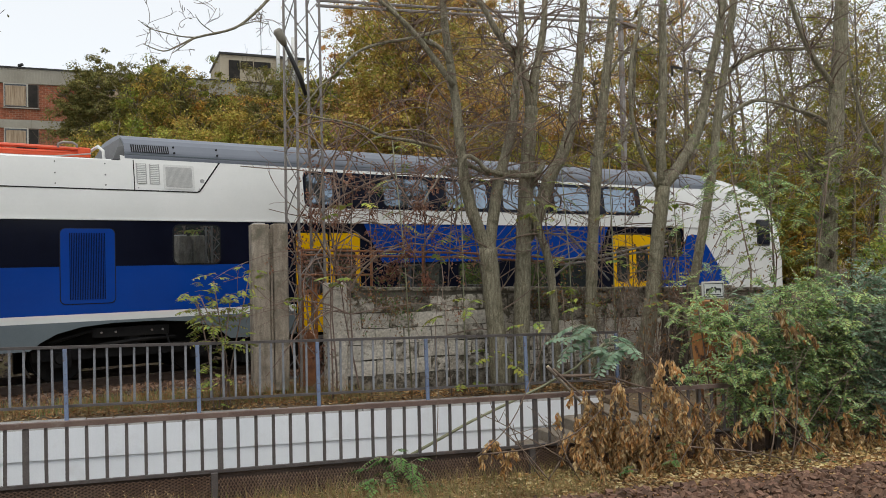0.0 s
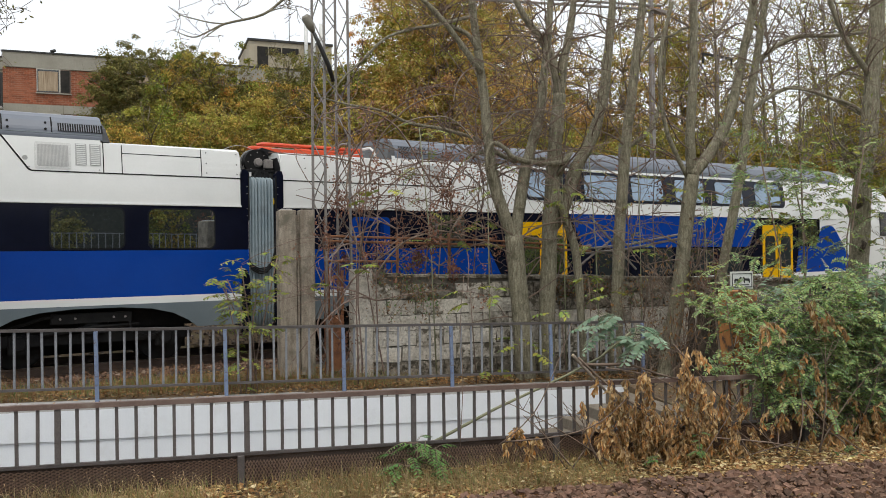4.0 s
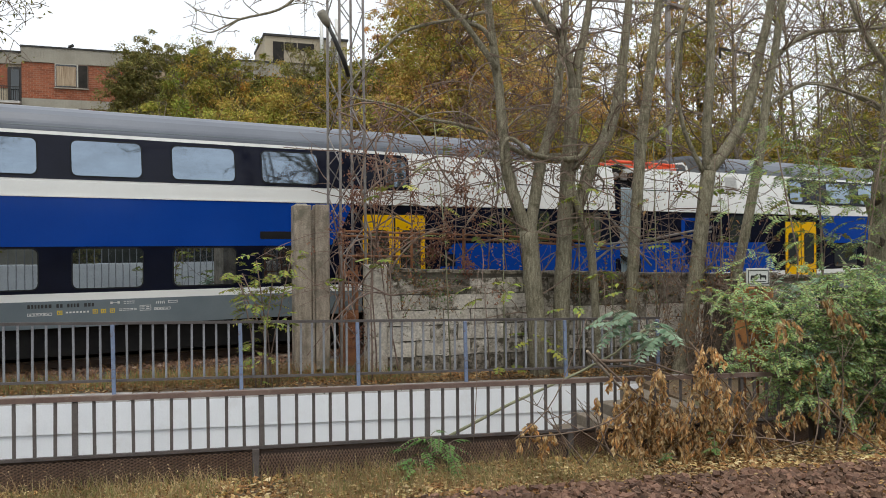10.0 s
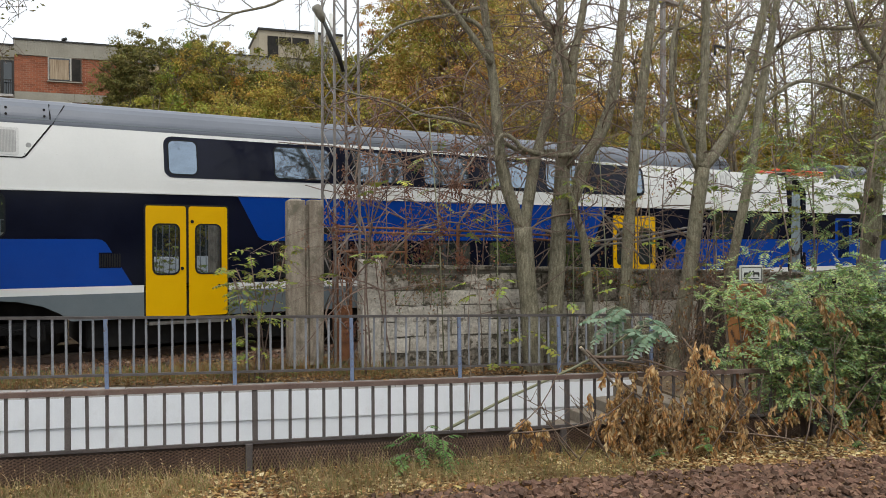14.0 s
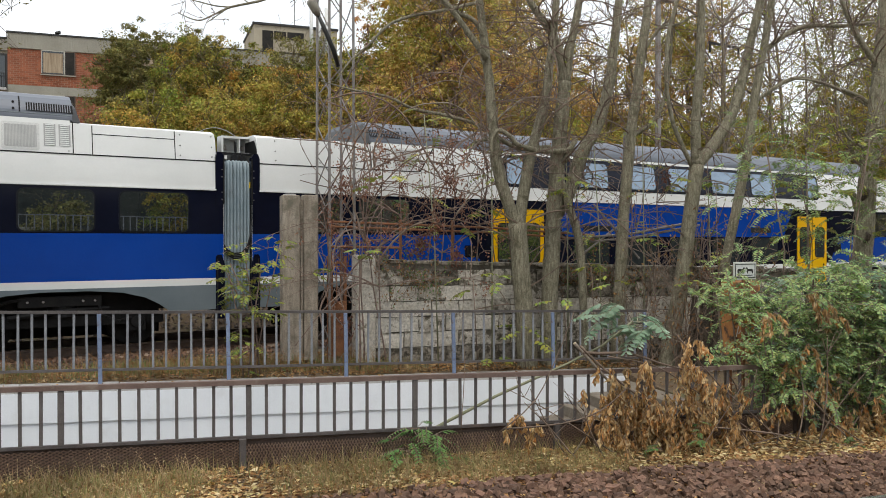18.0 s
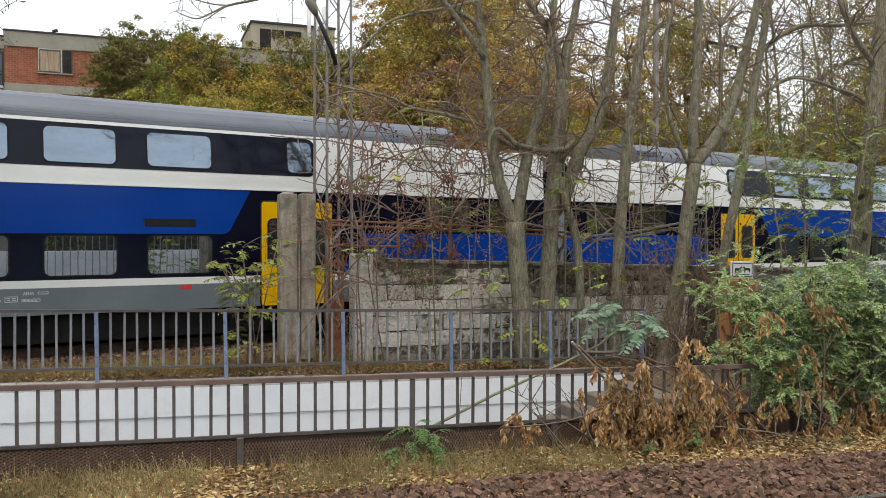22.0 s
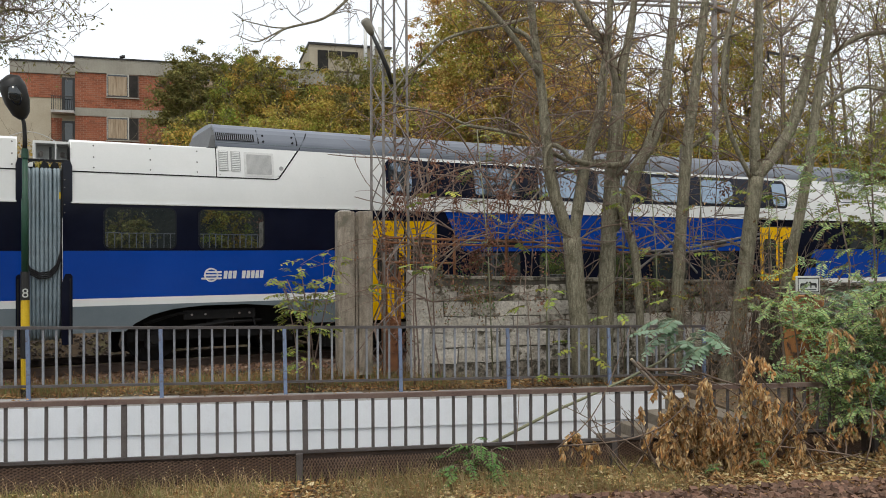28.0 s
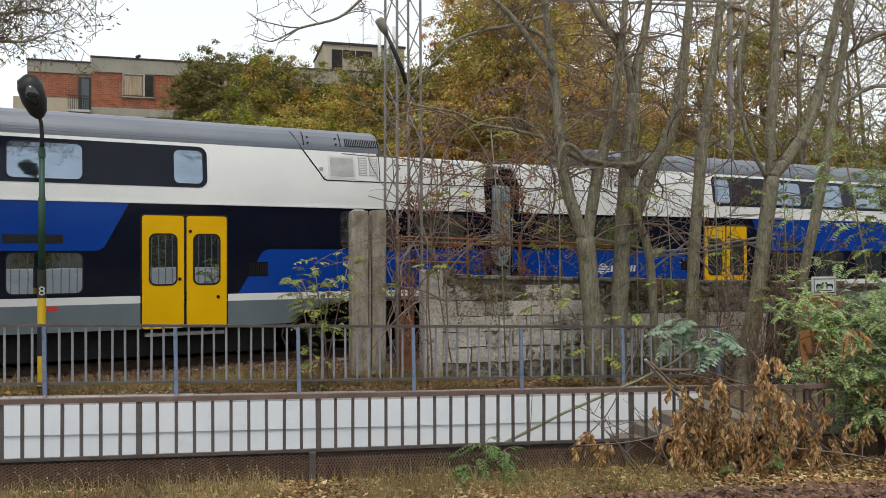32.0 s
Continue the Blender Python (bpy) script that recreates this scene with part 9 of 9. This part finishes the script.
# ---- sign and rusty cabinet beside the wall ----
def build_cabinet():
    m = LANE @ pose(7.62, 10.2, 0)
    cab = thing("rusty_cabinet", "orange-brown rusty sheet-metal cabinet with scratched marks", "cabinet", m)
    part("body", Geo().box(0.20, 0.70, 0.0, 0.30, 0.26, 1.36, 0.015), M_CABINET, cab)
    part("door_panel", Geo().box(0.23, 0.67, -0.02, 0.0, 0.29, 0.80), M_CABINET, cab)
    part("door_panel", Geo().box(0.25, 0.65, -0.012, 0.0, 0.86, 1.30), M_RUST, cab)
    part("hinge", Geo().box(0.215, 0.235, -0.03, -0.02, 0.40, 0.48), M_DARK, cab)
    for x in (0.22, 0.62):
        part("leg", Geo().box(x, x + 0.05, 0.10, 0.15, -0.5, 0.26), M_RUST, cab)
    for k in range(9):
        x = 0.25 + 0.042 * k
        part("scratch", Geo().rod((x, -0.024, 0.54 + 0.05 * math.sin(k * 2.1)), (x + 0.04, -0.024, 0.64 + 0.06 * math.cos(k * 1.7)), 0.006, 4), M_SIGN, cab, "pale scrawled stroke")
    sm = LANE @ pose(7.80, 10.12, 1.42) @ Matrix.Diagonal((0.84, 1, 0.9, 1))
    sign = thing("notice_sign", "white framed sign with dark animal shapes", "sign", sm)
    part("plate", Geo().box(-0.03, 0.45, 0, 0.02, -0.03, 0.26, 0.006), M_SIGN, sign)
    part("field", Geo().box(0.0, 0.42, -0.004, 0.0, 0.0, 0.23), M_PRINT, sign)
    rim = Geo().box(0.0, 0.42, -0.008, -0.004, 0.0, 0.012).box(0.0, 0.42, -0.008, -0.004, 0.218, 0.23).box(0.0, 0.012, -0.008, -0.004, 0.012, 0.218).box(0.408, 0.42, -0.008, -0.004, 0.012, 0.218)
    part("border", rim, M_PRINTDK, sign)
    for x0, f in ((0.12, 1), (0.30, -1)):
        body = [(x0 - f * 0.075, 0.12), (x0 - f * 0.06, 0.145), (x0 + f * 0.03, 0.145), (x0 + f * 0.055, 0.175), (x0 + f * 0.08, 0.165), (x0 + f * 0.055, 0.135), (x0 + f * 0.05, 0.07), (x0 + f * 0.035, 0.07), (x0 + f * 0.03, 0.11), (x0 - f * 0.045, 0.105), (x0 - f * 0.055, 0.07), (x0 - f * 0.07, 0.07)]
        part("animal_shape", Geo().prism(body, lambda u, w: (u, -0.008, w), lambda u, w: (u, -0.004, w)), M_PRINTDK, sign)
    part("text_bar", Geo().box(0.06, 0.36, -0.008, -0.004, 0.035, 0.048), M_PRINTDK, sign)
    part("stake", Geo().box(0.19, 0.23, 0.02, 0.06, -1.9, 0.2), M_RUST, sign)


build_cabinet()


def rear_shrubs():
    """Unseen autumn shrubs added before the wall behind the viewer, and dark trees; the carriage windows mirror them.
    """
    for k, (a, h) in enumerate(((-20, 5.0), (-15.5, 6.0), (-11, 4.6), (-6.5, 5.6), (-1.5, 5.0), (4, 6.2), (9, 5.2), (15, 6.0))):
        p = LANE @ Vector((a, -12.6, 0))
        crown_tree("unseen dull green shrub added for the carriage windows to mirror", p.x, p.y, -0.5, h - 0.5, (1.7, 1.2, h * 0.36), 1500 + k, L_OLIVE if k % 2 else L_DARKGREEN, 60, 60, 0.14, 0.4, 0.07, group="shrubs behind the viewer", category="shrub")
    # dark crowns added out of view to dim what the oblique windows mirror
    for k, (x, y, h) in enumerate(((24, -15, 11), (34, -17, 13), (45, -14, 12), (57, -18, 14), (72, -16, 14), (90, -20, 15))):
        crown_tree("unseen tall dark tree added to darken window reflections", x, y, -0.5, h, (5.2, 3.5, h * 0.46), 1540 + k, L_DARKGREEN, 80, 70, 0.3, 1.0, 0.3, group="trees behind the viewer")


rear_shrubs()


def bank_shrubs():
    """Fresh green shrubs beyond the stout tree, at the track's edge."""
    for k, (a, b, h) in enumerate(((14.6, 12.6, 2.9), (16.0, 13.0, 3.5), (17.4, 13.2, 3.9))):
        p = LANE @ Vector((a, b, 0))
        crown_tree("fresh green shrub beside the stout old tree", p.x, p.y, -0.3, h, (1.15, 0.9, h * 0.42), 1590 + k, L_LIME, 70, 60, 0.07, 0.26, 0.04, group="green shrubs by the old tree", category="shrub")


bank_shrubs()
motions()
